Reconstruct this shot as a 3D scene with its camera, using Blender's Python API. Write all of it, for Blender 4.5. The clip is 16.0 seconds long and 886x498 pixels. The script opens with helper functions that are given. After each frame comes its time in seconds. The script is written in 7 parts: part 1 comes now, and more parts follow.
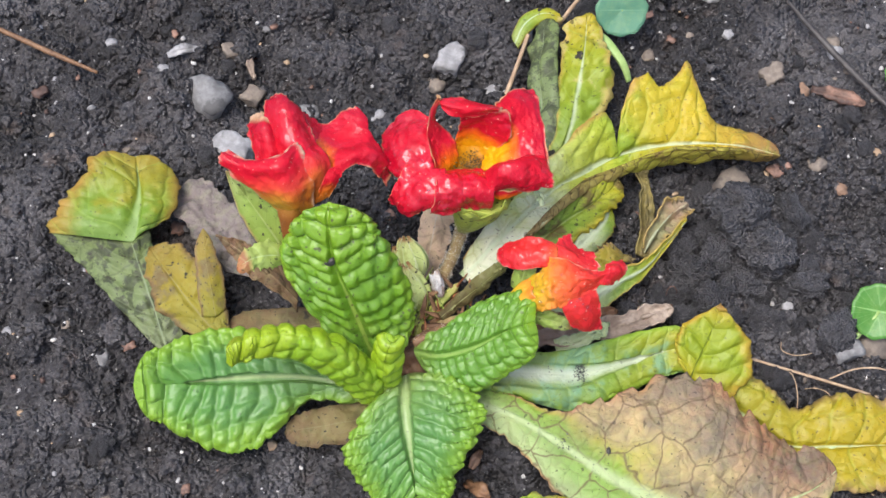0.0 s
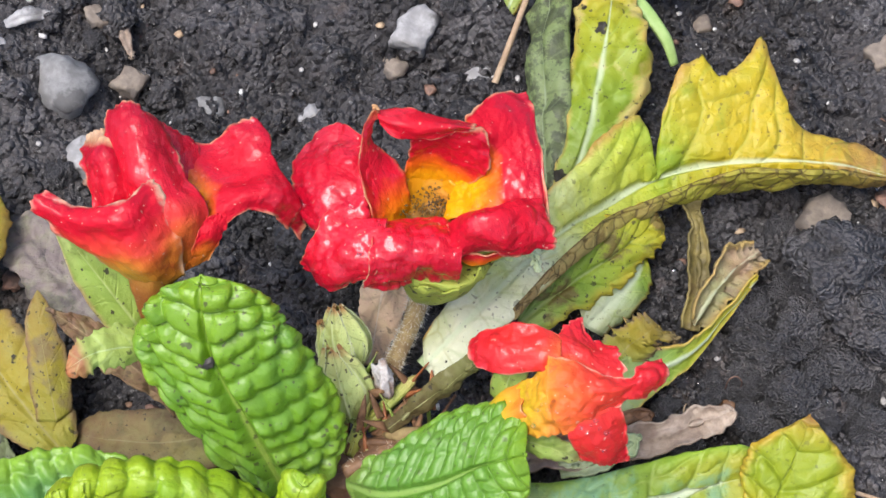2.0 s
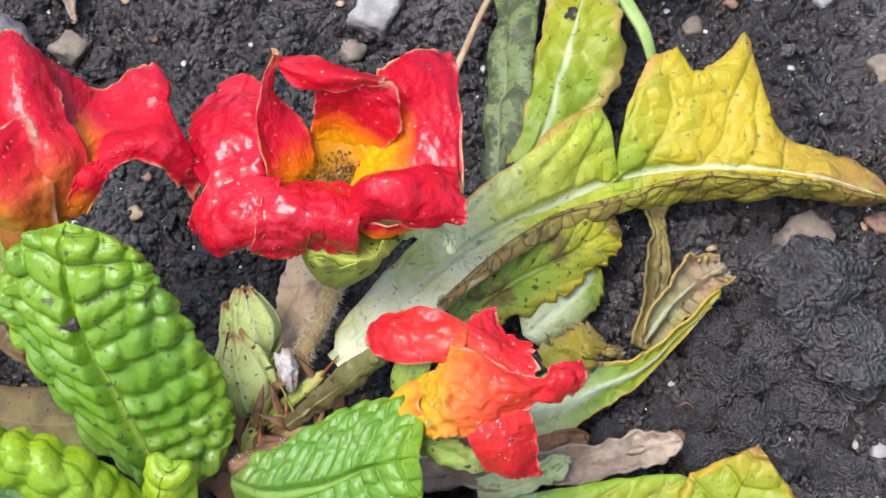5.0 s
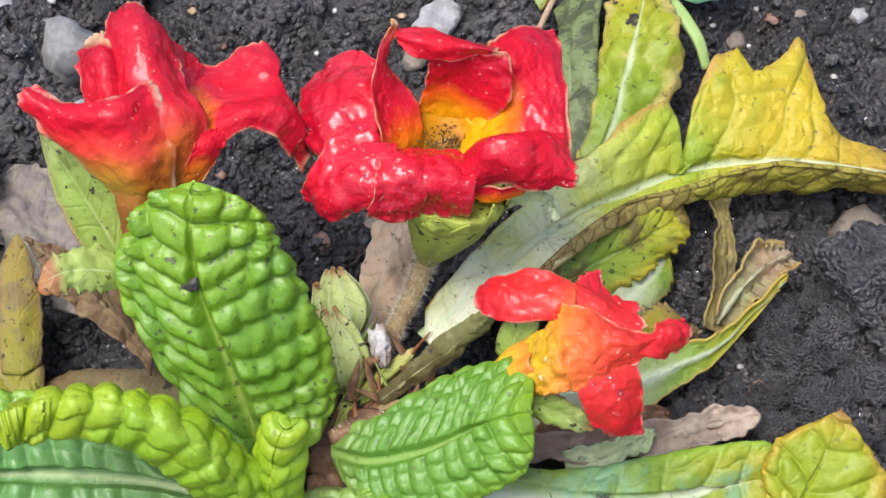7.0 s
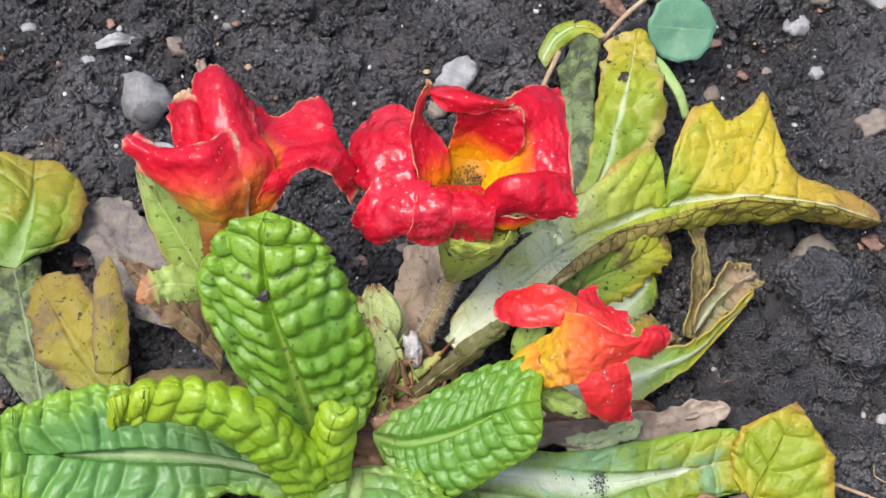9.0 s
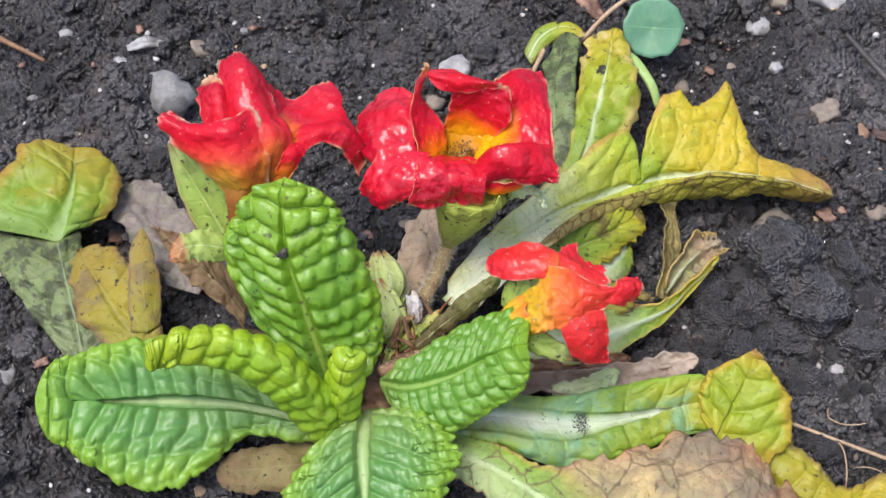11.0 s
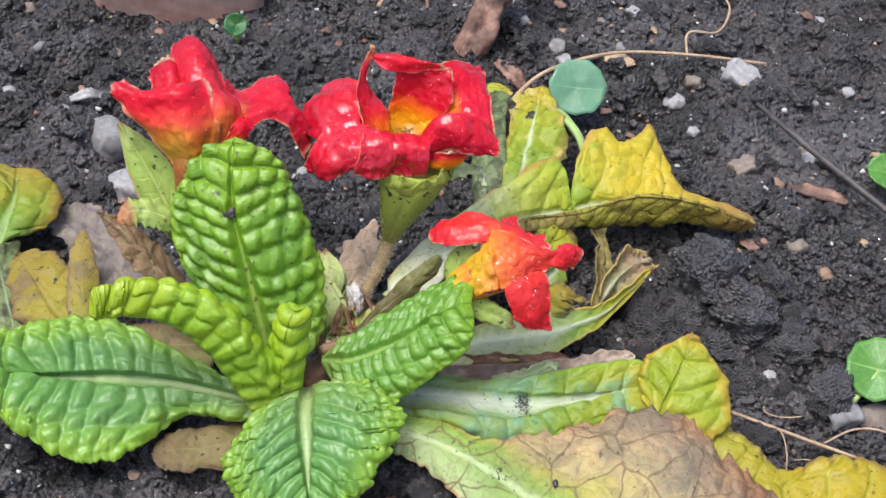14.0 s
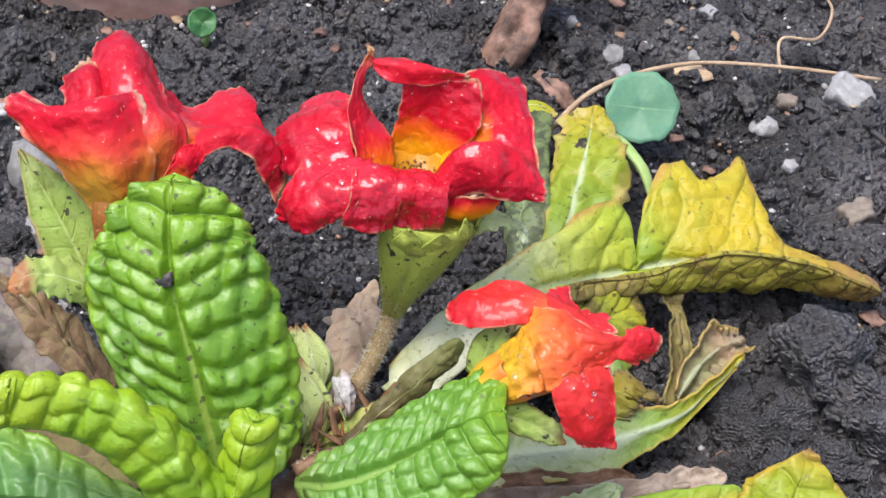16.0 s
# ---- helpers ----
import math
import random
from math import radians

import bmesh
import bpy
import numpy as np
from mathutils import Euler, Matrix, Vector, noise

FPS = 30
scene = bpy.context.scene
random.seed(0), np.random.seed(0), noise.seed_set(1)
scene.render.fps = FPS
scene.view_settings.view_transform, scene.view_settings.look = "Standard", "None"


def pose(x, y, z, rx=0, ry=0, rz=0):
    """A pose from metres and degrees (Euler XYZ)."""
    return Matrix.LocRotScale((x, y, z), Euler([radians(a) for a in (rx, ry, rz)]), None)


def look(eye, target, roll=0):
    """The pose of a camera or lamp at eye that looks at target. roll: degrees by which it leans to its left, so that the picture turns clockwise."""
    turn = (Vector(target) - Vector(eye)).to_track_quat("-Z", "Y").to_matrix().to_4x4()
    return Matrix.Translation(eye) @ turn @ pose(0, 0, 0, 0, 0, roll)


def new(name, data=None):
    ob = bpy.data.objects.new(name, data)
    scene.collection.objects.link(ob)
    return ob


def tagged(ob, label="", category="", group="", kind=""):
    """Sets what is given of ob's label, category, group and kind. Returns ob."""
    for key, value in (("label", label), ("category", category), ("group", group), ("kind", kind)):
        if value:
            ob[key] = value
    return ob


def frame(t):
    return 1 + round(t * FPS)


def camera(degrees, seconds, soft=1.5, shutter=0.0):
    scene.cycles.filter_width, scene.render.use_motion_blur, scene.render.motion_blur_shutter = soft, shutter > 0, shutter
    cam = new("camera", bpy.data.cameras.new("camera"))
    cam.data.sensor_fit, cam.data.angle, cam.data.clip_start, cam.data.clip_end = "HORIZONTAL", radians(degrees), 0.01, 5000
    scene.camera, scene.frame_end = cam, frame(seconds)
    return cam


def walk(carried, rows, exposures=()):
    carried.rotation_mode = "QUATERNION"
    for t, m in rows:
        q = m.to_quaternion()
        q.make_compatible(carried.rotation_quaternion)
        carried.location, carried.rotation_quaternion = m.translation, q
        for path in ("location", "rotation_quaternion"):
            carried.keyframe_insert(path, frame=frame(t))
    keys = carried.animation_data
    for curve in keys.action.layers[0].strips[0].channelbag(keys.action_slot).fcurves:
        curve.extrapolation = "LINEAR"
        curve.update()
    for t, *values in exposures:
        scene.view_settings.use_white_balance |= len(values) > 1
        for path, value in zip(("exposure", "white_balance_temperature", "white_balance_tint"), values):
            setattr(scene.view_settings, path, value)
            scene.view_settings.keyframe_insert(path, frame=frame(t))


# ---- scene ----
def cm(x, y, z):
    """A place given in centimetres."""
    return Vector((x, y, z)) * 0.01


cam = camera(30.0, 16.0)
PATH = [
    (0.0, look(cm(0.058, -13.210, 34.035), cm(0.058, -1.450, 6.436), 2.99)),
    (0.5, look(cm(-0.391, -10.486, 30.505), cm(0.064, 0.636, 2.646), 5.45)),
    (1.0, look(cm(0.476, -8.422, 26.996), cm(0.458, 2.435, -0.971), 3.21)),
    (1.5, look(cm(1.266, -6.691, 25.337), cm(0.659, 3.318, -2.938), 0.46)),
    (2.0, look(cm(1.200, -6.210, 23.961), cm(0.604, 3.969, -4.254), 0.16)),
    (2.5, look(cm(0.995, -5.983, 22.763), cm(0.456, 4.374, -5.388), 0.74)),
    (3.0, look(cm(1.959, -5.415, 22.025), cm(0.433, 4.687, -6.181), -4.27)),
    (3.5, look(cm(3.053, -5.609, 21.325), cm(0.828, 4.772, -6.733), -5.77)),
    (4.0, look(cm(3.320, -6.807, 20.967), cm(0.813, 4.680, -6.632), -3.81)),
    (4.2, look(cm(3.810, -6.171, 21.075), cm(1.027, 5.010, -6.625), -5.54)),
    (6.3, look(cm(3.309, -7.837, 21.107), cm(0.610, 5.392, -5.683), -3.13)),
    (6.5, look(cm(2.774, -7.987, 21.089), cm(0.555, 5.384, -5.675), -1.51)),
    (7.0, look(cm(1.440, -9.152, 20.901), cm(0.367, 5.102, -5.475), 3.13)),
    (7.5, look(cm(1.403, -10.091, 21.318), cm(0.025, 4.708, -4.742), 2.26)),
    (8.0, look(cm(1.499, -10.503, 22.527), cm(0.226, 4.153, -3.619), 2.68)),
    (8.5, look(cm(1.129, -11.127, 23.642), cm(0.130, 3.632, -2.458), 3.67)),
    (10.8, look(cm(1.240, -13.813, 26.779), cm(0.221, 1.529, 1.019), 3.74)),
    (11.0, look(cm(1.445, -14.466, 26.702), cm(0.350, 1.220, 1.153), 3.05)),
    (11.5, look(cm(2.117, -15.494, 26.988), cm(0.665, 0.528, 1.667), 1.53)),
    (12.0, look(cm(2.404, -16.379, 28.116), cm(1.025, -0.169, 2.910), 1.48)),
    (12.5, look(cm(1.965, -18.140, 27.470), cm(1.121, -0.663, 3.101), 3.57)),
    (13.0, look(cm(1.826, -20.935, 24.182), cm(1.155, -0.827, 1.928), 5.09)),
    (13.5, look(cm(1.478, -20.961, 22.537), cm(1.358, 0.411, 1.484), 6.14)),
    (14.0, look(cm(1.259, -20.655, 22.440), cm(1.450, 0.922, 1.598), 6.78)),
    (14.5, look(cm(1.248, -20.863, 21.511), cm(1.264, 1.247, 1.234), 7.82)),
    (14.8, look(cm(1.250, -18.781, 19.335), cm(1.311, 3.463, -0.795), 7.90)),
    (15.0, look(cm(1.454, -17.216, 18.391), cm(1.347, 4.840, -1.943), 7.83)),
    (15.5, look(cm(1.223, -14.985, 17.626), cm(1.049, 6.823, -2.973), 6.89)),
    (16.0, look(cm(1.200, -14.281, 17.391), cm(0.967, 7.479, -3.260), 6.64)),
]
walk(cam, PATH, [(0.0, 1.15), (2.0, 1.22), (3.5, 1.3), (4.2, 1.3), (7.0, 1.22), (11.0, 1.15), (13.5, 1.18), (14.5, 1.22), (16.0, 1.28)])

# ---- light: a bright overcast sky with a weak, very soft sun ----
world = bpy.data.worlds.new("sky")
scene.world = world
world.use_nodes = True
wn = world.node_tree.nodes
sky = wn.new("ShaderNodeTexSky")
sky.sky_type, sky.sun_disc = "NISHITA", False
sky.sun_elevation, sky.sun_rotation, sky.dust_density, sky.air_density, sky.ozone_density = radians(70), radians(225), 3.0, 0.6, 1.0
world.node_tree.links.new(sky.outputs["Color"], wn["Background"].inputs["Color"])
wn["Background"].inputs["Strength"].default_value = 0.135
sun = new("sun", bpy.data.lights.new("sun", "SUN"))
sun.data.energy, sun.data.angle, sun.data.color = 1.55, radians(32), (0.97, 0.98, 1.0)
sun.matrix_world = look((-0.35, -0.05, 1.1), (0, 0, 0))


# ---- helpers for nodes and meshes ----
class Graph:
    """A small helper that writes the node tree of one material."""

    def __init__(self, name):
        self.mat = bpy.data.materials.new(name)
        self.mat.use_nodes = True
        self.t = self.mat.node_tree
        self.bsdf = self.t.nodes["Principled BSDF"]
        self.end = self.t.nodes["Material Output"]

    def put(self, socket, value):
        if isinstance(value, bpy.types.NodeSocket):
            self.t.links.new(value, socket)
        elif isinstance(value, tuple) and len(value) == 3 and socket.type == "RGBA":
            socket.default_value = (*value, 1)
        else:
            socket.default_value = value

    def node(self, kind, out=0, **ins):
        n = self.t.nodes.new(kind)
        for key, value in ins.items():
            self.put(n.inputs[int(key[1:]) if key[0] == "i" and key[1:].isdigit() else key.replace("_", " ")], value)
        return n.outputs[out]

    def math(self, op, a, b=0.0, clamp=False):
        n = self.t.nodes.new("ShaderNodeMath")
        n.operation, n.use_clamp = op, clamp
        self.put(n.inputs[0], a)
        self.put(n.inputs[1], b)
        return n.outputs[0]

    def step(self, x, lo, hi):
        n = self.t.nodes.new("ShaderNodeMapRange")
        n.interpolation_type = "SMOOTHSTEP"
        for i, v in ((0, x), (1, lo), (2, hi), (3, 0.0), (4, 1.0)):
            self.put(n.inputs[i], v)
        return n.outputs[0]

    def mix(self, f, a, b):
        n = self.t.nodes.new("ShaderNodeMix")
        n.data_type = "RGBA"
        self.put(n.inputs[0], f)
        self.put(n.inputs[6], a)
        self.put(n.inputs[7], b)
        return n.outputs[2]

    def ramp(self, f, stops):
        n = self.t.nodes.new("ShaderNodeValToRGB")
        self.put(n.inputs[0], f)
        e = n.color_ramp.elements
        while len(e) < len(stops):
            e.new(0.5)
        for el, (p, c) in zip(e, stops):
            el.position, el.color = p, (*c, 1)
        return n.outputs[0]

    def coords(self):
        return self.node("ShaderNodeTexCoord", 3)

    def noise(self, scale, detail=4.0, rough=0.55, vec=None, distort=0.0):
        return self.node("ShaderNodeTexNoise", 0, Vector=vec or self.coords(), Scale=scale, Detail=detail, Roughness=rough, Distortion=distort)

    def cells(self, scale, vec=None, feature="DISTANCE_TO_EDGE"):
        n = self.t.nodes.new("ShaderNodeTexVoronoi")
        n.feature = feature
        self.put(n.inputs["Vector"], vec or self.coords())
        self.put(n.inputs["Scale"], scale)
        return n.outputs[0]

    def bump(self, height, strength, dist, under=None):
        ins = dict(Height=height, Strength=strength, Distance=dist)
        if under is not None:
            ins["Normal"] = under
        return self.node("ShaderNodeBump", 0, **ins)

    def done(self, color, rough, normal=None, translucent=0.0, **more):
        self.put(self.bsdf.inputs["Base Color"], color)
        self.put(self.bsdf.inputs["Roughness"], rough)
        if normal is not None:
            self.put(self.bsdf.inputs["Normal"], normal)
        for key, value in more.items():
            self.put(self.bsdf.inputs[key.replace("_", " ")], value)
        if translucent:
            glow = self.node("ShaderNodeBsdfTranslucent", 0, Color=color)
            m = self.t.nodes.new("ShaderNodeMixShader")
            self.put(m.inputs[0], translucent)
            self.put(m.inputs[1], self.bsdf.outputs[0])
            self.put(m.inputs[2], glow)
            self.put(self.end.inputs[0], m.outputs[0])
        return self.mat


def mesh_of(name, verts, faces, uvs=None, cells=None):
    me = bpy.data.meshes.new(name)
    me.from_pydata([tuple(v) for v in np.asarray(verts) * 0.01], [], faces)
    if uvs is not None:
        layer = me.uv_layers.new(name="UVMap")
        idx = np.zeros(len(me.loops), dtype=np.int32)
        me.loops.foreach_get("vertex_index", idx)
        layer.data.foreach_set("uv", np.asarray(uvs, dtype=np.float32)[idx].ravel())
        if cells is not None:
            layer = me.uv_layers.new(name="Veins")
            layer.data.foreach_set("uv", np.asarray(cells, dtype=np.float32)[idx].ravel())
            me.uv_layers["UVMap"].active_render = True
    me.polygons.foreach_set("use_smooth", [True] * len(me.polygons))
    me.update()
    return me


def part(name, me, material, parent=None, label="", thick=0.0):
    ob = new(name, me)
    me.materials.append(material)
    ob.parent = parent
    if parent is not None and parent.parent is None:
        ob.matrix_parent_inverse = Matrix.Translation(-parent.location)
    if thick:
        s = ob.modifiers.new("thickness", "SOLIDIFY")
        s.thickness, s.offset = thick * 0.01, -1.0
    if label:
        tagged(ob, label)
    return ob


def thing(name, label, category, group="", kind="", at=(0, 0, 0)):
    ob = new(name)
    ob.location = cm(*at)
    return tagged(ob, label, category, group, kind)


def catmull(P, t):
    """Points on a smooth curve through P at parameters t from 0 to 1."""
    P = np.asarray(P, dtype=float)
    n = len(P)
    if n == 1:
        return np.repeat(P, len(t), 0)
    Q = np.vstack([2 * P[0] - P[1], P, 2 * P[-1] - P[-2]])
    x = np.clip(t, 0, 1) * (n - 1)
    i = np.minimum(x.astype(int), n - 2)
    f = (x - i)[:, None]
    a, b, c, d = Q[i], Q[i + 1], Q[i + 2], Q[i + 3]
    return 0.5 * (2 * b + (c - a) * f + (2 * a - 5 * b + 4 * c - d) * f**2 + (3 * b - a - 3 * c + d) * f**3)


def rough1(x, seed, octaves=3):
    """Smooth one-dimensional noise of an array."""
    return np.array([noise.fractal(Vector((v, seed * 7.31, 1.7)), 1.0, 2.0, octaves) for v in np.ravel(x)]).reshape(np.shape(x))


def grid_normals(P):
    du, dv = np.gradient(P, axis=0), np.gradient(P, axis=1)
    N = np.cross(du, dv)
    N /= np.linalg.norm(N, axis=2, keepdims=True) + 1e-9
    return N


UP = np.array([0.0, -0.5, 0.85])


def sheet(name, rib, left, right, nu=40, nv=17, bow=0.0, curl=0.0, round_tip=True, pucker=0.0, dens=2.4, slope=0.9,
          wave=0.0, wfreq=1.2, teeth=0.0, tfreq=14.0, seed=1, ribdip=0.0,
          tipshape=(2.0, 0.5), smooth=False, rowmix=0.85, crinkle=0.0, ribgap=1.0, cross=0.9, ribwide=0.08, soft=0):
    """A leaf or petal blade: a midrib with an edge on either side, with camber, puckers between the veins and an uneven margin."""
    rib, left, right = (np.asarray(a, dtype=float) for a in (rib, left, right))
    n = len(rib)
    t = np.linspace(0, 1, nu)
    if round_tip:
        t = 1 - (1 - t) ** 1.5
    R = catmull(rib, t)
    offs = []
    for k, E in enumerate((left, right)):
        m = len(E)
        off = catmull(E - rib[:m], t * (n - 1) / (m - 1)) if m > 1 else None
        if round_tip and m == n - 1:
            s = np.clip((t * (n - 1) - (n - 2)), 0, 1)
            off = off * (np.maximum(1 - s ** tipshape[0], 0) ** tipshape[1])[:, None]
        if teeth:
            off = off * (1 + teeth * rough1(t * tfreq, seed + 3 * k))[:, None]
        offs.append(off)
    v = np.linspace(-1, 1, nv)
    side = np.where(v[None, :, None] < 0, offs[0][:, None, :], offs[1][:, None, :])
    P = R[:, None, :] + side * np.abs(v)[None, :, None]
    if smooth:
        vv = v[None, :, None]
        P = R[:, None, :] + offs[0][:, None, :] * (vv * (vv - 1) / 2) + offs[1][:, None, :] * (vv * (vv + 1) / 2)
    N0 = np.cross(np.gradient(R, axis=0), offs[1] - offs[0])
    N0 /= np.linalg.norm(N0, axis=1, keepdims=True) + 1e-9
    if (N0 @ UP).mean() < 0:
        N0 = -N0
    W = np.linalg.norm(side, axis=2)
    a = np.abs(v)[None, :]
    P = P + N0[:, None, :] * (W * (bow * (1.6 * (1 - a**2) if smooth else 4 * a * (1 - a)) + curl * a**2))[:, :, None]
    N = grid_normals(P)
    if (N.reshape(-1, 3) @ UP).mean() < 0:
        N = -N
    length = np.r_[0, np.cumsum(np.linalg.norm(np.diff(R, axis=0), axis=1))][:, None] * np.ones((1, nv))
    w = W * a
    half = np.where(v > 0, 1.0, 0.0)[None, :]
    sway = np.array([[noise.noise(Vector((length[i, j] * 1.1, w[i, j] * (2.2 * half[0, j] - 1.1), seed))) for j in range(nv)] for i in range(nu)])
    q = dens * (length - slope * w - 0.12 * slope * w * w) + 0.75 * sway + 0.45 * half * np.clip(1.7 - 2.4 * t[:, None], 0, 1) + 20.0
    strip = np.floor(q)
    luck = np.modf(np.abs(np.sin(strip * 12.9898 + half * 78.233 + seed * 3.7) * 43758.5453))[0]
    c = w * dens * cross * (0.85 + 0.4 * luck) + luck + 0.25 * sway + 0.08 * np.sin(math.pi * 2 * q)
    if pucker:
        ridge = np.sqrt(np.clip(1 - (2 * np.modf(q)[0] - 1) ** 2, 0, 1))
        knot = np.sqrt(np.clip(1 - (2 * np.modf(c)[0] - 1) ** 2, 0, 1))
        deep = np.clip((a - 0.12) / 0.5, 0, 1) * rowmix
        odds = np.modf(np.abs(np.sin(strip * 7.13 + np.floor(c) * 31.7 + half * 5.1 + seed) * 917.31))[0]
        h = ridge ** 0.7 * (1 - deep + deep * knot ** 0.7) * (0.7 + 0.5 * odds)
        for k in range(soft):
            h = np.pad(h, 1, mode="edge")
            h = (h[:-2] + 2 * h[1:-1] + h[2:]) / 4
            h = (h[:, :-2] + 2 * h[:, 1:-1] + h[:, 2:]) / 4
        h += 0.1 * np.array([[noise.noise(Vector((q[i, j] * 2.3, c[i, j] * 2.3, seed))) for j in range(nv)] for i in range(nu)])
        bare = ribgap * (0.012 + ribwide * np.clip(1.1 - 1.35 * t[:, None], 0, 1))
        fade = np.clip((a - bare) / (0.03 + 0.07 * np.clip(1.2 - 1.6 * t[:, None], 0, 1)) + 1 - min(ribgap, 1.0), 0, 1) * np.clip(1.25 - a**8, 0, 1) * np.clip(length / (0.1 * length.max()), 0, 1) * np.clip((1.004 - t[:, None]) / 0.05, 0, 1)
        P = P + N * (pucker * h * fade)[:, :, None]
    if ribdip:
        P = P - N * (ribdip * np.exp(-(a / 0.12) ** 2))[:, :, None]
    if wave:
        h = np.array([[noise.fractal(Vector(P[i, j]) * wfreq + Vector((0, 0, seed * 3.7)), 1.0, 2.0, 3) for j in range(nv)] for i in range(nu)])
        P = P + N * (h * wave * np.clip(length / (0.25 * length.max()), 0, 1))[:, :, None]
    if crinkle:
        h = np.array([[noise.ridged_multi_fractal(Vector(P[i, j]) * 4.0 + Vector((seed, 0, 0)), 0.9, 2.1, 3, 0.9, 2.0) for j in range(nv)] for i in range(nu)])
        P = P + grid_normals(P) * ((h - h.mean()) * crinkle)[:, :, None]
    faces = []
    for i in range(nu - 1):
        for j in range(nv - 1):
            k = i * nv + j
            faces.append((k, k + nv, k + nv + 1, k + 1))
    if (grid_normals(P).reshape(-1, 3) @ UP).mean() <= 0:
        faces = [f[::-1] for f in faces]
    uvs = np.stack([np.repeat(t, nv), np.tile(v * 0.5 + 0.5, nu)], 1)
    return mesh_of(name, P.reshape(-1, 3), faces, uvs, np.stack([q.ravel(), c.ravel()], 1))


def tube(name, pts, radii, seg=10, steps=24, lump=0.0, seed=0, flat=1.0):
    """A round, tapered and slightly uneven stem along a smooth curve, closed at both ends."""
    t = np.linspace(0, 1, steps)
    C = catmull(pts, t)
    r = np.interp(t, np.linspace(0, 1, len(radii)), radii)
    T = np.gradient(C, axis=0)
    T /= np.linalg.norm(T, axis=1, keepdims=True) + 1e-9
    ref = np.array([0.13, 0.2, 0.97]) if abs(T[:, 2]).mean() < 0.8 else np.array([0.97, 0.2, 0.13])
    A = np.cross(T, ref)
    A /= np.linalg.norm(A, axis=1, keepdims=True)
    B = np.cross(A, T)
    far = np.r_[0, np.cumsum(np.linalg.norm(np.diff(C, axis=0), axis=1))]
    verts, uvs, faces = [], [], []
    for i in range(steps):
        for j in range(seg):
            w = 2 * math.pi * j / seg
            c = Vector((math.cos(w) * 1.5, math.sin(w) * 1.5, far[i] * 1.3 + seed * 9))
            k = r[i] * (1 + lump * (noise.noise(c) + 0.45 * noise.noise(c * 3.1)))
            verts.append(C[i] + A[i] * math.cos(w) * k + B[i] * math.sin(w) * k * flat)
            uvs.append((t[i], j / seg))
    for i in range(steps - 1):
        for j in range(seg):
            a, b = i * seg + j, i * seg + (j + 1) % seg
            faces.append((a, b, b + seg, a + seg))
    faces.append(tuple(range(seg))[::-1])
    faces.append(tuple((steps - 1) * seg + j for j in range(seg)))
    return mesh_of(name, verts, faces, uvs)


def sphere_parts(sub):
    bm = bmesh.new()
    bmesh.ops.create_icosphere(bm, subdivisions=sub, radius=1.0)
    V = np.array([v.co[:] for v in bm.verts])
    F = [tuple(v.index for v in f.verts) for f in bm.faces]
    bm.free()
    return V, F


BALLS = {s: sphere_parts(s) for s in (1, 2, 3, 4)}


def lump(name, size, seed, sub=3, rough=0.25, facets=0.0):
    """A stone or clod round the origin: an uneven ball of the given x, y and z radius."""
    V, F = BALLS[sub]
    out = []
    for p in V:
        d = 1 + rough * noise.fractal(Vector(p) * 1.1 + Vector((seed * 5.1, seed, 0)), 0.8, 2.0, 5)
        if facets:
            q = [max(-facets, min(facets, c)) for c in p]
            p = np.array(q) / max(facets, 1e-6) * 0.85 * (0.6 + 0.4 * np.linalg.norm(q))
        out.append(np.asarray(p) * d * np.asarray(size))
    return mesh_of(name, np.array(out), F)


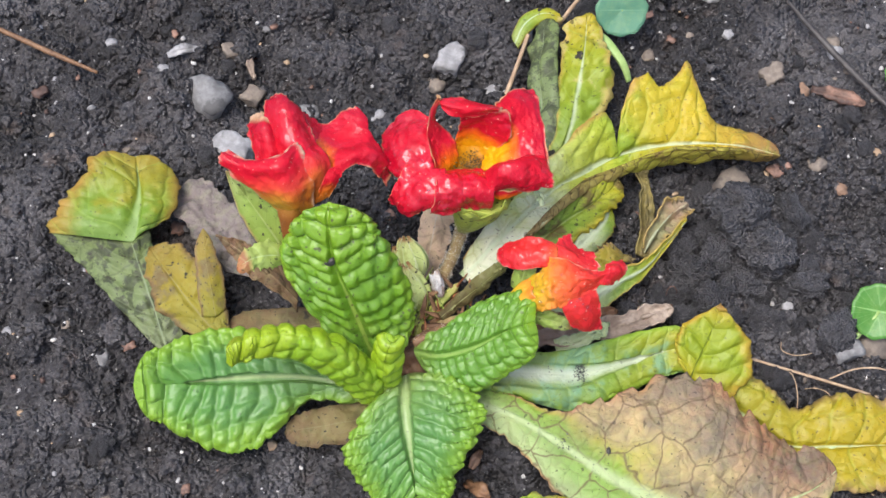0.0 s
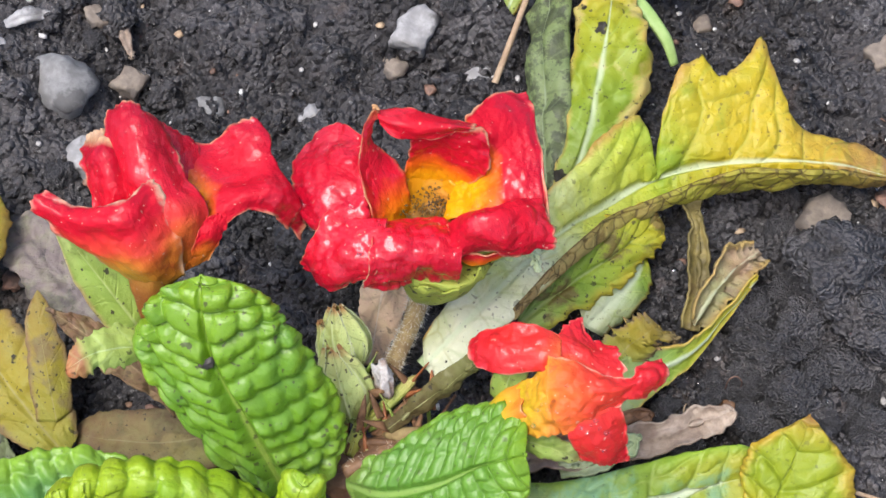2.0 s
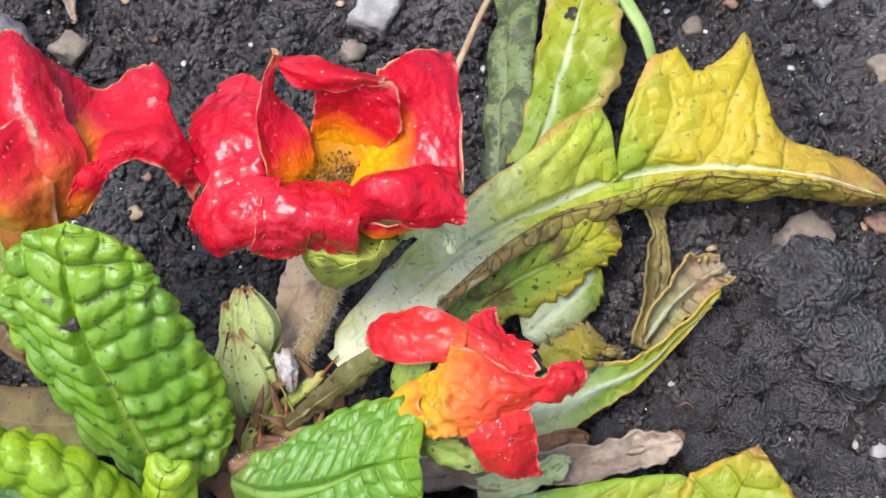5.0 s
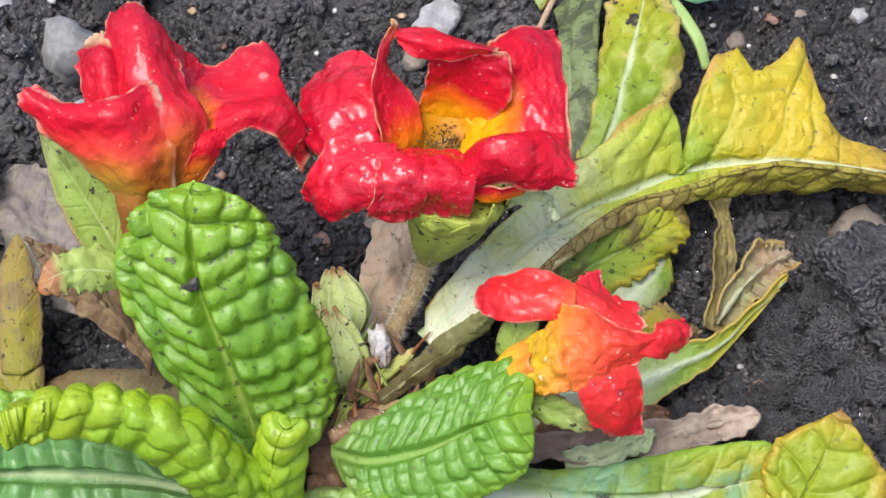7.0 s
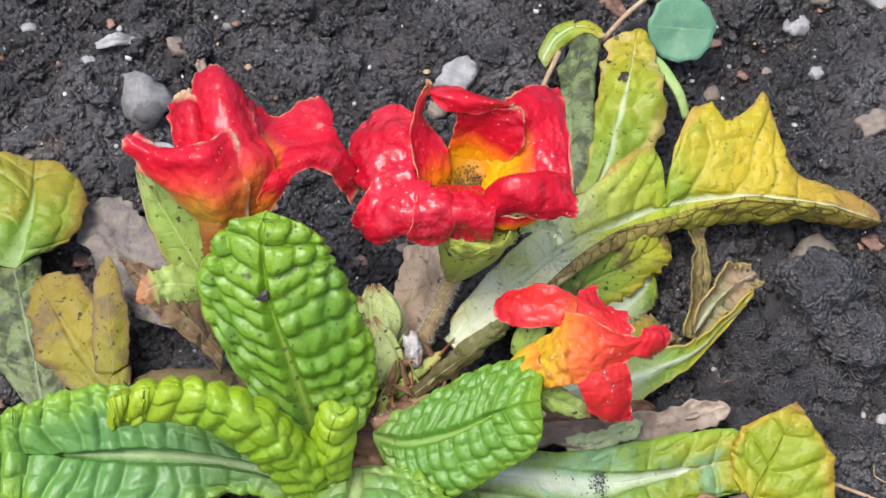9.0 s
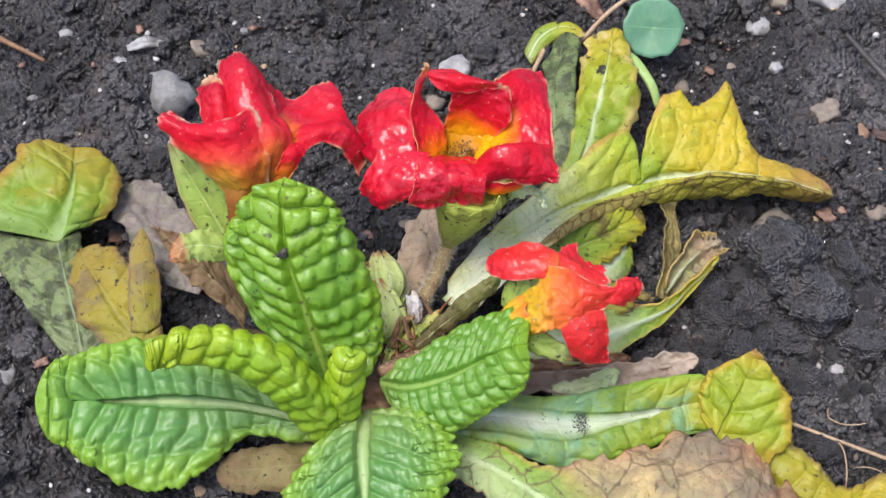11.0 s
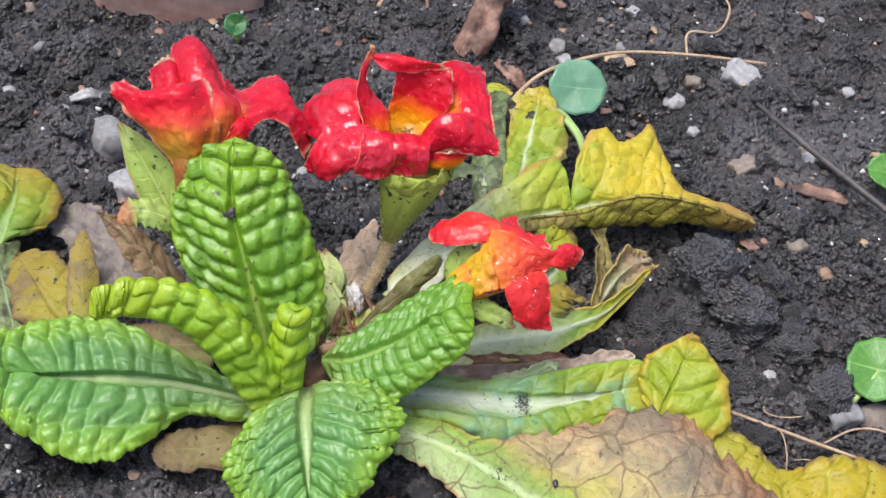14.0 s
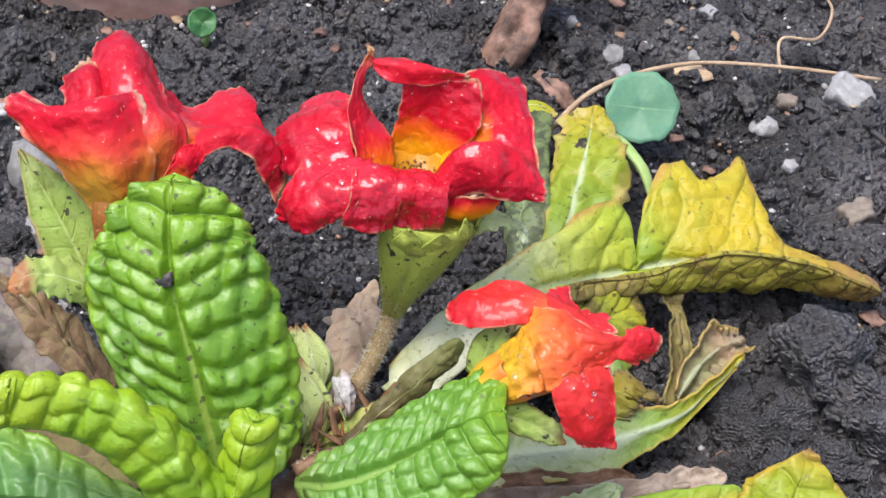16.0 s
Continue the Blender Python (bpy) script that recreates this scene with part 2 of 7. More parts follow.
# ---- materials ----
def leaf_material(name, along, rib=(0.5, 0.6, 0.35), ribw=0.1, vein=(0.3, 0.45, 0.1), veinmix=0.35, edge=None, edgew=0.15,
                  blotch=None, bscale=90.0, blo=0.56, bhi=0.66, net=None, netscale=260.0, netmix=0.5, speck=0.35, rough=0.42, relief=0.5,
                  translucent=0.22, coat=0.25, spots=None, across=0.0, lean=0.0, bfrom=-1.0, gloss=0.0, ribend=1.04):
    """A leaf's skin: colour along the leaf, midrib, side veins (a dark vein colour paints shade into the grooves), a
    fine net, blotches, a dry margin and dirt specks.
    """
    g = Graph(name)
    uv = g.node("ShaderNodeUVMap")
    sep = g.t.nodes.new("ShaderNodeSeparateXYZ")
    g.put(sep.inputs[0], uv)
    u, v = sep.outputs[0], sep.outputs[1]
    a = g.math("MULTIPLY", g.math("ABSOLUTE", g.math("SUBTRACT", v, 0.5)), 2.0)
    big = g.noise(70.0, 4)
    fine = g.noise(600.0, 5, 0.65)
    way = g.math("ADD", g.math("MULTIPLY", u, 1.0 - across), g.math("MULTIPLY", a, across))
    way = g.math("ADD", way, g.math("MULTIPLY", g.math("SUBTRACT", 0.5, v), lean))
    f = g.math("ADD", way, g.math("MULTIPLY", g.math("SUBTRACT", big, 0.5), 0.5))
    col = g.ramp(f, along)
    if edge:
        k = g.math("ADD", a, g.math("MULTIPLY", g.math("SUBTRACT", g.noise(150.0, 4), 0.5), 0.5))
        col = g.mix(g.step(k, 1.0 - edgew, 1.05), col, edge)
    if blotch:
        col = g.mix(g.math("MULTIPLY", g.step(g.noise(bscale, 5, 0.6), blo, bhi), g.math("MULTIPLY", g.step(u, bfrom, bfrom + 0.25), 0.85)), col, blotch)
    way2 = g.t.nodes.new("ShaderNodeUVMap")
    way2.uv_map = "Veins"
    sep2 = g.t.nodes.new("ShaderNodeSeparateXYZ")
    g.put(sep2.inputs[0], way2.outputs[0])
    wob = g.math("MULTIPLY", g.math("SUBTRACT", fine, 0.5), 0.12)
    near = [g.math("SUBTRACT", 0.5, g.math("ABSOLUTE", g.math("SUBTRACT", g.math("FRACT", g.math("ADD", sep2.outputs[k], wob)), 0.5))) for k in (0, 1)]
    main = g.math("SUBTRACT", 1.0, g.step(near[0], 0.01, 0.085))
    minor = g.math("MULTIPLY", g.math("SUBTRACT", 1.0, g.step(near[1], 0.01, 0.07)), g.math("MULTIPLY", g.step(a, 0.15, 0.5), 0.6))
    lines = g.math("MULTIPLY", g.math("MAXIMUM", main, minor), veinmix)
    col = g.mix(lines, col, vein)
    wander = g.node("ShaderNodeVectorMath", 0, i0=g.coords(), i1=g.t.nodes.new("ShaderNodeTexNoise").outputs[1])
    swirl = wander.node
    swirl.operation = "MULTIPLY_ADD"
    wobble = swirl.inputs[1].links[0].from_node
    wobble.inputs["Scale"].default_value = 240.0
    g.put(wobble.inputs["Vector"], g.coords())
    g.put(swirl.inputs[0], wobble.outputs[1])
    g.t.links.remove(swirl.inputs[1].links[0])
    swirl.inputs[1].default_value = (0.0022, 0.0022, 0.0022)
    g.put(swirl.inputs[2], g.coords())
    webs = g.cells(netscale, wander)
    web = g.math("SUBTRACT", 1.0, g.step(webs, 0.0, 0.09))
    if net:
        wide = g.math("SUBTRACT", 1.0, g.step(g.cells(netscale * 0.4, wander), 0.0, 0.042))
        wide = g.math("MULTIPLY", wide, g.step(g.noise(120.0, 3), 0.2, 0.5))
        col = g.mix(g.math("MULTIPLY", g.math("MAXIMUM", g.math("MULTIPLY", web, 0.22), wide), netmix), col, net)
    wid = g.math("MULTIPLY", g.math("MAXIMUM", g.math("SUBTRACT", ribend, u), 0.01), ribw)
    ribmask = g.math("SUBTRACT", 1.0, g.step(g.math("ADD", a, g.math("MULTIPLY", g.math("SUBTRACT", g.math("ADD", g.math("MULTIPLY", fine, 0.4), g.math("MULTIPLY", big, 0.6)), 0.5), g.math("MULTIPLY", wid, 0.9))), g.math("MULTIPLY", wid, 0.15), wid))
    col = g.mix(g.math("MULTIPLY", ribmask, 0.8), col, rib)
    col = g.mix(g.math("MULTIPLY", g.math("SUBTRACT", fine, 0.42), 0.4 if gloss else 0.8, True), col, g.mix(0.5, col, (0.5, 0.62, 0.2)))
    if spots:
        col = g.mix(g.step(g.noise(spots[0], 3, 0.5), spots[1], spots[1] + 0.03), col, (0.03, 0.025, 0.015))
    dirt = g.math("MAXIMUM", g.step(g.noise(950.0, 2, 0.4), 0.67, 0.71), g.step(g.noise(1900.0, 2, 0.5), 0.69, 0.72))
    col = g.mix(g.math("MULTIPLY", dirt, speck), col, (0.04, 0.03, 0.02))
    h = g.math("ADD", g.math("MULTIPLY", webs, 1.2 if net else 0.25), g.math("MULTIPLY", fine, 0.45))
    h = g.math("ADD", h, g.math("MULTIPLY", lines, -0.12 if gloss else -0.35))
    nrm = g.bump(g.noise(1500.0, 3, 0.6), 0.25, 0.0005, g.bump(h, relief, 0.0009))
    ro = g.math("ADD", rough, g.math("MULTIPLY", g.math("SUBTRACT", g.noise(240.0, 4), 0.5), 0.35))
    return g.done(col, ro, nrm, translucent, Specular_IOR_Level=0.35, Coat_Weight=gloss or coat * 0.4, Coat_Roughness=0.3)


def petal_material(name, along, tip=(0.62, 0.4, 0.22), wet=0.6, seed=0.0, vein=(0.45, 0.0, 0.01), edgew=0.065, burnt=0.0):
    """A petal: yellow throat to red limb, fine long veins, a pale frayed margin and a wet skin."""
    g = Graph(name)
    sep = g.t.nodes.new("ShaderNodeSeparateXYZ")
    g.put(sep.inputs[0], g.node("ShaderNodeUVMap"))
    u, v = sep.outputs[0], sep.outputs[1]
    a = g.math("MULTIPLY", g.math("ABSOLUTE", g.math("SUBTRACT", v, 0.5)), 2.0)
    big = g.noise(110.0, 4)
    fine = g.noise(520.0, 5, 0.6)
    f = g.math("ADD", g.math("ADD", u, g.math("MULTIPLY", g.math("SUBTRACT", big, 0.5), 0.35)), g.math("MULTIPLY", a, 0.08))
    col = g.ramp(f, along)
    comb = g.t.nodes.new("ShaderNodeCombineXYZ")
    g.put(comb.inputs[0], g.math("MULTIPLY", u, 3.0))
    g.put(comb.inputs[1], g.math("MULTIPLY", v, 34.0))
    g.put(comb.inputs[2], seed)
    streak = g.noise(1.0, 3, 0.6, comb.outputs[0], 0.4)
    col = g.mix(g.math("MULTIPLY", g.step(streak, 0.5, 0.75), 0.18), col, vein)
    rim = g.math("ADD", g.math("MAXIMUM", a, u), g.math("MULTIPLY", g.math("SUBTRACT", fine, 0.5), 0.07 + 0.25 * burnt))
    torn = g.step(g.noise(300.0, 3), 0.38, 0.6)
    col = g.mix(g.math("MULTIPLY", g.step(rim, 1.0 - edgew, 1.0), g.math("MULTIPLY", torn, 0.8)), col, tip)
    crumb = g.step(g.noise(1500.0, 2, 0.4), 0.7, 0.74)
    col = g.mix(g.math("MULTIPLY", crumb, 0.5), col, (0.75, 0.5, 0.36))
    bruise = g.step(g.noise(260.0, 5, 0.7), 0.58, 0.74)
    col = g.mix(g.math("MULTIPLY", bruise, 0.5), col, (0.26, 0.002, 0.012))
    deep = g.step(g.noise(75.0, 3), 0.45, 0.7)
    col = g.mix(g.math("MULTIPLY", deep, 0.4), col, g.mix(0.5, col, (0.3, 0.0, 0.02)))
    film = g.step(g.noise(130.0, 5, 0.65), 0.4, 0.55)
    h = g.math("ADD", g.math("MULTIPLY", streak, 0.22), g.math("MULTIPLY", g.noise(340.0, 4, 0.6), 0.7))
    pimple = g.math("ADD", g.noise(800.0, 3, 0.55), g.math("MULTIPLY", g.noise(2000.0, 2, 0.5), 0.4))
    nrm = g.bump(pimple, 0.14 + 0.26 * wet, 0.0009, g.bump(h, 0.25 + 0.3 * wet * wet, 0.0014))
    ro = g.math("SUBTRACT", 0.5, g.math("MULTIPLY", film, 0.26 * wet))
    return g.done(col, ro, nrm, 0.18, Specular_IOR_Level=0.22, Coat_Weight=g.math("MULTIPLY", film, wet * 0.9), Coat_Roughness=0.06)


def plain_material(name, lo, hi, scale=200.0, rough=0.7, relief=0.5, dist=0.0006, dark=None, dscale=60.0, spec=0.4, vary=0.0, translucent=0.0):
    """A mottled surface between two colours, with fine relief and darker stains."""
    g = Graph(name)
    n1, n2 = g.noise(scale, 6, 0.62), g.noise(scale * 4.5, 3, 0.6)
    f = g.math("ADD", g.math("MULTIPLY", n1, 0.7), g.math("MULTIPLY", n2, 0.3))
    col = g.mix(g.step(f, 0.36, 0.64), lo, hi)
    if dark:
        col = g.mix(g.math("MULTIPLY", g.step(g.noise(dscale, 4, 0.6), 0.5, 0.62), 0.8), col, dark)
    if vary:
        rnd = g.node("ShaderNodeObjectInfo", 5)
        col = g.mix(g.math("MULTIPLY", rnd, vary), col, (0.02, 0.018, 0.016))
    nrm = g.bump(f, relief, dist)
    return g.done(col, rough, nrm, translucent, Specular_IOR_Level=spec)


# young, cool and tender leaves: dark vein colour paints shade between the puckers
leaf_young = leaf_material("young_leaf", [(0.0, (0.24, 0.34, 0.05)), (0.3, (0.115, 0.255, 0.012)), (0.6, (0.14, 0.285, 0.012)), (1.0, (0.185, 0.325, 0.014))], rib=(0.26, 0.36, 0.06),
                           ribw=0.22, ribend=0.62, vein=(0.08, 0.185, 0.01), veinmix=0.4, edge=(0.2, 0.34, 0.016), edgew=0.3, blotch=(0.1, 0.235, 0.02), bscale=60.0, blo=0.45, bhi=0.65, spots=(120.0, 0.72), rough=0.34, relief=0.6, translucent=0.1, gloss=0.3, speck=0.75)
leaf_cool = leaf_material("cool_green_leaf", [(0.0, (0.2, 0.31, 0.06)), (0.3, (0.1, 0.24, 0.03)), (0.75, (0.11, 0.25, 0.022)), (1.0, (0.17, 0.31, 0.014))], rib=(0.23, 0.35, 0.08),
                          ribw=0.2, ribend=0.8, vein=(0.07, 0.17, 0.015), veinmix=0.4, edge=(0.16, 0.3, 0.016), edgew=0.3, rough=0.36, relief=0.6, translucent=0.1, gloss=0.26, speck=0.45)
leaf_tender = leaf_material("tender_leaf", [(0.0, (0.21, 0.34, 0.02)), (0.5, (0.26, 0.385, 0.012)), (1.0, (0.30, 0.40, 0.014))], rib=(0.3, 0.42, 0.04), ribw=0.03,
                            vein=(0.12, 0.25, 0.01), veinmix=0.4, blotch=(0.18, 0.33, 0.012), bscale=70.0, blo=0.45, bhi=0.65, speck=0.35, rough=0.36, relief=0.6, translucent=0.1, gloss=0.25)
leaf_mature = leaf_material("mature_leaf", [(0.0, (0.26, 0.34, 0.09)), (0.2, (0.13, 0.25, 0.06)), (0.5, (0.085, 0.22, 0.05)), (0.8, (0.1, 0.245, 0.04)), (1.0, (0.17, 0.31, 0.025))],
                            rib=(0.34, 0.44, 0.19), ribw=0.24, ribend=0.76, vein=(0.2, 0.34, 0.12), veinmix=0.3, edge=(0.19, 0.34, 0.02), edgew=0.6, rough=0.34, speck=0.3, relief=0.6, translucent=0.1, gloss=0.3)
leaf_pale = leaf_material("yellowing_leaf_with_pale_rib", [(0.0, (0.3, 0.36, 0.12)), (0.35, (0.2, 0.3, 0.09)), (0.6, (0.17, 0.28, 0.03)), (0.8, (0.28, 0.31, 0.013)), (1.0, (0.448, 0.326, 0.025))],
                          rib=(0.64, 0.7, 0.54), ribw=0.62, vein=(0.45, 0.53, 0.16), veinmix=0.15, edge=(0.25, 0.4, 0.03), edgew=0.4, blotch=(0.17, 0.34, 0.2), bscale=95.0, blo=0.5, bhi=0.62,
                          net=(0.184, 0.276, 0.023), netscale=330.0, netmix=0.35, rough=0.45, spots=(170.0, 0.73))
leaf_palebase = leaf_material("pale_leaf_with_torn_margin", [(0.0, (0.5, 0.54, 0.34)), (0.35, (0.4, 0.47, 0.24)), (0.62, (0.2, 0.32, 0.04)), (0.85, (0.309, 0.326, 0.013)), (1.0, (0.448, 0.326, 0.025))],
                          rib=(0.56, 0.63, 0.44), ribw=0.62, vein=(0.517, 0.575, 0.138), veinmix=0.25, edge=(0.5, 0.33, 0.07), edgew=0.22, blotch=(0.26, 0.34, 0.09), bscale=95.0, blo=0.5, bhi=0.62,
                          net=(0.184, 0.276, 0.023), netscale=330.0, netmix=0.35, rough=0.45, spots=(170.0, 0.73))
leaf_lobe = leaf_material("yellow_green_lobe", [(0.0, (0.42, 0.36, 0.02)), (0.35, (0.26, 0.33, 0.014)), (0.7, (0.28, 0.33, 0.014)), (0.88, (0.38, 0.33, 0.02)), (1.0, (0.34, 0.17, 0.04))], rib=(0.25, 0.34, 0.025), ribw=0.03,
                          vein=(0.22, 0.29, 0.018), veinmix=0.25, edge=(0.5, 0.31, 0.03), edgew=0.35, net=(0.175, 0.25, 0.0187), netscale=300.0, netmix=0.3, rough=0.42, spots=(150.0, 0.74))
leaf_dead = leaf_material("dead_tan_leaf", [(0.0, (0.34, 0.42, 0.18)), (0.25, (0.2, 0.32, 0.07)), (0.5, (0.2, 0.31, 0.035)), (0.58, (0.38, 0.34, 0.06)), (0.66, (0.5, 0.38, 0.15)), (0.8, (0.46, 0.31, 0.16)), (0.93, (0.33, 0.18, 0.095)), (1.0, (0.22, 0.1, 0.05))],
                          rib=(0.42, 0.5, 0.26), ribw=0.26, vein=(0.24, 0.15, 0.08), veinmix=0.12, edge=(0.4, 0.19, 0.09), edgew=0.14, blotch=(0.15, 0.12, 0.09), bscale=48.0, blo=0.45, bhi=0.66, bfrom=0.2,
                          net=(0.11, 0.065, 0.035), netscale=300.0, netmix=0.8, rough=0.6, relief=1.0, speck=0.6, translucent=0.08, coat=0.0, lean=0.75)
leaf_yellow = leaf_material("yellow_leaf", [(0.0, (0.486, 0.437, 0.280)), (0.2, (0.294, 0.331, 0.090)), (0.42, (0.294, 0.306, 0.017)), (0.65, (0.456, 0.306, 0.011)), (1.0, (0.456, 0.262, 0.028))],
                            rib=(0.4, 0.46, 0.24), ribw=0.12, vein=(0.34, 0.45, 0.06), veinmix=0.55, edge=(0.32, 0.19, 0.07), edgew=0.16, blotch=(0.27, 0.43, 0.04), bscale=70.0, blo=0.48, bhi=0.6,
                            net=(0.34, 0.32, 0.02), netscale=280.0, netmix=0.4, rough=0.42, speck=0.6, spots=(260.0, 0.7), relief=0.8)
leaf_tall = leaf_material("tall_yellow_leaf", [(0.0, (0.72, 0.74, 0.54)), (0.1, (0.58, 0.63, 0.3)), (0.18, (0.5, 0.55, 0.09)), (0.3, (0.43, 0.48, 0.035)), (0.4, (0.3, 0.4, 0.02)), (0.52, (0.46, 0.4, 0.02)), (0.7, (0.54, 0.4, 0.015)), (0.88, (0.5, 0.32, 0.035)), (0.96, (0.34, 0.17, 0.06)), (1.0, (0.26, 0.11, 0.05))],
                          rib=(0.6, 0.68, 0.46), ribw=0.15, vein=(0.26, 0.38, 0.05), veinmix=0.22, edge=(0.46, 0.27, 0.05), edgew=0.14, blotch=(0.22, 0.34, 0.03), bscale=85.0, blo=0.5, bhi=0.66, bfrom=0.2,
                          net=(0.34, 0.32, 0.02), netscale=280.0, netmix=0.3, rough=0.4, speck=0.5, spots=(420.0, 0.72), relief=0.8)
leaf_olive = leaf_material("withered_olive_leaf", [(0.0, (0.2, 0.2, 0.05)), (0.4, (0.22, 0.17, 0.065)), (1.0, (0.15, 0.085, 0.04))], rib=(0.25, 0.21, 0.1), ribw=0.06, vein=(0.18, 0.13, 0.06), veinmix=0.08,
                           edge=(0.1, 0.055, 0.025), edgew=0.45, blotch=(0.1, 0.065, 0.03), bscale=150.0, blo=0.52, bhi=0.62, rough=0.6, relief=1.1, speck=0.9, spots=(300.0, 0.68), coat=0.0)
leaf_papery = leaf_material("papery_withered_leaf", [(0.0, (0.24, 0.2, 0.1)), (0.4, (0.25, 0.24, 0.12)), (0.7, (0.3, 0.2, 0.12)), (1.0, (0.36, 0.28, 0.2))], rib=(0.38, 0.4, 0.26), ribw=0.1, vein=(0.22, 0.15, 0.09), veinmix=0.2,
                            edge=(0.36, 0.24, 0.08), edgew=0.3, blotch=(0.16, 0.1, 0.06), bscale=170.0, blo=0.55, bhi=0.63, rough=0.55, relief=0.9, speck=0.8, translucent=0.1, coat=0.0)
leaf_under = leaf_material("brown_edged_underside", [(0.0, (0.44, 0.32, 0.14)), (0.3, (0.46, 0.36, 0.1)), (0.45, (0.46, 0.43, 0.05)), (0.85, (0.42, 0.34, 0.05)), (1.0, (0.26, 0.12, 0.045))], rib=(0.22, 0.13, 0.05), ribw=0.16,
                           vein=(0.144, 0.096, 0.036), veinmix=0.85, edge=(0.2, 0.11, 0.035), edgew=0.25, blotch=(0.26, 0.17, 0.05), bscale=170.0, blo=0.54, bhi=0.62, net=(0.12, 0.08, 0.024), netmix=0.8, netscale=560.0, rough=0.6, speck=0.6, translucent=0.4, coat=0.0)
leaf_back = leaf_material("yellow_green_old_leaf", [(0.0, (0.3, 0.36, 0.09)), (0.35, (0.2, 0.3, 0.02)), (0.65, (0.32, 0.34, 0.012)), (1.0, (0.4, 0.31, 0.014))], rib=(0.5, 0.58, 0.36), ribw=0.2,
                          vein=(0.34, 0.44, 0.08), veinmix=0.3, edge=(0.56, 0.38, 0.1), edgew=0.3, blotch=(0.48, 0.38, 0.12), bscale=110.0, blo=0.52, bhi=0.6, rough=0.5, speck=0.7, spots=(210.0, 0.64))
leaf_mottled = leaf_material("mottled_grey_green_leaf", [(0.0, (0.19, 0.22, 0.11)), (0.5, (0.16, 0.21, 0.08)), (1.0, (0.13, 0.17, 0.05))], rib=(0.24, 0.29, 0.16), ribw=0.08,
                             vein=(0.345, 0.414, 0.207), veinmix=0.12, blotch=(0.04, 0.045, 0.026), bscale=330.0, blo=0.47, bhi=0.56, net=(0.069, 0.0805, 0.0345), netmix=0.45, rough=0.6, speck=0.7)
leaf_dry = leaf_material("dry_brown_leaf", [(0.0, (0.22, 0.135, 0.07)), (0.5, (0.19, 0.11, 0.055)), (1.0, (0.15, 0.075, 0.04))], rib=(0.3, 0.2, 0.11), ribw=0.1, vein=(0.14, 0.085, 0.05),
                         veinmix=0.15, blotch=(0.12, 0.08, 0.05), bscale=120.0, net=(0.14, 0.09, 0.05), rough=0.65, relief=0.8, speck=0.5, translucent=0.08)
leaf_tan = leaf_material("pale_tan_dead_leaf", [(0.0, (0.53, 0.35, 0.22)), (0.5, (0.62, 0.44, 0.29)), (1.0, (0.57, 0.39, 0.26))], rib=(0.58, 0.47, 0.35), ribw=0.1, vein=(0.28, 0.18, 0.12),
                         veinmix=0.12, blotch=(0.26, 0.18, 0.13), bscale=120.0, net=(0.28, 0.2, 0.14), rough=0.65, relief=0.8, speck=0.5, translucent=0.08, coat=0.0)
leaf_turning = leaf_material("green_leaf_turning_yellow", [(0.0, (0.17, 0.28, 0.05)), (0.35, (0.15, 0.26, 0.016)), (0.65, (0.23, 0.25, 0.012)), (1.0, (0.33, 0.22, 0.025))], rib=(0.28, 0.4, 0.14), ribw=0.14,
                             vein=(0.3, 0.42, 0.06), veinmix=0.3, edge=(0.38, 0.22, 0.04), edgew=0.45, blotch=(0.3, 0.27, 0.016), bscale=70.0, blo=0.48, bhi=0.62, rough=0.5, speck=0.5, spots=(210.0, 0.72))
leaf_grey = leaf_material("rotting_grey_leaf", [(0.0, (0.19, 0.15, 0.135)), (1.0, (0.165, 0.13, 0.118))], rib=(0.19, 0.155, 0.14), ribw=0.1, vein=(0.15, 0.12, 0.1), veinmix=0.12,
                          blotch=(0.06, 0.05, 0.045), bscale=130.0, blo=0.5, bhi=0.6, net=(0.13, 0.1, 0.09), rough=0.6, relief=0.8, speck=0.5, translucent=0.05)
leaf_frilled = leaf_material("frilled_sepal_green", [(0.0, (0.36, 0.4, 0.1)), (0.4, (0.44, 0.54, 0.24)), (0.9, (0.54, 0.63, 0.4)), (1.0, (0.4, 0.2, 0.09))], rib=(0.5, 0.6, 0.3), ribw=0.05, vein=(0.4, 0.5, 0.2), veinmix=0.15,
                             edge=(0.5, 0.44, 0.24), edgew=0.1, rough=0.45, relief=0.6, speck=0.2)
leaf_sepal = leaf_material("sepal_green", [(0.0, (0.46, 0.46, 0.09)), (0.6, (0.46, 0.53, 0.12)), (1.0, (0.44, 0.36, 0.12))], rib=(0.6, 0.66, 0.3), ribw=0.1, vein=(0.6, 0.66, 0.32), veinmix=0.15,
                           edge=(0.6, 0.58, 0.32), edgew=0.12, blotch=(0.4, 0.46, 0.1), bscale=230.0, rough=0.5, speck=0.9, spots=(650.0, 0.67), relief=1.1, translucent=0.12, coat=0.0)
leaf_calyx = leaf_material("calyx_green", [(0.0, (0.3, 0.25, 0.055)), (0.3, (0.3, 0.33, 0.05)), (1.0, (0.36, 0.42, 0.07))], rib=(0.4, 0.46, 0.12), ribw=0.02, vein=(0.3, 0.36, 0.08), veinmix=0.2,
                           blotch=(0.21, 0.24, 0.04), bscale=150.0, rough=0.55, speck=1.0, spots=(600.0, 0.68), relief=1.0, translucent=0.1, coat=0.0)
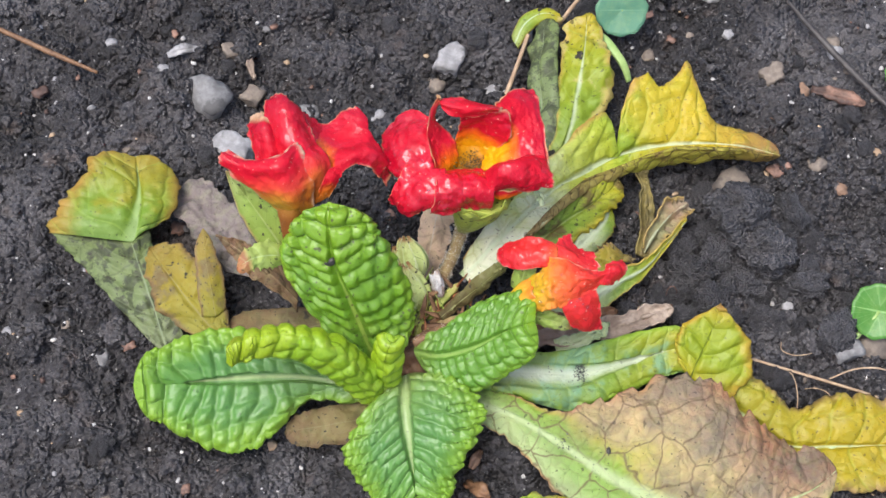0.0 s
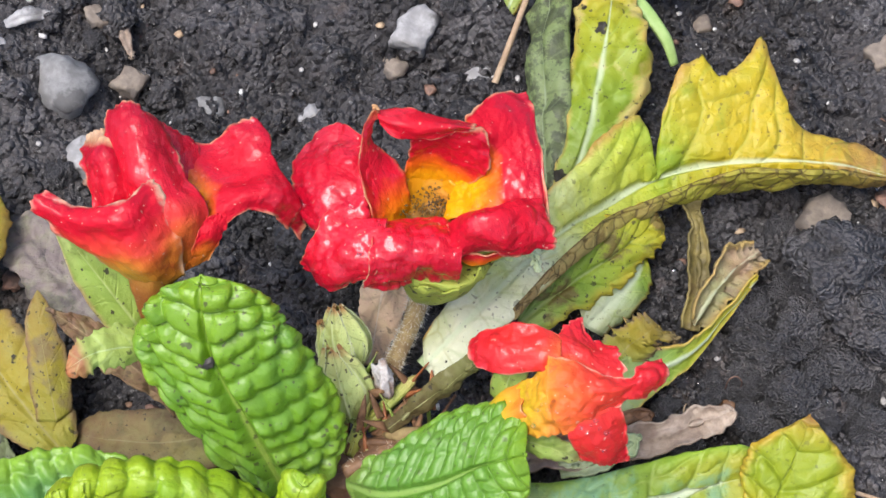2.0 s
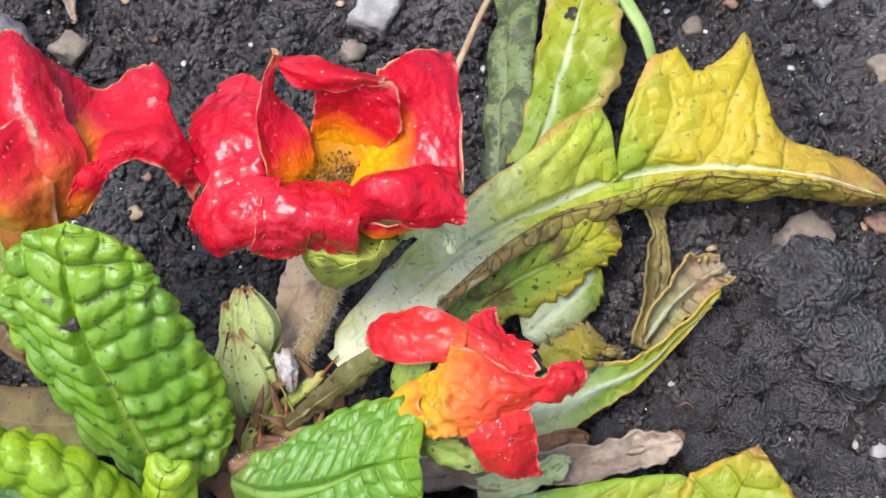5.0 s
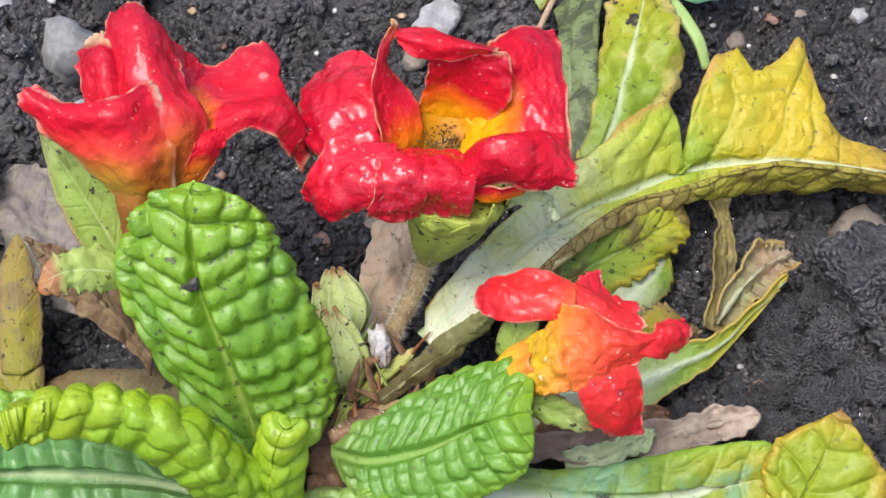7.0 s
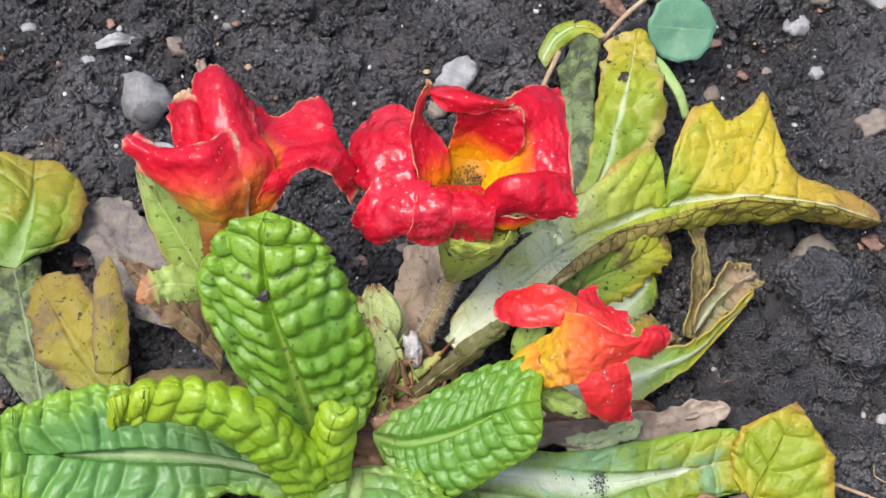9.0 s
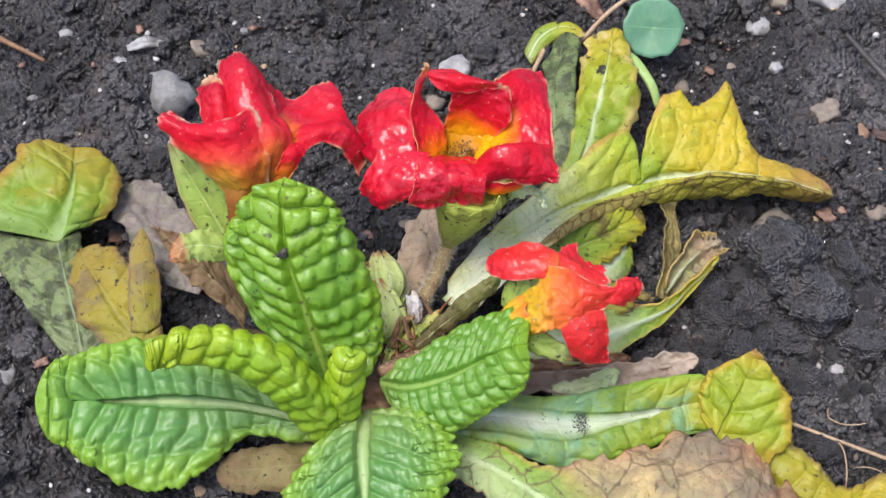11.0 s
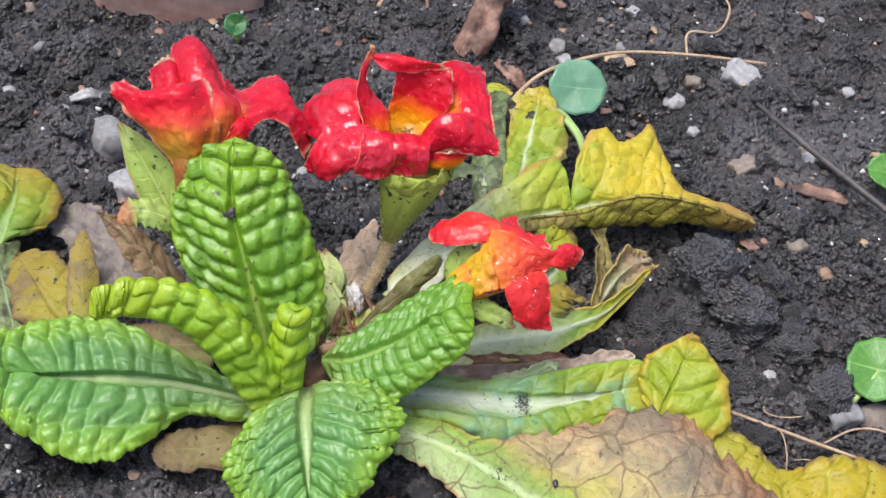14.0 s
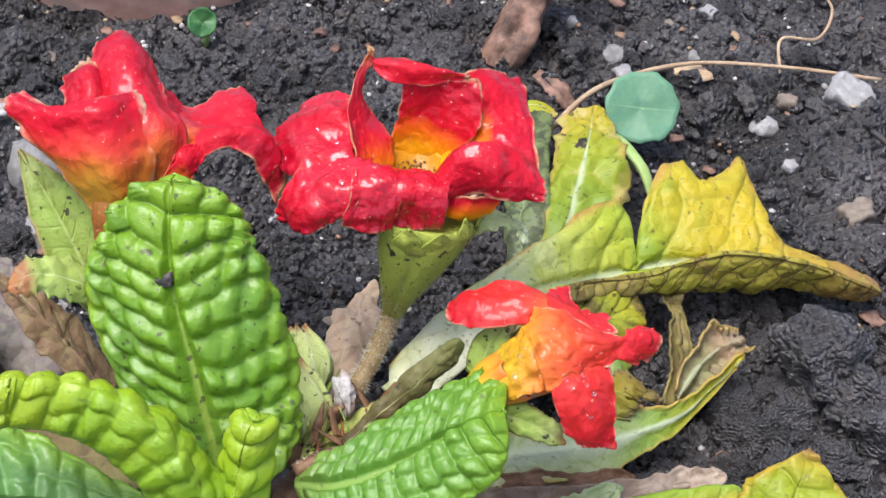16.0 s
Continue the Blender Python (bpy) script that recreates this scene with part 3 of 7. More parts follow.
leaf_bud = leaf_material("bud_green", [(0.0, (0.475, 0.543, 0.180)), (0.6, (0.570, 0.660, 0.234)), (0.85, (0.532, 0.543, 0.198)), (0.93, (0.399, 0.194, 0.072)), (1.0, (0.342, 0.155, 0.054))], rib=(0.62, 0.68, 0.34), ribw=0.12, vein=(0.5, 0.56, 0.2), veinmix=0.3,
                         edge=(0.62, 0.66, 0.4), edgew=0.15, blotch=(0.42, 0.46, 0.12), bscale=260.0, rough=0.5, speck=0.9, spots=(700.0, 0.68), relief=1.0, translucent=0.12, coat=0.0)
leaf_greensepal = leaf_material("rough_green_sepal", [(0.0, (0.27, 0.37, 0.06)), (0.6, (0.3, 0.42, 0.08)), (0.9, (0.36, 0.42, 0.14)), (1.0, (0.3, 0.16, 0.06))], rib=(0.4, 0.48, 0.16), ribw=0.1, vein=(0.2, 0.28, 0.05), veinmix=0.18,
                                edge=(0.42, 0.3, 0.12), edgew=0.15, blotch=(0.2, 0.26, 0.05), bscale=240.0, rough=0.5, speck=0.9, relief=1.1, translucent=0.25, coat=0.0)
leaf_ochre = leaf_material("ochre_yellow_leaf", [(0.0, (0.3, 0.3, 0.02)), (0.3, (0.36, 0.29, 0.014)), (0.6, (0.41, 0.31, 0.01)), (1.0, (0.42, 0.29, 0.012))], rib=(0.5, 0.56, 0.3), ribw=0.08, vein=(0.36, 0.38, 0.03), veinmix=0.4,
                           edge=(0.3, 0.18, 0.07), edgew=0.3, blotch=(0.36, 0.28, 0.04), bscale=80.0, net=(0.36, 0.3, 0.02), netscale=280.0, netmix=0.55, rough=0.42, speck=0.6, spots=(240.0, 0.71), relief=0.8)
leaf_rotting = leaf_material("rotting_yellow_leaf", [(0.0, (0.25, 0.24, 0.03)), (0.5, (0.31, 0.24, 0.02)), (1.0, (0.23, 0.15, 0.03))], rib=(0.3, 0.26, 0.08), ribw=0.06, vein=(0.26, 0.2, 0.04), veinmix=0.15,
                             edge=(0.24, 0.14, 0.07), edgew=0.35, blotch=(0.16, 0.1, 0.045), bscale=150.0, blo=0.52, bhi=0.64, rough=0.55, speck=0.8, spots=(260.0, 0.68), relief=0.9, coat=0.0)
leaf_stained = leaf_material("green_yellow_stained_leaf", [(0.0, (0.3, 0.4, 0.1)), (0.4, (0.22, 0.34, 0.03)), (0.75, (0.4, 0.4, 0.025)), (1.0, (0.46, 0.36, 0.03))], rib=(0.34, 0.42, 0.14), ribw=0.1, vein=(0.2, 0.3, 0.04), veinmix=0.3,
                             edge=(0.54, 0.4, 0.03), edgew=0.55, blotch=(0.13, 0.07, 0.025), bscale=150.0, blo=0.53, bhi=0.62, rough=0.5, speck=0.8, relief=0.8, coat=0.0)
leaf_rusttip = leaf_material("sepal_with_rust_tip", [(0.0, (0.3, 0.4, 0.08)), (0.66, (0.36, 0.46, 0.12)), (0.8, (0.3, 0.13, 0.055)), (1.0, (0.36, 0.12, 0.04))], rib=(0.5, 0.6, 0.3), ribw=0.08, vein=(0.5, 0.58, 0.3), veinmix=0.15,
                             rough=0.5, speck=0.7, translucent=0.15, coat=0.0)
leaf_witheredsepal = leaf_material("withered_sepal", [(0.0, (0.085, 0.055, 0.025)), (0.5, (0.12, 0.095, 0.035)), (1.0, (0.19, 0.2, 0.06))], rib=(0.4, 0.4, 0.18), ribw=0.1, vein=(0.18, 0.14, 0.06), veinmix=0.3,
                                   blotch=(0.13, 0.1, 0.05), bscale=200.0, rough=0.55, speck=0.9)
RED, DEEP, ORANGE, YELLOW = (0.64, 0.007, 0.024), (0.46, 0.004, 0.022), (0.88, 0.16, 0.01), (0.86, 0.38, 0.004)
petal_inner = petal_material("petal_red_with_yellow_base", [(0.0, YELLOW), (0.24, YELLOW), (0.36, ORANGE), (0.48, RED), (1.0, DEEP)], wet=0.7)
petal_wet = petal_material("petal_wet_crimson", [(0.0, ORANGE), (0.06, RED), (0.3, RED), (1.0, DEEP)], wet=1.0, seed=3.0, edgew=0.03)
petal_lip = petal_material("petal_red_with_golden_foot", [(0.0, YELLOW), (0.08, YELLOW), (0.18, ORANGE), (0.28, RED), (1.0, DEEP)], wet=0.8, seed=9.0)
petal_under = petal_material("petal_golden_underside", [(0.0, YELLOW), (0.45, YELLOW), (0.68, ORANGE), (0.85, RED), (1.0, RED)], wet=0.4, seed=11.0)
petal_strand = petal_material("petal_torn_strand", [(0.0, YELLOW), (0.1, YELLOW), (0.22, ORANGE), (0.34, RED), (0.7, DEEP), (0.93, (0.6, 0.1, 0.05)), (1.0, (0.7, 0.4, 0.2))], wet=0.8, seed=14.0, edgew=0.14, burnt=0.4, tip=(0.5, 0.28, 0.12))
petal_crimson = petal_material("petal_crimson", [(0.0, RED), (0.5, RED), (1.0, DEEP)], wet=0.8, seed=4.0)
petal_throat = petal_material("petal_orange_wall", [(0.0, (0.36, 0.13, 0.02)), (0.25, (0.8, 0.2, 0.02)), (0.5, RED), (1.0, RED)], wet=0.5, seed=6.0)
petal_outer = petal_material("petal_outside_red", [(0.0, (0.3, 0.12, 0.025)), (0.1, (0.56, 0.27, 0.03)), (0.2, (0.68, 0.2, 0.03)), (0.34, (0.66, 0.055, 0.03)), (0.52, RED), (1.0, DEEP)], wet=0.4, seed=5.0, burnt=0.9, edgew=0.14, tip=(0.66, 0.48, 0.32), vein=(0.5, 0.04, 0.02))
petal_tall = petal_material("petal_rose_red_outside", [(0.0, (0.3, 0.12, 0.025)), (0.06, (0.56, 0.25, 0.03)), (0.14, (0.68, 0.16, 0.03)), (0.24, (0.64, 0.04, 0.03)), (0.36, RED), (1.0, DEEP)], wet=0.7, seed=25.0, burnt=0.2, edgew=0.05, vein=(0.5, 0.03, 0.02))
petal_burnt = petal_material("petal_red_with_withered_tip", [(0.0, ORANGE), (0.2, RED), (0.78, DEEP), (0.9, (0.62, 0.38, 0.2)), (1.0, (0.7, 0.5, 0.32))], wet=0.6, seed=7.0, burnt=0.8, edgew=0.08)
petal_orange = petal_material("petal_scarlet_orange", [(0.0, (0.8, 0.3, 0.02)), (0.14, (0.78, 0.16, 0.03)), (0.36, (0.7, 0.05, 0.025)), (0.7, (0.66, 0.015, 0.022)), (1.0, (0.56, 0.01, 0.022))], wet=0.55, seed=8.0, vein=(0.8, 0.2, 0.03), edgew=0.08, tip=(0.8, 0.42, 0.28))
petal_scarlet = petal_material("petal_scarlet", [(0.0, (0.7, 0.12, 0.03)), (0.2, (0.66, 0.03, 0.024)), (1.0, (0.56, 0.008, 0.022))], wet=0.5, seed=18.0, vein=(0.7, 0.08, 0.03), edgew=0.08, tip=(0.8, 0.42, 0.28))
petal_gold = petal_material("crumpled_golden_tube", [(0.0, (0.4, 0.38, 0.03)), (0.35, (0.62, 0.42, 0.02)), (0.65, (0.74, 0.36, 0.03)), (1.0, (0.76, 0.2, 0.03))], wet=0.7, seed=12.0, vein=(0.7, 0.2, 0.02), edgew=0.001)
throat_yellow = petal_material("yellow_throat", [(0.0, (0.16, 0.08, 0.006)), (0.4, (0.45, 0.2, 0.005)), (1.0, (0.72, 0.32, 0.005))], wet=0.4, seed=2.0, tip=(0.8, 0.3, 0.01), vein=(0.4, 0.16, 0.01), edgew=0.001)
tube_rust = petal_material("rusty_corolla_tube", [(0.0, (0.16, 0.05, 0.015)), (0.45, (0.3, 0.1, 0.025)), (0.75, (0.4, 0.18, 0.03)), (1.0, (0.56, 0.25, 0.03))], wet=0.5, seed=15.0, vein=(0.5, 0.28, 0.06), edgew=0.001)
pollen_dark = plain_material("withered_stamens", (0.05, 0.03, 0.01), (0.22, 0.12, 0.02), 500.0, 0.8, 0.8)
stalk_hairy = plain_material("hairy_brown_stalk", (0.2, 0.13, 0.06), (0.36, 0.27, 0.12), 320.0, 0.6, 0.5)
hair_white = plain_material("pale_hair", (0.5, 0.45, 0.36), (0.66, 0.62, 0.52), 300.0, 0.5, 0.1)
rib_white = plain_material("pale_fleshy_midrib", (0.36, 0.46, 0.22), (0.5, 0.58, 0.37), 160.0, 0.45, 0.3, dark=(0.4, 0.5, 0.22), dscale=120.0)
stalk_pale = plain_material("pale_dead_stalk", (0.22, 0.16, 0.12), (0.4, 0.32, 0.25), 260.0, 0.6, 1.2, dark=(0.2, 0.14, 0.1), dscale=110.0)
stalk_brown = plain_material("brown_scale", (0.1, 0.048, 0.024), (0.24, 0.13, 0.065), 260.0, 0.55, 0.7)
stalk_red = plain_material("red_brown_fibre", (0.2, 0.06, 0.02), (0.36, 0.15, 0.06), 260.0, 0.5, 0.7)
stalk_olive = plain_material("limp_olive_stalk", (0.1, 0.08, 0.025), (0.24, 0.19, 0.06), 150.0, 0.6, 0.9, dark=(0.07, 0.045, 0.02), dscale=120.0)
chalk_white = plain_material("chalky_white_crust", (0.36, 0.32, 0.3), (0.62, 0.6, 0.58), 420.0, 0.75, 0.9, dark=(0.32, 0.2, 0.14), dscale=230.0)
insect_black = plain_material("dark_seed", (0.02, 0.018, 0.016), (0.06, 0.055, 0.05), 900.0, 0.4, 0.3)
seedling_green = leaf_material("round_leaf_blue_green", [(0.0, (0.1, 0.25, 0.15)), (1.0, (0.12, 0.29, 0.18))], rib=(0.2, 0.4, 0.25), ribw=0.04, vein=(0.2, 0.38, 0.24), veinmix=0.1, speck=0.05, rough=0.5, relief=0.1)
sprout_green = leaf_material("round_leaf_fresh_green", [(0.0, (0.084, 0.238, 0.035)), (1.0, (0.070, 0.231, 0.035))], rib=(0.25, 0.45, 0.15), ribw=0.06, vein=(0.25, 0.45, 0.15), veinmix=0.3, speck=0.05, rough=0.35, relief=0.2)
sprout_dark = leaf_material("small_leaf_dark_green", [(0.0, (0.03, 0.13, 0.04)), (1.0, (0.035, 0.15, 0.045))], rib=(0.08, 0.2, 0.06), ribw=0.06, vein=(0.06, 0.2, 0.06), veinmix=0.1, speck=0.05, rough=0.4, relief=0.2)
sprout_stalk = plain_material("light_green_stalk", (0.25, 0.38, 0.1), (0.34, 0.46, 0.16), 200.0, 0.45, 0.2)
twig_tan = plain_material("dry_tan_stem", (0.3, 0.2, 0.12), (0.46, 0.34, 0.22), 240.0, 0.65, 0.5)
twig_dark = plain_material("dark_wet_twig", (0.035, 0.03, 0.028), (0.08, 0.07, 0.065), 240.0, 0.5, 0.5)
bark_brown = plain_material("red_brown_bark", (0.08, 0.045, 0.032), (0.3, 0.17, 0.12), 220.0, 0.6, 1.0, dark=(0.05, 0.03, 0.025), dscale=90.0)
brick_red = plain_material("weathered_brick", (0.34, 0.19, 0.15), (0.48, 0.31, 0.25), 120.0, 0.85, 0.9, dark=(0.28, 0.22, 0.19), dscale=50.0)
stone_white = plain_material("white_stone", (0.22, 0.212, 0.208), (0.4, 0.39, 0.385), 130.0, 0.65, 0.8, dark=(0.08, 0.075, 0.07), dscale=160.0)
stone_grey = plain_material("grey_stone", (0.14, 0.135, 0.13), (0.27, 0.265, 0.26), 150.0, 0.7, 0.9, dark=(0.05, 0.047, 0.045), dscale=170.0)
stone_tan = plain_material("tan_stone", (0.15, 0.12, 0.095), (0.28, 0.23, 0.18), 150.0, 0.7, 0.9, dark=(0.06, 0.05, 0.045), dscale=170.0)
stone_brown = plain_material("brown_stone", (0.2, 0.12, 0.075), (0.32, 0.2, 0.13), 150.0, 0.6, 0.6)


def soil_material(name, per_piece, per_object=False):
    """Dark moist garden soil with grey and brown grains and wet glints."""
    g = Graph(name)
    n1, n2, n3 = g.noise(40.0, 6, 0.65), g.noise(240.0, 5, 0.6), g.noise(1000.0, 3, 0.6)
    col = g.mix(g.step(n1, 0.36, 0.64), (0.016, 0.0135, 0.0128), (0.054, 0.049, 0.05))
    col = g.mix(g.math("MULTIPLY", g.step(n2, 0.5, 0.7), 0.6), col, (0.1, 0.094, 0.1))
    col = g.mix(g.math("MULTIPLY", g.step(g.noise(120.0, 4), 0.58, 0.72), 0.6), col, (0.07, 0.045, 0.03))
    col = g.mix(g.math("MULTIPLY", g.step(g.noise(22.0, 5, 0.6), 0.48, 0.66), 0.5), col, (0.135, 0.127, 0.13))
    speck = g.math("MULTIPLY", g.step(g.noise(1700.0, 2, 0.5), 0.58, 0.68), g.step(g.noise(90.0, 3), 0.42, 0.6))
    col = g.mix(g.math("MULTIPLY", speck, 0.8), col, (0.15, 0.142, 0.14))
    col = g.mix(g.step(n3, 0.655, 0.71), col, (0.26, 0.25, 0.24))
    if per_piece:
        rnd = g.node("ShaderNodeNewGeometry", 8)
        col = g.mix(g.math("MULTIPLY", g.step(rnd, 0.5, 1.0), 0.6), col, (0.11, 0.1, 0.098))
    if per_object:
        col = g.mix(g.math("ADD", 0.25, g.math("MULTIPLY", g.node("ShaderNodeObjectInfo", 5), 0.4)), col, (0.16, 0.152, 0.158))
    grain = g.math("SUBTRACT", 1.0, g.cells(800.0, None, "F1"))
    h = g.math("ADD", g.math("MULTIPLY", n2, 0.5), g.math("MULTIPLY", grain, 0.5))
    h = g.math("ADD", h, g.math("MULTIPLY", n3, 0.35))
    nrm = g.bump(h, 1.0, 0.0036)
    wet = g.math("MULTIPLY", g.step(g.noise(150.0, 3), 0.4, 0.55), g.step(grain, 0.55, 0.75))
    ro = g.math("SUBTRACT", 0.68, g.math("MULTIPLY", wet, 0.55))
    return g.done(col, ro, nrm, 0.0, Specular_IOR_Level=0.6)


soil_ground = soil_material("moist_dark_soil", False)
soil_crumb = soil_material("moist_soil_crumbs", True)
soil_clod = soil_material("moist_soil_clod", False, True)
grit_pale = plain_material("pale_grit", (0.3, 0.28, 0.26), (0.6, 0.58, 0.55), 300.0, 0.55, 0.4)


def water_material():
    g = Graph("clear_water")
    return g.done((1.0, 1.0, 1.0), 0.02, None, 0.0, Transmission_Weight=1.0, IOR=1.33)


water_clear = water_material()


# ---- the ground ----
MOUNDS = [(6.7, 2.5, 0.8, 0.5), (7.5, 2.1, 0.7, 0.4), (5.6, 1.3, 0.5, 0.4), (8.7, -0.4, 0.45, 0.4), (6.9, 1.2, 0.6, 0.3), (4.5, 0.3, 0.3, 0.2), (8.2, 1.0, 0.6, 0.3)]


def domes(p, scale, shift):
    """Rounded crumbs packed side by side: a hump in every cell, each of its own height."""
    d, at = noise.voronoi(p * scale + Vector(shift))
    tall = 0.35 + 0.65 * abs(noise.cell(at[0] * 3.7))
    return math.sqrt(max(0.0, 1.0 - (d[0] * 1.25) ** 2)) * tall


def soil_height(x, y):
    """Height of the soil in centimetres."""
    p = Vector((x, y, 0.0))
    warp = p + Vector((noise.noise(p * 1.3), noise.noise(p * 1.3 + Vector((9, 0, 0))), 0)) * 0.3
    h = 0.3 * noise.fractal(p * 0.16 + Vector((3, 5, 1)), 1.0, 2.0, 3) + 0.42 * noise.fractal(p * 0.55, 0.8, 2.0, 4)
    h += 0.34 * domes(warp, 0.75, (2, 1, 0.5)) + 0.2 * domes(warp, 1.9, (7, 3, 0.5)) + 0.1 * domes(warp, 4.6, (1, 8, 0.5)) - 0.3
    for mx, my, mr, mh in MOUNDS:
        d = ((x - mx) ** 2 + (y - my) ** 2) / (mr * mr)
        if d < 6:
            h += mh * math.exp(-d) * (0.8 + 0.5 * noise.noise(p * 1.7))
    near = math.exp(-((x - 0.5) ** 2 + (y + 1.5) ** 2) / 14.0)
    return -0.42 + h - 0.1 * near


def ground():
    x = np.arange(-16.0, 17.01, 0.07)
    y = np.arange(-10.0, 18.01, 0.07)
    nx, ny = len(x), len(y)
    V = [(a, b, soil_height(a, b) + 0.08 * noise.fractal(Vector((a, b, 0)) * 5.0, 0.6, 2.0, 3)) for b in y for a in x]
    F = [(j * nx + i, j * nx + i + 1, (j + 1) * nx + i + 1, (j + 1) * nx + i) for j in range(ny - 1) for i in range(nx - 1)]
    # the same sheet runs on to the horizon
    edge = [i for i in range(nx)] + [j * nx + nx - 1 for j in range(1, ny)] + [(ny - 1) * nx + i for i in range(nx - 2, -1, -1)] + [j * nx for j in range(ny - 2, 0, -1)]
    last = edge
    for k in (1.6, 4.0, 20.0, 400.0, 9000.0):
        start = len(V)
        for e in edge:
            px, py, pz = V[e]
            V.append((1 + (px - 1) * k, 4 + (py - 4) * k, -0.45 + 0.2 * noise.noise(Vector((px * k, py * k, 0)) * 0.3)))
        ring = list(range(start, len(V)))
        for a in range(len(edge)):
            b = (a + 1) % len(edge)
            F.append((last[a], ring[a], ring[b], last[b]))
        last = ring
    me = mesh_of("ground", V, F)
    ob = part("ground", me, soil_ground)
    return tagged(ob, "dark moist garden soil, crumbly and uneven", "soil", kind="structure")


ground()


def scatter(name, count, seed, lo, hi, power, material, label, area=(-13, 15, -9, 16), sink=0.25, flat=(0.6, 1.0)):
    """Many loose lumps resting on the soil, in one mesh."""
    rng = np.random.default_rng(seed)
    V, F = [], []
    base = BALLS
    total = 0
    for k in range(count):
        x, y = rng.uniform(area[0], area[1]), rng.uniform(area[2], area[3])
        r = lo + (hi - lo) * rng.random() ** power
        B, BF = base[3 if r > 0.2 else 2 if r > 0.1 else 1]
        s = np.array([rng.uniform(0.7, 1.25), rng.uniform(0.7, 1.25), rng.uniform(*flat)]) * r
        w = rng.uniform(0, 6.283)
        R = np.array([[math.cos(w), -math.sin(w), 0], [math.sin(w), math.cos(w), 0], [0, 0, 1]])
        jag = 1 + rng.uniform(-0.3, 0.3, (len(B), 1)) if r <= 0.1 else np.array([[1 + 0.7 * noise.fractal(Vector(b) * 1.5 + Vector((k, 0, 0)), 0.7, 2.0, 3)] for b in B])
        P = (B * jag * s) @ R.T
        P += np.array([x, y, soil_height(x, y) + r * (0.6 - sink)])
        V.append(P)
        F += [tuple(i + total for i in f) for f in BF]
        total += len(B)
    me = mesh_of(name, np.concatenate(V), F)
    return tagged(part(name, me, material), label, "soil", kind="stuff")


scatter("soil_crumbs", 12000, 4, 0.015, 0.13, 2.8, soil_crumb, "dark moist crumbs of soil", sink=0.3)
scatter("soil_clods", 900, 6, 0.1, 0.3, 2.2, soil_crumb, "loose crumbly lumps of dark soil", sink=0.55)
scatter("soil_crumbs", 9000, 24, 0.012, 0.09, 2.2, soil_crumb, "dark moist crumbs of soil beside the plant", area=(3.5, 10.5, -1.5, 4.5), sink=0.2)
scatter("dew", 700, 33, 0.015, 0.04, 1.6, water_clear, "tiny drops of water on the soil", area=(3.5, 11, -2.5, 5.0), sink=-1.2)
scatter("pale_grit", 1000, 9, 0.02, 0.075, 2.0, grit_pale, "tiny pale grit scattered over the soil", sink=0.1)
scatter("plant_debris", 240, 15, 0.03, 0.17, 2.0, bark_brown, "small flakes of brown dead plant matter", sink=0.0, flat=(0.12, 0.3))
scatter("straw_debris", 130, 16, 0.02, 0.12, 2.0, twig_tan, "small pale flakes of dead plant matter", sink=0.0, flat=(0.12, 0.3))


# ---- the primrose ----
plant = thing("primrose_plant", "red primrose with puckered green leaves, yellow dying leaves, wilted flowers", "flowering plant", at=(-0.3, -1.2, -0.2))


def midrib(parent, rib, r0, r1, material, lift=0.0, upto=0.9, label=""):
    """The fleshy midrib that stands a little proud of a leaf."""
    P = catmull(rib, np.linspace(0, upto, 8))
    P[:, 2] += lift - 0.05
    part("midrib", tube("midrib", P, (r0, r1), seg=8, steps=24, lump=0.25, flat=0.45), material, parent, label)


def leaf(rib, left, right, material, label, ribmat=None, ribr=(0.12, 0.03), lift=0.0, upto=0.9, thick=0.035, **how):
    ob = part("leaf", sheet("leaf", rib, left, right, **how), material, plant, label, thick)
    if ribmat:
        midrib(ob, rib, ribr[0], ribr[1], ribmat, lift, upto)
    return ob


# fresh leaves round the heart of the plant
leaf([(-1.2, -1.8, 0.6), (-1.45, -1.45, 1.3), (-1.8, -0.95, 2.25), (-2.12, -0.5, 3.1), (-2.25, 0.0, 3.8), (-2.25, 0.38, 4.15)],
     [(-1.4, -1.75, 0.7), (-2.35, -1.2, 1.25), (-3.05, -0.65, 2.1), (-3.27, -0.28, 2.9), (-3.05, -0.05, 3.5)],
     [(-1.0, -1.75, 0.65), (-0.5, -1.15, 1.25), (-0.55, -0.75, 1.95), (-0.88, -0.35, 2.95), (-1.3, 0.05, 3.65)],
     leaf_young, "upright bright green puckered leaf with a nibbled tip", None,
     nu=250, nv=141, pucker=0.23, dens=2.9, slope=0.36, bow=0.0, curl=-0.16, teeth=0.06, tfreq=30, seed=3, ribdip=0.02, rowmix=1.0, cross=1.0, ribwide=0.25, ribgap=0.45, soft=5, tipshape=(1.8, 0.62))
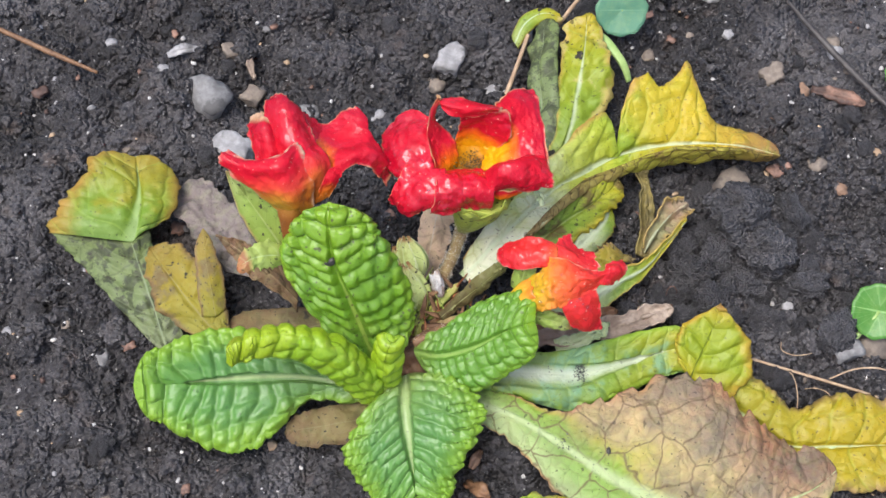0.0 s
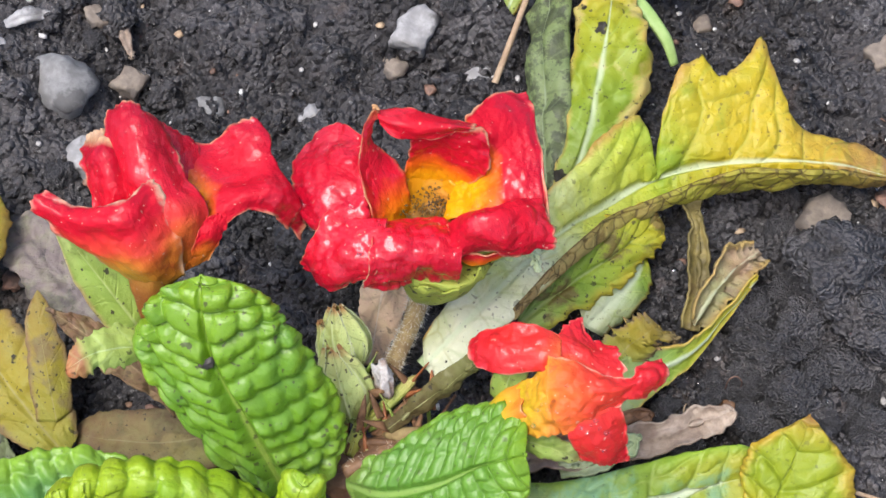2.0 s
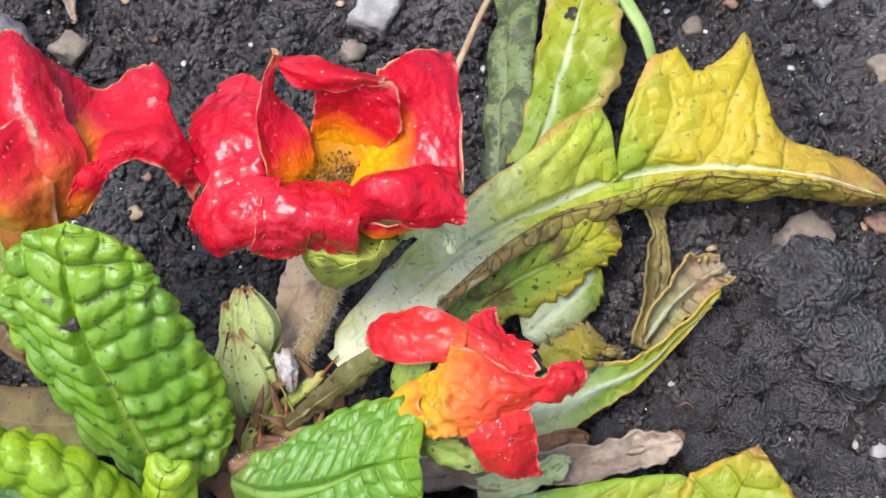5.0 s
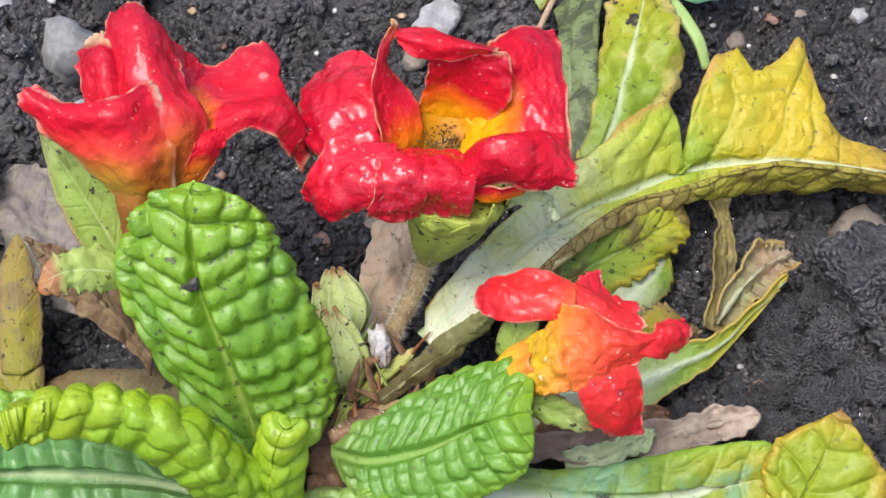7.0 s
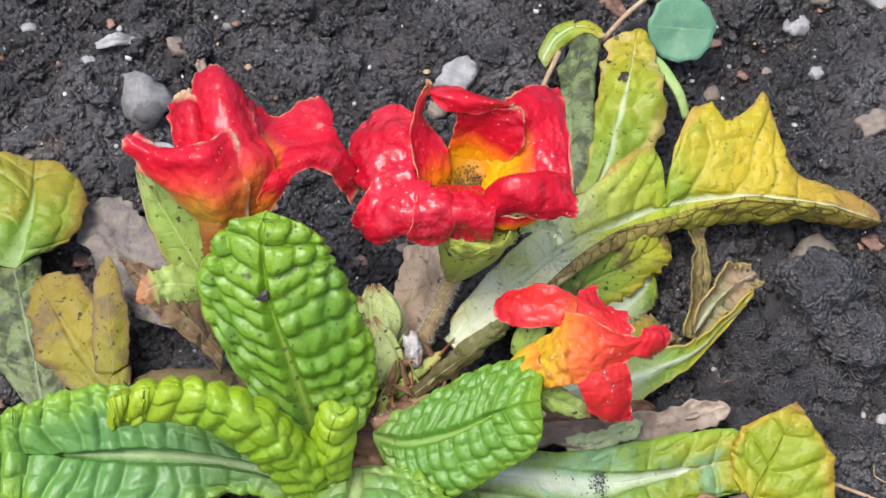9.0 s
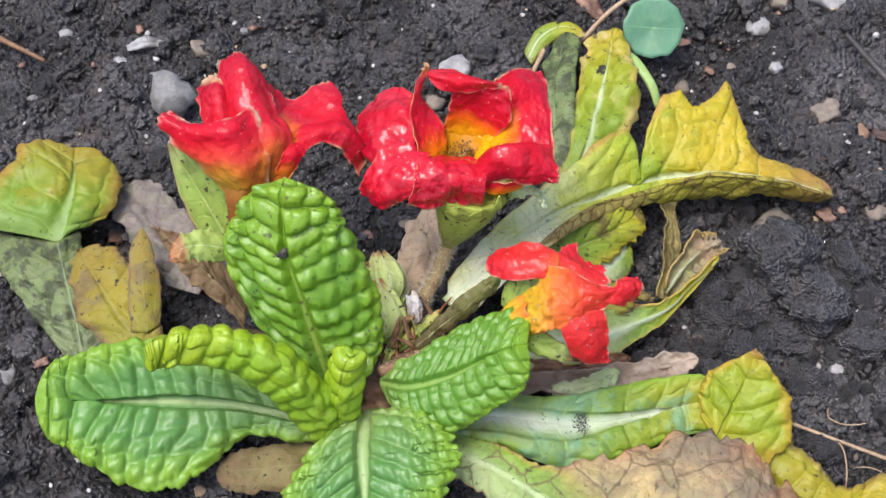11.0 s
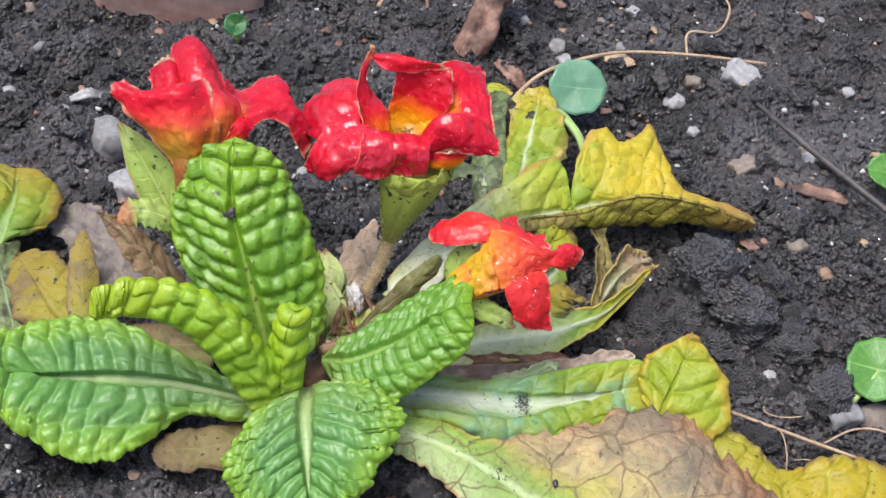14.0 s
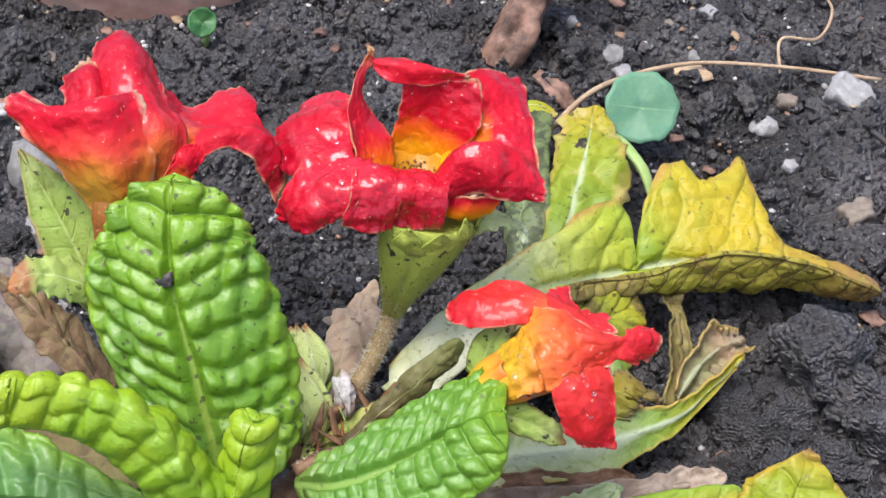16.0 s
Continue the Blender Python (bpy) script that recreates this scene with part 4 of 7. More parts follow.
leaf([(-1.0, -2.2, 0.35), (-1.9, -2.1, 0.42), (-2.9, -2.05, 0.5), (-3.9, -2.12, 0.55), (-4.95, -2.3, 0.62), (-5.75, -2.48, 0.8), (-6.25, -2.58, 0.98)],
     [(-1.1, -1.95, 0.4), (-1.95, -1.8, 0.5), (-3.0, -1.5, 0.8), (-4.0, -1.25, 1.1), (-4.95, -1.38, 1.2), (-5.75, -1.8, 1.17)],
     [(-1.1, -2.4, 0.25), (-1.85, -2.5, 0.25), (-2.7, -2.5, 0.22), (-3.55, -3.5, 0.22), (-4.6, -3.7, 0.35), (-5.62, -3.25, 0.6)],
     leaf_mature, "broad green puckered leaf spread over the soil, with a pale midrib", None,
     nu=240, nv=131, soft=3, pucker=0.2, dens=2.8, slope=0.28, bow=0.05, curl=-0.05, teeth=0.08, tfreq=30, rowmix=0.95, cross=0.9, seed=5, ribdip=0.0, ribwide=0.18)
leaf([(-1.1, -2.35, 0.4), (-1.5, -2.25, 1.4), (-2.05, -2.05, 2.25), (-2.95, -1.95, 2.6), (-3.7, -2.1, 2.7), (-4.15, -2.35, 2.6)],
     [(-0.95, -2.2, 0.45), (-1.2, -2.0, 1.3), (-1.9, -1.75, 2.05), (-2.9, -1.68, 2.35), (-3.7, -1.9, 2.5)],
     [(-1.3, -2.5, 0.35), (-1.8, -2.48, 1.15), (-2.35, -2.32, 1.85), (-3.05, -2.25, 2.28), (-3.75, -2.4, 2.45)],
     leaf_tender, "young yellow-green leaf, rolled and arching", None,
     nu=240, nv=111, soft=3, pucker=0.16, dens=3.0, slope=0.2, bow=0.3, teeth=0.06, tfreq=30, seed=8, smooth=True, rowmix=0.85, cross=1.0, ribgap=0.0)
leaf([(-0.45, -1.5, 0.95), (0.1, -1.68, 1.25), (0.8, -1.62, 1.7), (1.45, -1.4, 2.2), (2.0, -1.3, 2.55)],
     [(-0.4, -1.25, 1.0), (0.15, -1.05, 1.35), (0.85, -0.6, 1.8), (1.5, -0.55, 2.3)],
     [(-0.3, -1.8, 0.9), (0.25, -2.3, 1.0), (0.9, -2.4, 1.3), (1.7, -2.05, 1.9)],
     leaf_cool, "young green puckered leaf with rolled margins and a brown tip", None,
     nu=220, nv=111, soft=2, pucker=0.14, dens=4.4, slope=0.3, bow=0.06, curl=-0.2, teeth=0.05, tfreq=30, rowmix=0.95, cross=0.9, seed=11, ribdip=0.02, ribgap=0.5, ribwide=0.3, tipshape=(2.4, 0.5))
leaf([(-0.6, -1.95, 0.75), (-0.58, -2.7, 1.0), (-0.45, -3.4, 0.9), (-0.3, -4.1, 0.5), (-0.15, -4.65, 0.1)],
     [(-0.8, -2.1, 0.7), (-1.4, -2.85, 0.9), (-1.8, -3.75, 0.6), (-1.2, -4.5, 0.15)],
     [(-0.2, -1.9, 0.8), (0.75, -2.35, 1.35), (1.05, -3.1, 1.35), (0.55, -4.1, 0.6)],
     leaf_mature, "green puckered leaf drooping forwards, with toothed edges", None,
     nu=240, nv=131, soft=2, pucker=0.17, dens=3.7, slope=0.5, bow=0.08, curl=-0.08, teeth=0.09, tfreq=30, rowmix=0.95, cross=1.0, seed=14, ribdip=0.03, ribwide=0.1)
leaf([(-0.95, -2.2, 0.8), (-0.98, -2.05, 1.5), (-0.93, -1.85, 2.15), (-0.85, -1.75, 2.5)],
     [(-1.2, -2.15, 0.8), (-1.25, -1.9, 1.5), (-1.15, -1.65, 2.15)],
     [(-0.7, -2.2, 0.8), (-0.68, -1.95, 1.5), (-0.65, -1.7, 2.1)],
     leaf_tender, "tiny rolled yellow-green leaf at the heart", None, nu=110, nv=61, soft=3, pucker=0.14, dens=3.6, slope=0.15, bow=0.3, smooth=True, seed=17, ribgap=0.0, rowmix=0.5, cross=1.2)
leaf([(-1.25, -2.15, 0.9), (-1.28, -2.1, 1.3), (-1.25, -2.0, 1.6)], [(-1.35, -2.1, 0.9), (-1.4, -2.0, 1.3)], [(-1.1, -2.2, 0.9), (-1.12, -2.1, 1.3)],
     leaf_tender, "tiny leaf bud", None, nu=20, nv=11, pucker=0.05, bow=0.2, smooth=True, seed=18)

# dying leaves on the right
leaf([(0.7, -1.75, 0.5), (1.8, -1.72, 0.6), (2.9, -1.68, 0.5), (3.9, -1.4, 0.45), (4.9, -1.05, 0.5), (5.6, -0.9, 0.55)],
     [(0.8, -1.4, 0.55), (1.8, -1.3, 0.65), (2.9, -1.15, 0.6), (3.9, -0.85, 0.7), (4.85, -0.6, 0.8), (5.35, -0.58, 0.85)],
     [(0.8, -2.05, 0.4), (1.8, -2.2, 0.4), (2.9, -2.42, 0.25), (3.9, -2.1, 0.3), (4.9, -1.6, 0.4), (5.6, -1.4, 0.4)],
     leaf_pale, "yellowing green leaf with a broad white fleshy midrib and soil stains", rib_white, (0.2, 0.05), -0.14, 0.6,
     round_tip=False, nu=150, nv=71, wave=0.07, bow=0.12, teeth=0.05, seed=21, pucker=0.11, dens=1.9, slope=0.5, rowmix=0.8, cross=1.0, ribwide=0.6)
leaf([(5.45, -1.75, 0.42), (5.65, -1.2, 0.7), (5.85, -0.75, 1.0), (6.02, -0.2, 1.3)],
     [(5.3, -1.3, 0.55), (5.12, -0.95, 0.8), (5.25, -0.58, 1.02)],
     [(6.35, -2.1, 0.28), (6.78, -1.45, 0.5), (6.72, -0.82, 0.85)],
     leaf_lobe, "yellow-green veined end of a dying leaf with a pointed tip", None, nu=140, nv=91, soft=3, pucker=0.13, dens=2.4, slope=0.5, bow=0.04, teeth=0.06, seed=23, rowmix=0.9, cross=0.9, ribgap=0.4, tipshape=(1.0, 0.95))
leaf([(0.75, -2.3, 0.3), (1.7, -2.65, 0.45), (2.7, -3.2, 0.5), (4.0, -4.0, 0.4), (5.3, -4.5, 0.4), (6.8, -4.4, 0.3), (8.0, -3.9, 0.15), (8.62, -3.4, 0.12)],
     [(0.9, -1.98, 0.4), (1.85, -2.25, 0.55), (2.75, -2.55, 0.55), (3.95, -2.12, 0.6), (5.6, -1.65, 0.9), (6.75, -2.45, 0.6), (7.7, -3.1, 0.3)],
     [(0.75, -2.7, 0.2), (1.5, -3.05, 0.25), (2.3, -3.75, 0.2), (3.4, -4.8, 0.1), (4.9, -5.6, 0.1), (6.6, -5.4, 0.1), (7.9, -4.7, 0.05)],
     leaf_dead, "half-dead leaf with a pale green stalk and a tan papery blade netted with brown veins", rib_white, (0.18, 0.05), -0.05, 0.6,
     nu=130, nv=81, wave=0.1, wfreq=0.9, bow=0.06, teeth=0.13, tfreq=44, seed=27, pucker=0.045, dens=1.7, slope=0.4, rowmix=0.2)
leaf([(6.2, -1.9, 0.1), (6.9, -2.4, 0.05), (7.6, -2.85, 0.0), (8.7, -2.8, -0.05), (9.8, -2.7, -0.1), (11.0, -2.6, -0.15)],
     [(6.6, -1.2, 0.3), (7.2, -1.6, 0.15), (7.85, -2.05, -0.05), (8.55, -1.75, 0.1), (9.7, -1.7, 0.05)],
     [(6.0, -2.6, 0.0), (6.6, -3.1, 0.0), (7.5, -3.5, -0.05), (8.7, -3.75, -0.15), (9.8, -3.7, -0.2)],
     leaf_ochre, "yellow leaf lying on the soil, with a pale midrib and browned edges", rib_white, (0.08, 0.04), 0.0, 0.95,
     nu=140, nv=61, pucker=0.1, dens=1.6, slope=0.4, wave=0.1, bow=0.1, teeth=0.1, tfreq=24, seed=29, rowmix=0.8)

# the tall yellow leaf behind and its neighbours
leaf([(0.55, 0.3, 0.9), (1.5, 1.35, 1.22), (2.4, 2.4, 0.95), (3.1, 3.02, 0.65), (3.55, 3.38, 0.53), (3.8, 3.54, 0.5), (4.05, 3.66, 0.49), (4.5, 3.8, 0.5), (4.85, 3.87, 0.53), (5.2, 3.92, 0.56), (5.8, 3.98, 0.58), (6.3, 4.0, 0.56), (6.85, 3.99, 0.5), (7.57, 3.85, 0.45)],
     [(0.5, 0.7, 0.9), (1.3, 1.9, 1.15), (2.3, 3.1, 1.15), (3.05, 4.0, 1.2), (3.58, 4.35, 1.12), (3.93, 3.68, 0.55), (3.92, 4.5, 1.1), (4.38, 5.3, 1.25), (4.86, 5.12, 1.1), (5.38, 5.8, 1.05), (5.74, 5.1, 0.8), (6.1, 4.6, 0.55), (6.9, 4.5, 0.35)],
     [(0.85, 0.0, 0.75), (1.85, 1.05, 1.12), (2.6, 1.95, 1.12), (3.1, 2.54, 0.84), (3.6, 2.94, 0.62), (3.85, 3.12, 0.5), (4.1, 3.28, 0.43), (4.55, 3.45, 0.37), (4.9, 3.56, 0.33), (5.25, 3.66, 0.3), (5.85, 3.76, 0.31), (6.35, 3.86, 0.28), (6.9, 3.95, 0.2)],
     leaf_tall, "large yellow and green leaf with a white midrib, a torn notch and brown edges", rib_white, (0.15, 0.02), -0.06, 0.75,
     nu=200, nv=61, pucker=0.08, dens=1.7, slope=0.3, bow=0.04, teeth=0.09, tfreq=36, wave=0.08, seed=31)
TURNED = np.array([(1.8, 1.12, 1.2), (2.2, 1.62, 1.24), (2.6, 2.1, 1.22), (3.1, 2.66, 0.98), (3.6, 2.98, 0.84), (4.1, 3.26, 0.76), (4.6, 3.42, 0.92), (5.2, 3.58, 1.05), (5.8, 3.58, 1.08), (6.4, 3.68, 0.93), (7.0, 3.7, 0.72), (7.6, 3.83, 0.42)])
leaf(TURNED, (TURNED + (0, 0.04, 0.03))[:-1],
     [(1.83, 1.0, 1.1), (2.22, 1.5, 1.12), (2.62, 1.9, 1.1), (3.12, 2.48, 0.83), (3.62, 2.88, 0.6), (4.12, 3.24, 0.41), (4.62, 3.4, 0.35), (5.22, 3.6, 0.28), (5.82, 3.7, 0.3), (6.42, 3.82, 0.27), (7.0, 3.92, 0.18)],
     leaf_under, "turned-up brown-veined margin of the yellow leaf", None, nu=150, nv=31, wave=0.07, wfreq=2.0, teeth=0.1, tfreq=40, seed=33, pucker=0.05, dens=2.5, slope=-0.6, bow=0.12)
leaf([(2.55, 3.4, 0.3), (2.8, 4.2, 0.55), (2.98, 5.3, 0.7), (3.1, 6.3, 0.7), (3.15, 7.2, 0.6)],
     [(2.3, 3.4, 0.25), (2.42, 4.2, 0.45), (2.45, 5.3, 0.55), (2.55, 6.4, 0.55)],
     [(3.2, 3.5, 0.45), (3.6, 4.3, 0.6), (3.75, 5.3, 0.6), (3.5, 6.4, 0.6)],
     leaf_back, "old yellow-green leaf with a pale midrib and dark spots", rib_white, (0.07, 0.015), -0.04, 0.8,
     nu=90, nv=41, wave=0.2, wfreq=1.6, pucker=0.05, dens=2.0, bow=0.08, teeth=0.3, tfreq=8, seed=35)
leaf([(2.25, 3.5, 0.1), (2.15, 4.5, 0.35), (2.1, 5.6, 0.45), (2.15, 6.6, 0.45), (2.25, 7.1, 0.4)],
     [(2.0, 3.6, 0.0), (1.9, 4.6, 0.1), (1.85, 5.6, 0.15), (1.9, 6.7, 0.2)],
     [(2.5, 3.4, 0.25), (2.55, 4.4, 0.5), (2.5, 5.5, 0.6), (2.5, 6.6, 0.6)],
     leaf_mottled, "rotting dark green leaf folded along its rib", None, nu=50, nv=21, wave=0.12, wfreq=2.0, bow=0.2, teeth=0.1, seed=37)
leaf([(1.9, 1.2, 0.35), (2.7, 1.85, 0.55), (3.4, 2.4, 0.55), (3.95, 3.0, 0.4)], [(1.8, 1.7, 0.5), (2.5, 2.4, 0.7), (3.3, 2.9, 0.65)], [(2.2, 1.1, 0.2), (3.05, 1.6, 0.3), (3.75, 2.2, 0.3)],
     leaf_stained, "small green and yellow leaf with brown stains under the yellow leaf", None, nu=80, nv=41, wave=0.1, pucker=0.06, bow=0.15, teeth=0.22, tfreq=24, seed=41)
leaf([(2.9, 1.3, 0.05), (3.3, 1.7, 0.2), (3.65, 2.15, 0.2), (3.8, 2.5, 0.1)], [(2.8, 1.6, 0.1), (3.2, 2.0, 0.3), (3.5, 2.4, 0.25)], [(3.2, 1.2, -0.1), (3.65, 1.5, 0.05), (3.9, 1.9, 0.05)],
     leaf_palebase, "small pale wrinkled leaf close to the soil", None, nu=30, nv=17, wave=0.1, bow=0.2, teeth=0.15, seed=43)
leaf([(1.95, -0.2, 0.3), (2.76, 0.05, 0.32), (3.52, 0.3, 0.33), (4.1, 0.65, 0.33), (4.65, 1.07, 0.33), (5.45, 2.1, 0.45)],
     [(2.1, 0.2, 0.45), (2.89, 0.43, 0.47), (3.57, 0.78, 0.48), (4.27, 1.02, 0.5), (4.8, 1.35, 0.48)],
     [(1.8, -0.64, 0.12), (2.63, -0.33, 0.12), (3.48, -0.15, 0.12), (3.95, 0.28, 0.15), (4.52, 0.78, 0.18)],
     leaf_palebase, "pale green-white leaf base with a torn yellow margin, lying on the soil", None, nu=60, nv=25, wave=0.08, bow=-0.1, teeth=0.22, tfreq=16, seed=45)
leaf([(4.55, 1.35, 0.25), (4.8, 1.8, 0.45), (5.1, 2.2, 0.5), (5.5, 2.55, 0.42)], [(4.52, 1.45, 0.35), (4.74, 2.02, 0.62), (5.02, 2.44, 0.66), (5.4, 2.68, 0.45)], [(4.75, 1.35, 0.12), (5.08, 1.7, 0.32), (5.38, 2.1, 0.45), (5.6, 2.45, 0.42)],
     leaf_papery, "withered papery leaf end, grey-green and tan with a curled point", None, nu=60, nv=31, wave=0.1, wfreq=2.2, bow=-0.5, teeth=0.4, tfreq=10, seed=47)
leaf([(3.35, 0.7, 0.4), (3.55, 0.9, 0.56), (3.75, 1.05, 0.64), (3.95, 1.18, 0.62)], [(3.15, 0.85, 0.45), (3.32, 1.12, 0.62), (3.6, 1.26, 0.66)], [(3.7, 0.7, 0.4), (4.0, 0.85, 0.52), (4.12, 1.02, 0.55)],
     leaf_rotting, "torn yellow-tan flap of the pale leaf", None, nu=60, nv=31, wave=0.12, wfreq=2.0, bow=0.05, teeth=0.9, tfreq=14, seed=48)
def strip(points, width, material, label, seed):
    """A shrivelled flat stalk: a narrow blade with its margins curled up."""
    P = np.array(points, float)
    T = np.gradient(P, axis=0)
    side = np.stack([-T[:, 1], T[:, 0], 0 * T[:, 0]], 1)
    side *= (np.array(width) / np.linalg.norm(side, axis=1))[:, None]
    part("dead_leaf_stalk", sheet("stalk", P, (P + side + (0, 0, 0.06))[:-1], (P - side + (0, 0, 0.02))[:-1], nu=90, nv=25, bow=-0.25, wave=0.09, wfreq=2.2, teeth=0.25, tfreq=12, crinkle=0.03, seed=seed), material, plant, label, 0.04)


strip([(4.5, 1.35, 0.05), (4.62, 2.1, 0.15), (4.6, 2.75, 0.2), (4.5, 3.3, 0.2), (4.5, 3.85, 0.3)], (0.13, 0.12, 0.1, 0.14, 0.2), stalk_olive, "limp yellow-brown dead leaf stalk", 203)
strip([(1.3, -0.95, 0.15), (2.3, -0.8, 0.22), (3.3, -0.6, 0.2), (4.2, -0.3, 0.2), (4.8, -0.05, 0.22), (5.1, 0.05, 0.3)], (0.16, 0.2, 0.2, 0.22, 0.2, 0.1), stalk_pale, "pale pinkish-brown dead leaf stalk lying on the soil", 205)
strip([(1.5, -0.6, 0.05), (2.3, -0.45, 0.15), (3.0, -0.35, 0.15), (3.6, -0.15, 0.12), (3.95, 0.0, 0.05)], (0.12, 0.16, 0.17, 0.14, 0.08), stalk_brown, "rotting brown leaf stalk lying on the soil", 207)
strip([(2.6, -0.95, 0.2), (3.1, -0.82, 0.3), (3.5, -0.62, 0.34), (3.75, -0.4, 0.3)], (0.1, 0.14, 0.12, 0.05), rib_white, "whitish shrivelled strip of leaf", 209)
leaf([(1.5, 6.6, 0.1), (1.7, 7.0, 0.35), (2.1, 7.25, 0.45), (2.6, 7.2, 0.4)], [(1.4, 6.8, 0.1), (1.6, 7.2, 0.35), (2.1, 7.45, 0.4)], [(1.6, 6.5, 0.05), (1.85, 6.85, 0.25), (2.15, 7.05, 0.35)],
     leaf_back, "small drooping yellow-green leaf end", None, nu=24, nv=13, wave=0.05, bow=0.2, seed=49)
part("leaf_stalk", tube("stalk", [(3.2, 7.0, 0.3), (3.6, 6.6, 0.45), (4.0, 6.1, 0.35), (4.2, 5.75, 0.1)], (0.1, 0.13, 0.12, 0.08), lump=0.2, seed=9, flat=0.6), sprout_stalk, plant, "arching green leaf stalk")

# dying leaves on the left and in front
leaf([(-5.8, -1.5, -0.1), (-6.2, -0.5, 0.05), (-6.6, 0.4, 0.2), (-6.8, 0.9, 0.36)], [(-6.0, -1.4, -0.2), (-7.1, -0.4, -0.1), (-8.1, 0.6, 0.0), (-8.7, 1.1, 0.24)], [(-5.4, -1.2, -0.1), (-5.9, -0.3, 0.1), (-6.2, 0.5, 0.2), (-6.5, 1.3, 0.29)],
     leaf_mottled, "limp grey-green mottled lower half of an old leaf", rib_white, (0.05, 0.04), -0.04, 0.9, round_tip=False, nu=80, nv=41, wave=0.1, wfreq=1.6, teeth=0.08, seed=51, pucker=0.07, dens=2.2, slope=0.4)
leaf([(-6.8, 0.9, 0.37), (-6.72, 1.5, 0.57), (-6.75, 2.1, 0.62), (-6.95, 2.9, 0.5)], [(-8.72, 1.08, 0.26), (-8.55, 1.7, 0.5), (-8.0, 2.45, 0.6)], [(-6.5, 1.3, 0.31), (-6.0, 1.6, 0.4), (-5.85, 2.35, 0.4)],
     leaf_turning, "yellow-green upper half of an old leaf with a ragged golden edge", rib_white, (0.05, 0.02), -0.04, 0.8, nu=90, nv=61, wave=0.12, wfreq=1.3, pucker=0.07, dens=1.8, slope=0.4, bow=0.1, teeth=0.12, tfreq=9, seed=53)
leaf([(-4.6, -1.2, 0.0), (-5.4, -0.4, 0.25), (-6.0, 0.3, 0.35), (-6.4, 0.8, 0.35)], [(-5.0, -1.2, -0.05), (-6.0, -0.7, 0.1), (-6.4, 0.1, 0.2)], [(-4.5, -0.8, 0.05), (-4.8, 0.1, 0.3), (-5.5, 0.7, 0.4)],
     leaf_rotting, "yellow and tan dying leaf with a brown margin on the soil", None, nu=70, nv=41, wave=0.08, wfreq=1.6, bow=0.04, pucker=0.05, dens=1.8, slope=0.4, teeth=0.16, seed=55)
leaf([(-4.8, -0.7, 0.25), (-4.95, -0.1, 0.55), (-5.1, 0.5, 0.8), (-5.2, 1.1, 0.9)], [(-5.1, -0.7, 0.2), (-5.25, -0.1, 0.5), (-5.35, 0.6, 0.75)], [(-4.6, -0.5, 0.2), (-4.7, 0.2, 0.5), (-4.9, 0.7, 0.75)],
     leaf_rotting, "narrow ochre dying leaf with brown spots", None, nu=50, nv=25, wave=0.06, bow=0.06, teeth=0.1, seed=57, tipshape=(1.2, 0.8))
leaf([(-4.1, 0.4, -0.1), (-4.7, 1.2, 0.1), (-5.4, 1.9, 0.1), (-6.0, 2.4, 0.0)], [(-4.7, 0.5, -0.1), (-5.4, 1.1, 0.05), (-5.9, 1.7, 0.05)], [(-3.9, 1.1, -0.1), (-4.4, 1.8, 0.1), (-5.1, 2.5, 0.05)],
     leaf_grey, "rotting pinkish-grey leaf flattened on the soil", None, nu=70, nv=41, wave=0.12, wfreq=2.2, teeth=0.2, seed=59)
leaf([(-2.4, -0.7, 0.2), (-3.1, -0.9, 0.25), (-3.9, -0.9, 0.15), (-4.6, -0.8, 0.0)], [(-2.4, -0.3, 0.2), (-3.1, -0.4, 0.25), (-4.0, -0.45, 0.1)], [(-2.4, -1.2, 0.1), (-3.1, -1.4, 0.1), (-3.9, -1.4, 0.05)],
     leaf_olive, "flat dull green and brown leaf under the others", None, nu=40, nv=21, wave=0.1, teeth=0.1, seed=61)
leaf([(-0.9, -2.6, -0.05), (-1.6, -2.8, 0.05), (-2.5, -3.0, 0.0), (-3.1, -3.1, -0.1)], [(-1.0, -2.2, 0.0), (-1.7, -2.4, 0.08), (-2.6, -2.65, 0.05)], [(-0.9, -2.95, -0.1), (-1.6, -3.25, -0.05), (-2.5, -3.4, -0.1)],
     leaf_olive, "flat brown-green dead leaf on the soil", None, nu=60, nv=31, wave=0.1, wfreq=2.0, teeth=0.2, tfreq=12, seed=63)
leaf([(-0.55, -3.3, 0.0), (-0.5, -4.2, 0.05), (-0.35, -5.2, 0.0), (-0.2, -6.4, -0.1)], [(-0.9, -3.3, -0.05), (-1.05, -4.3, -0.05), (-1.0, -5.3, -0.1)], [(-0.2, -3.3, -0.05), (0.2, -4.1, -0.05), (0.4, -5.1, -0.1)],
     leaf_pale, "pale green stalk of an old leaf hanging forwards", rib_white, (0.15, 0.1), -0.05, 0.9, nu=40, nv=21, wave=0.08, bow=0.1, teeth=0.06, seed=65)
leaf([(0.9, -5.6, 0.0), (1.8, -5.35, 0.15), (2.8, -5.0, 0.15), (3.6, -5.0, 0.05)], [(1.0, -4.75, 0.1), (2.0, -4.3, 0.25), (3.0, -4.35, 0.2)], [(0.9, -6.3, -0.1), (1.9, -6.1, 0.0), (2.9, -5.7, 0.0)],
     leaf_yellow, "yellow leaf with a tan crumpled margin", None, nu=44, nv=25, wave=0.15, pucker=0.05, teeth=0.12, seed=67)
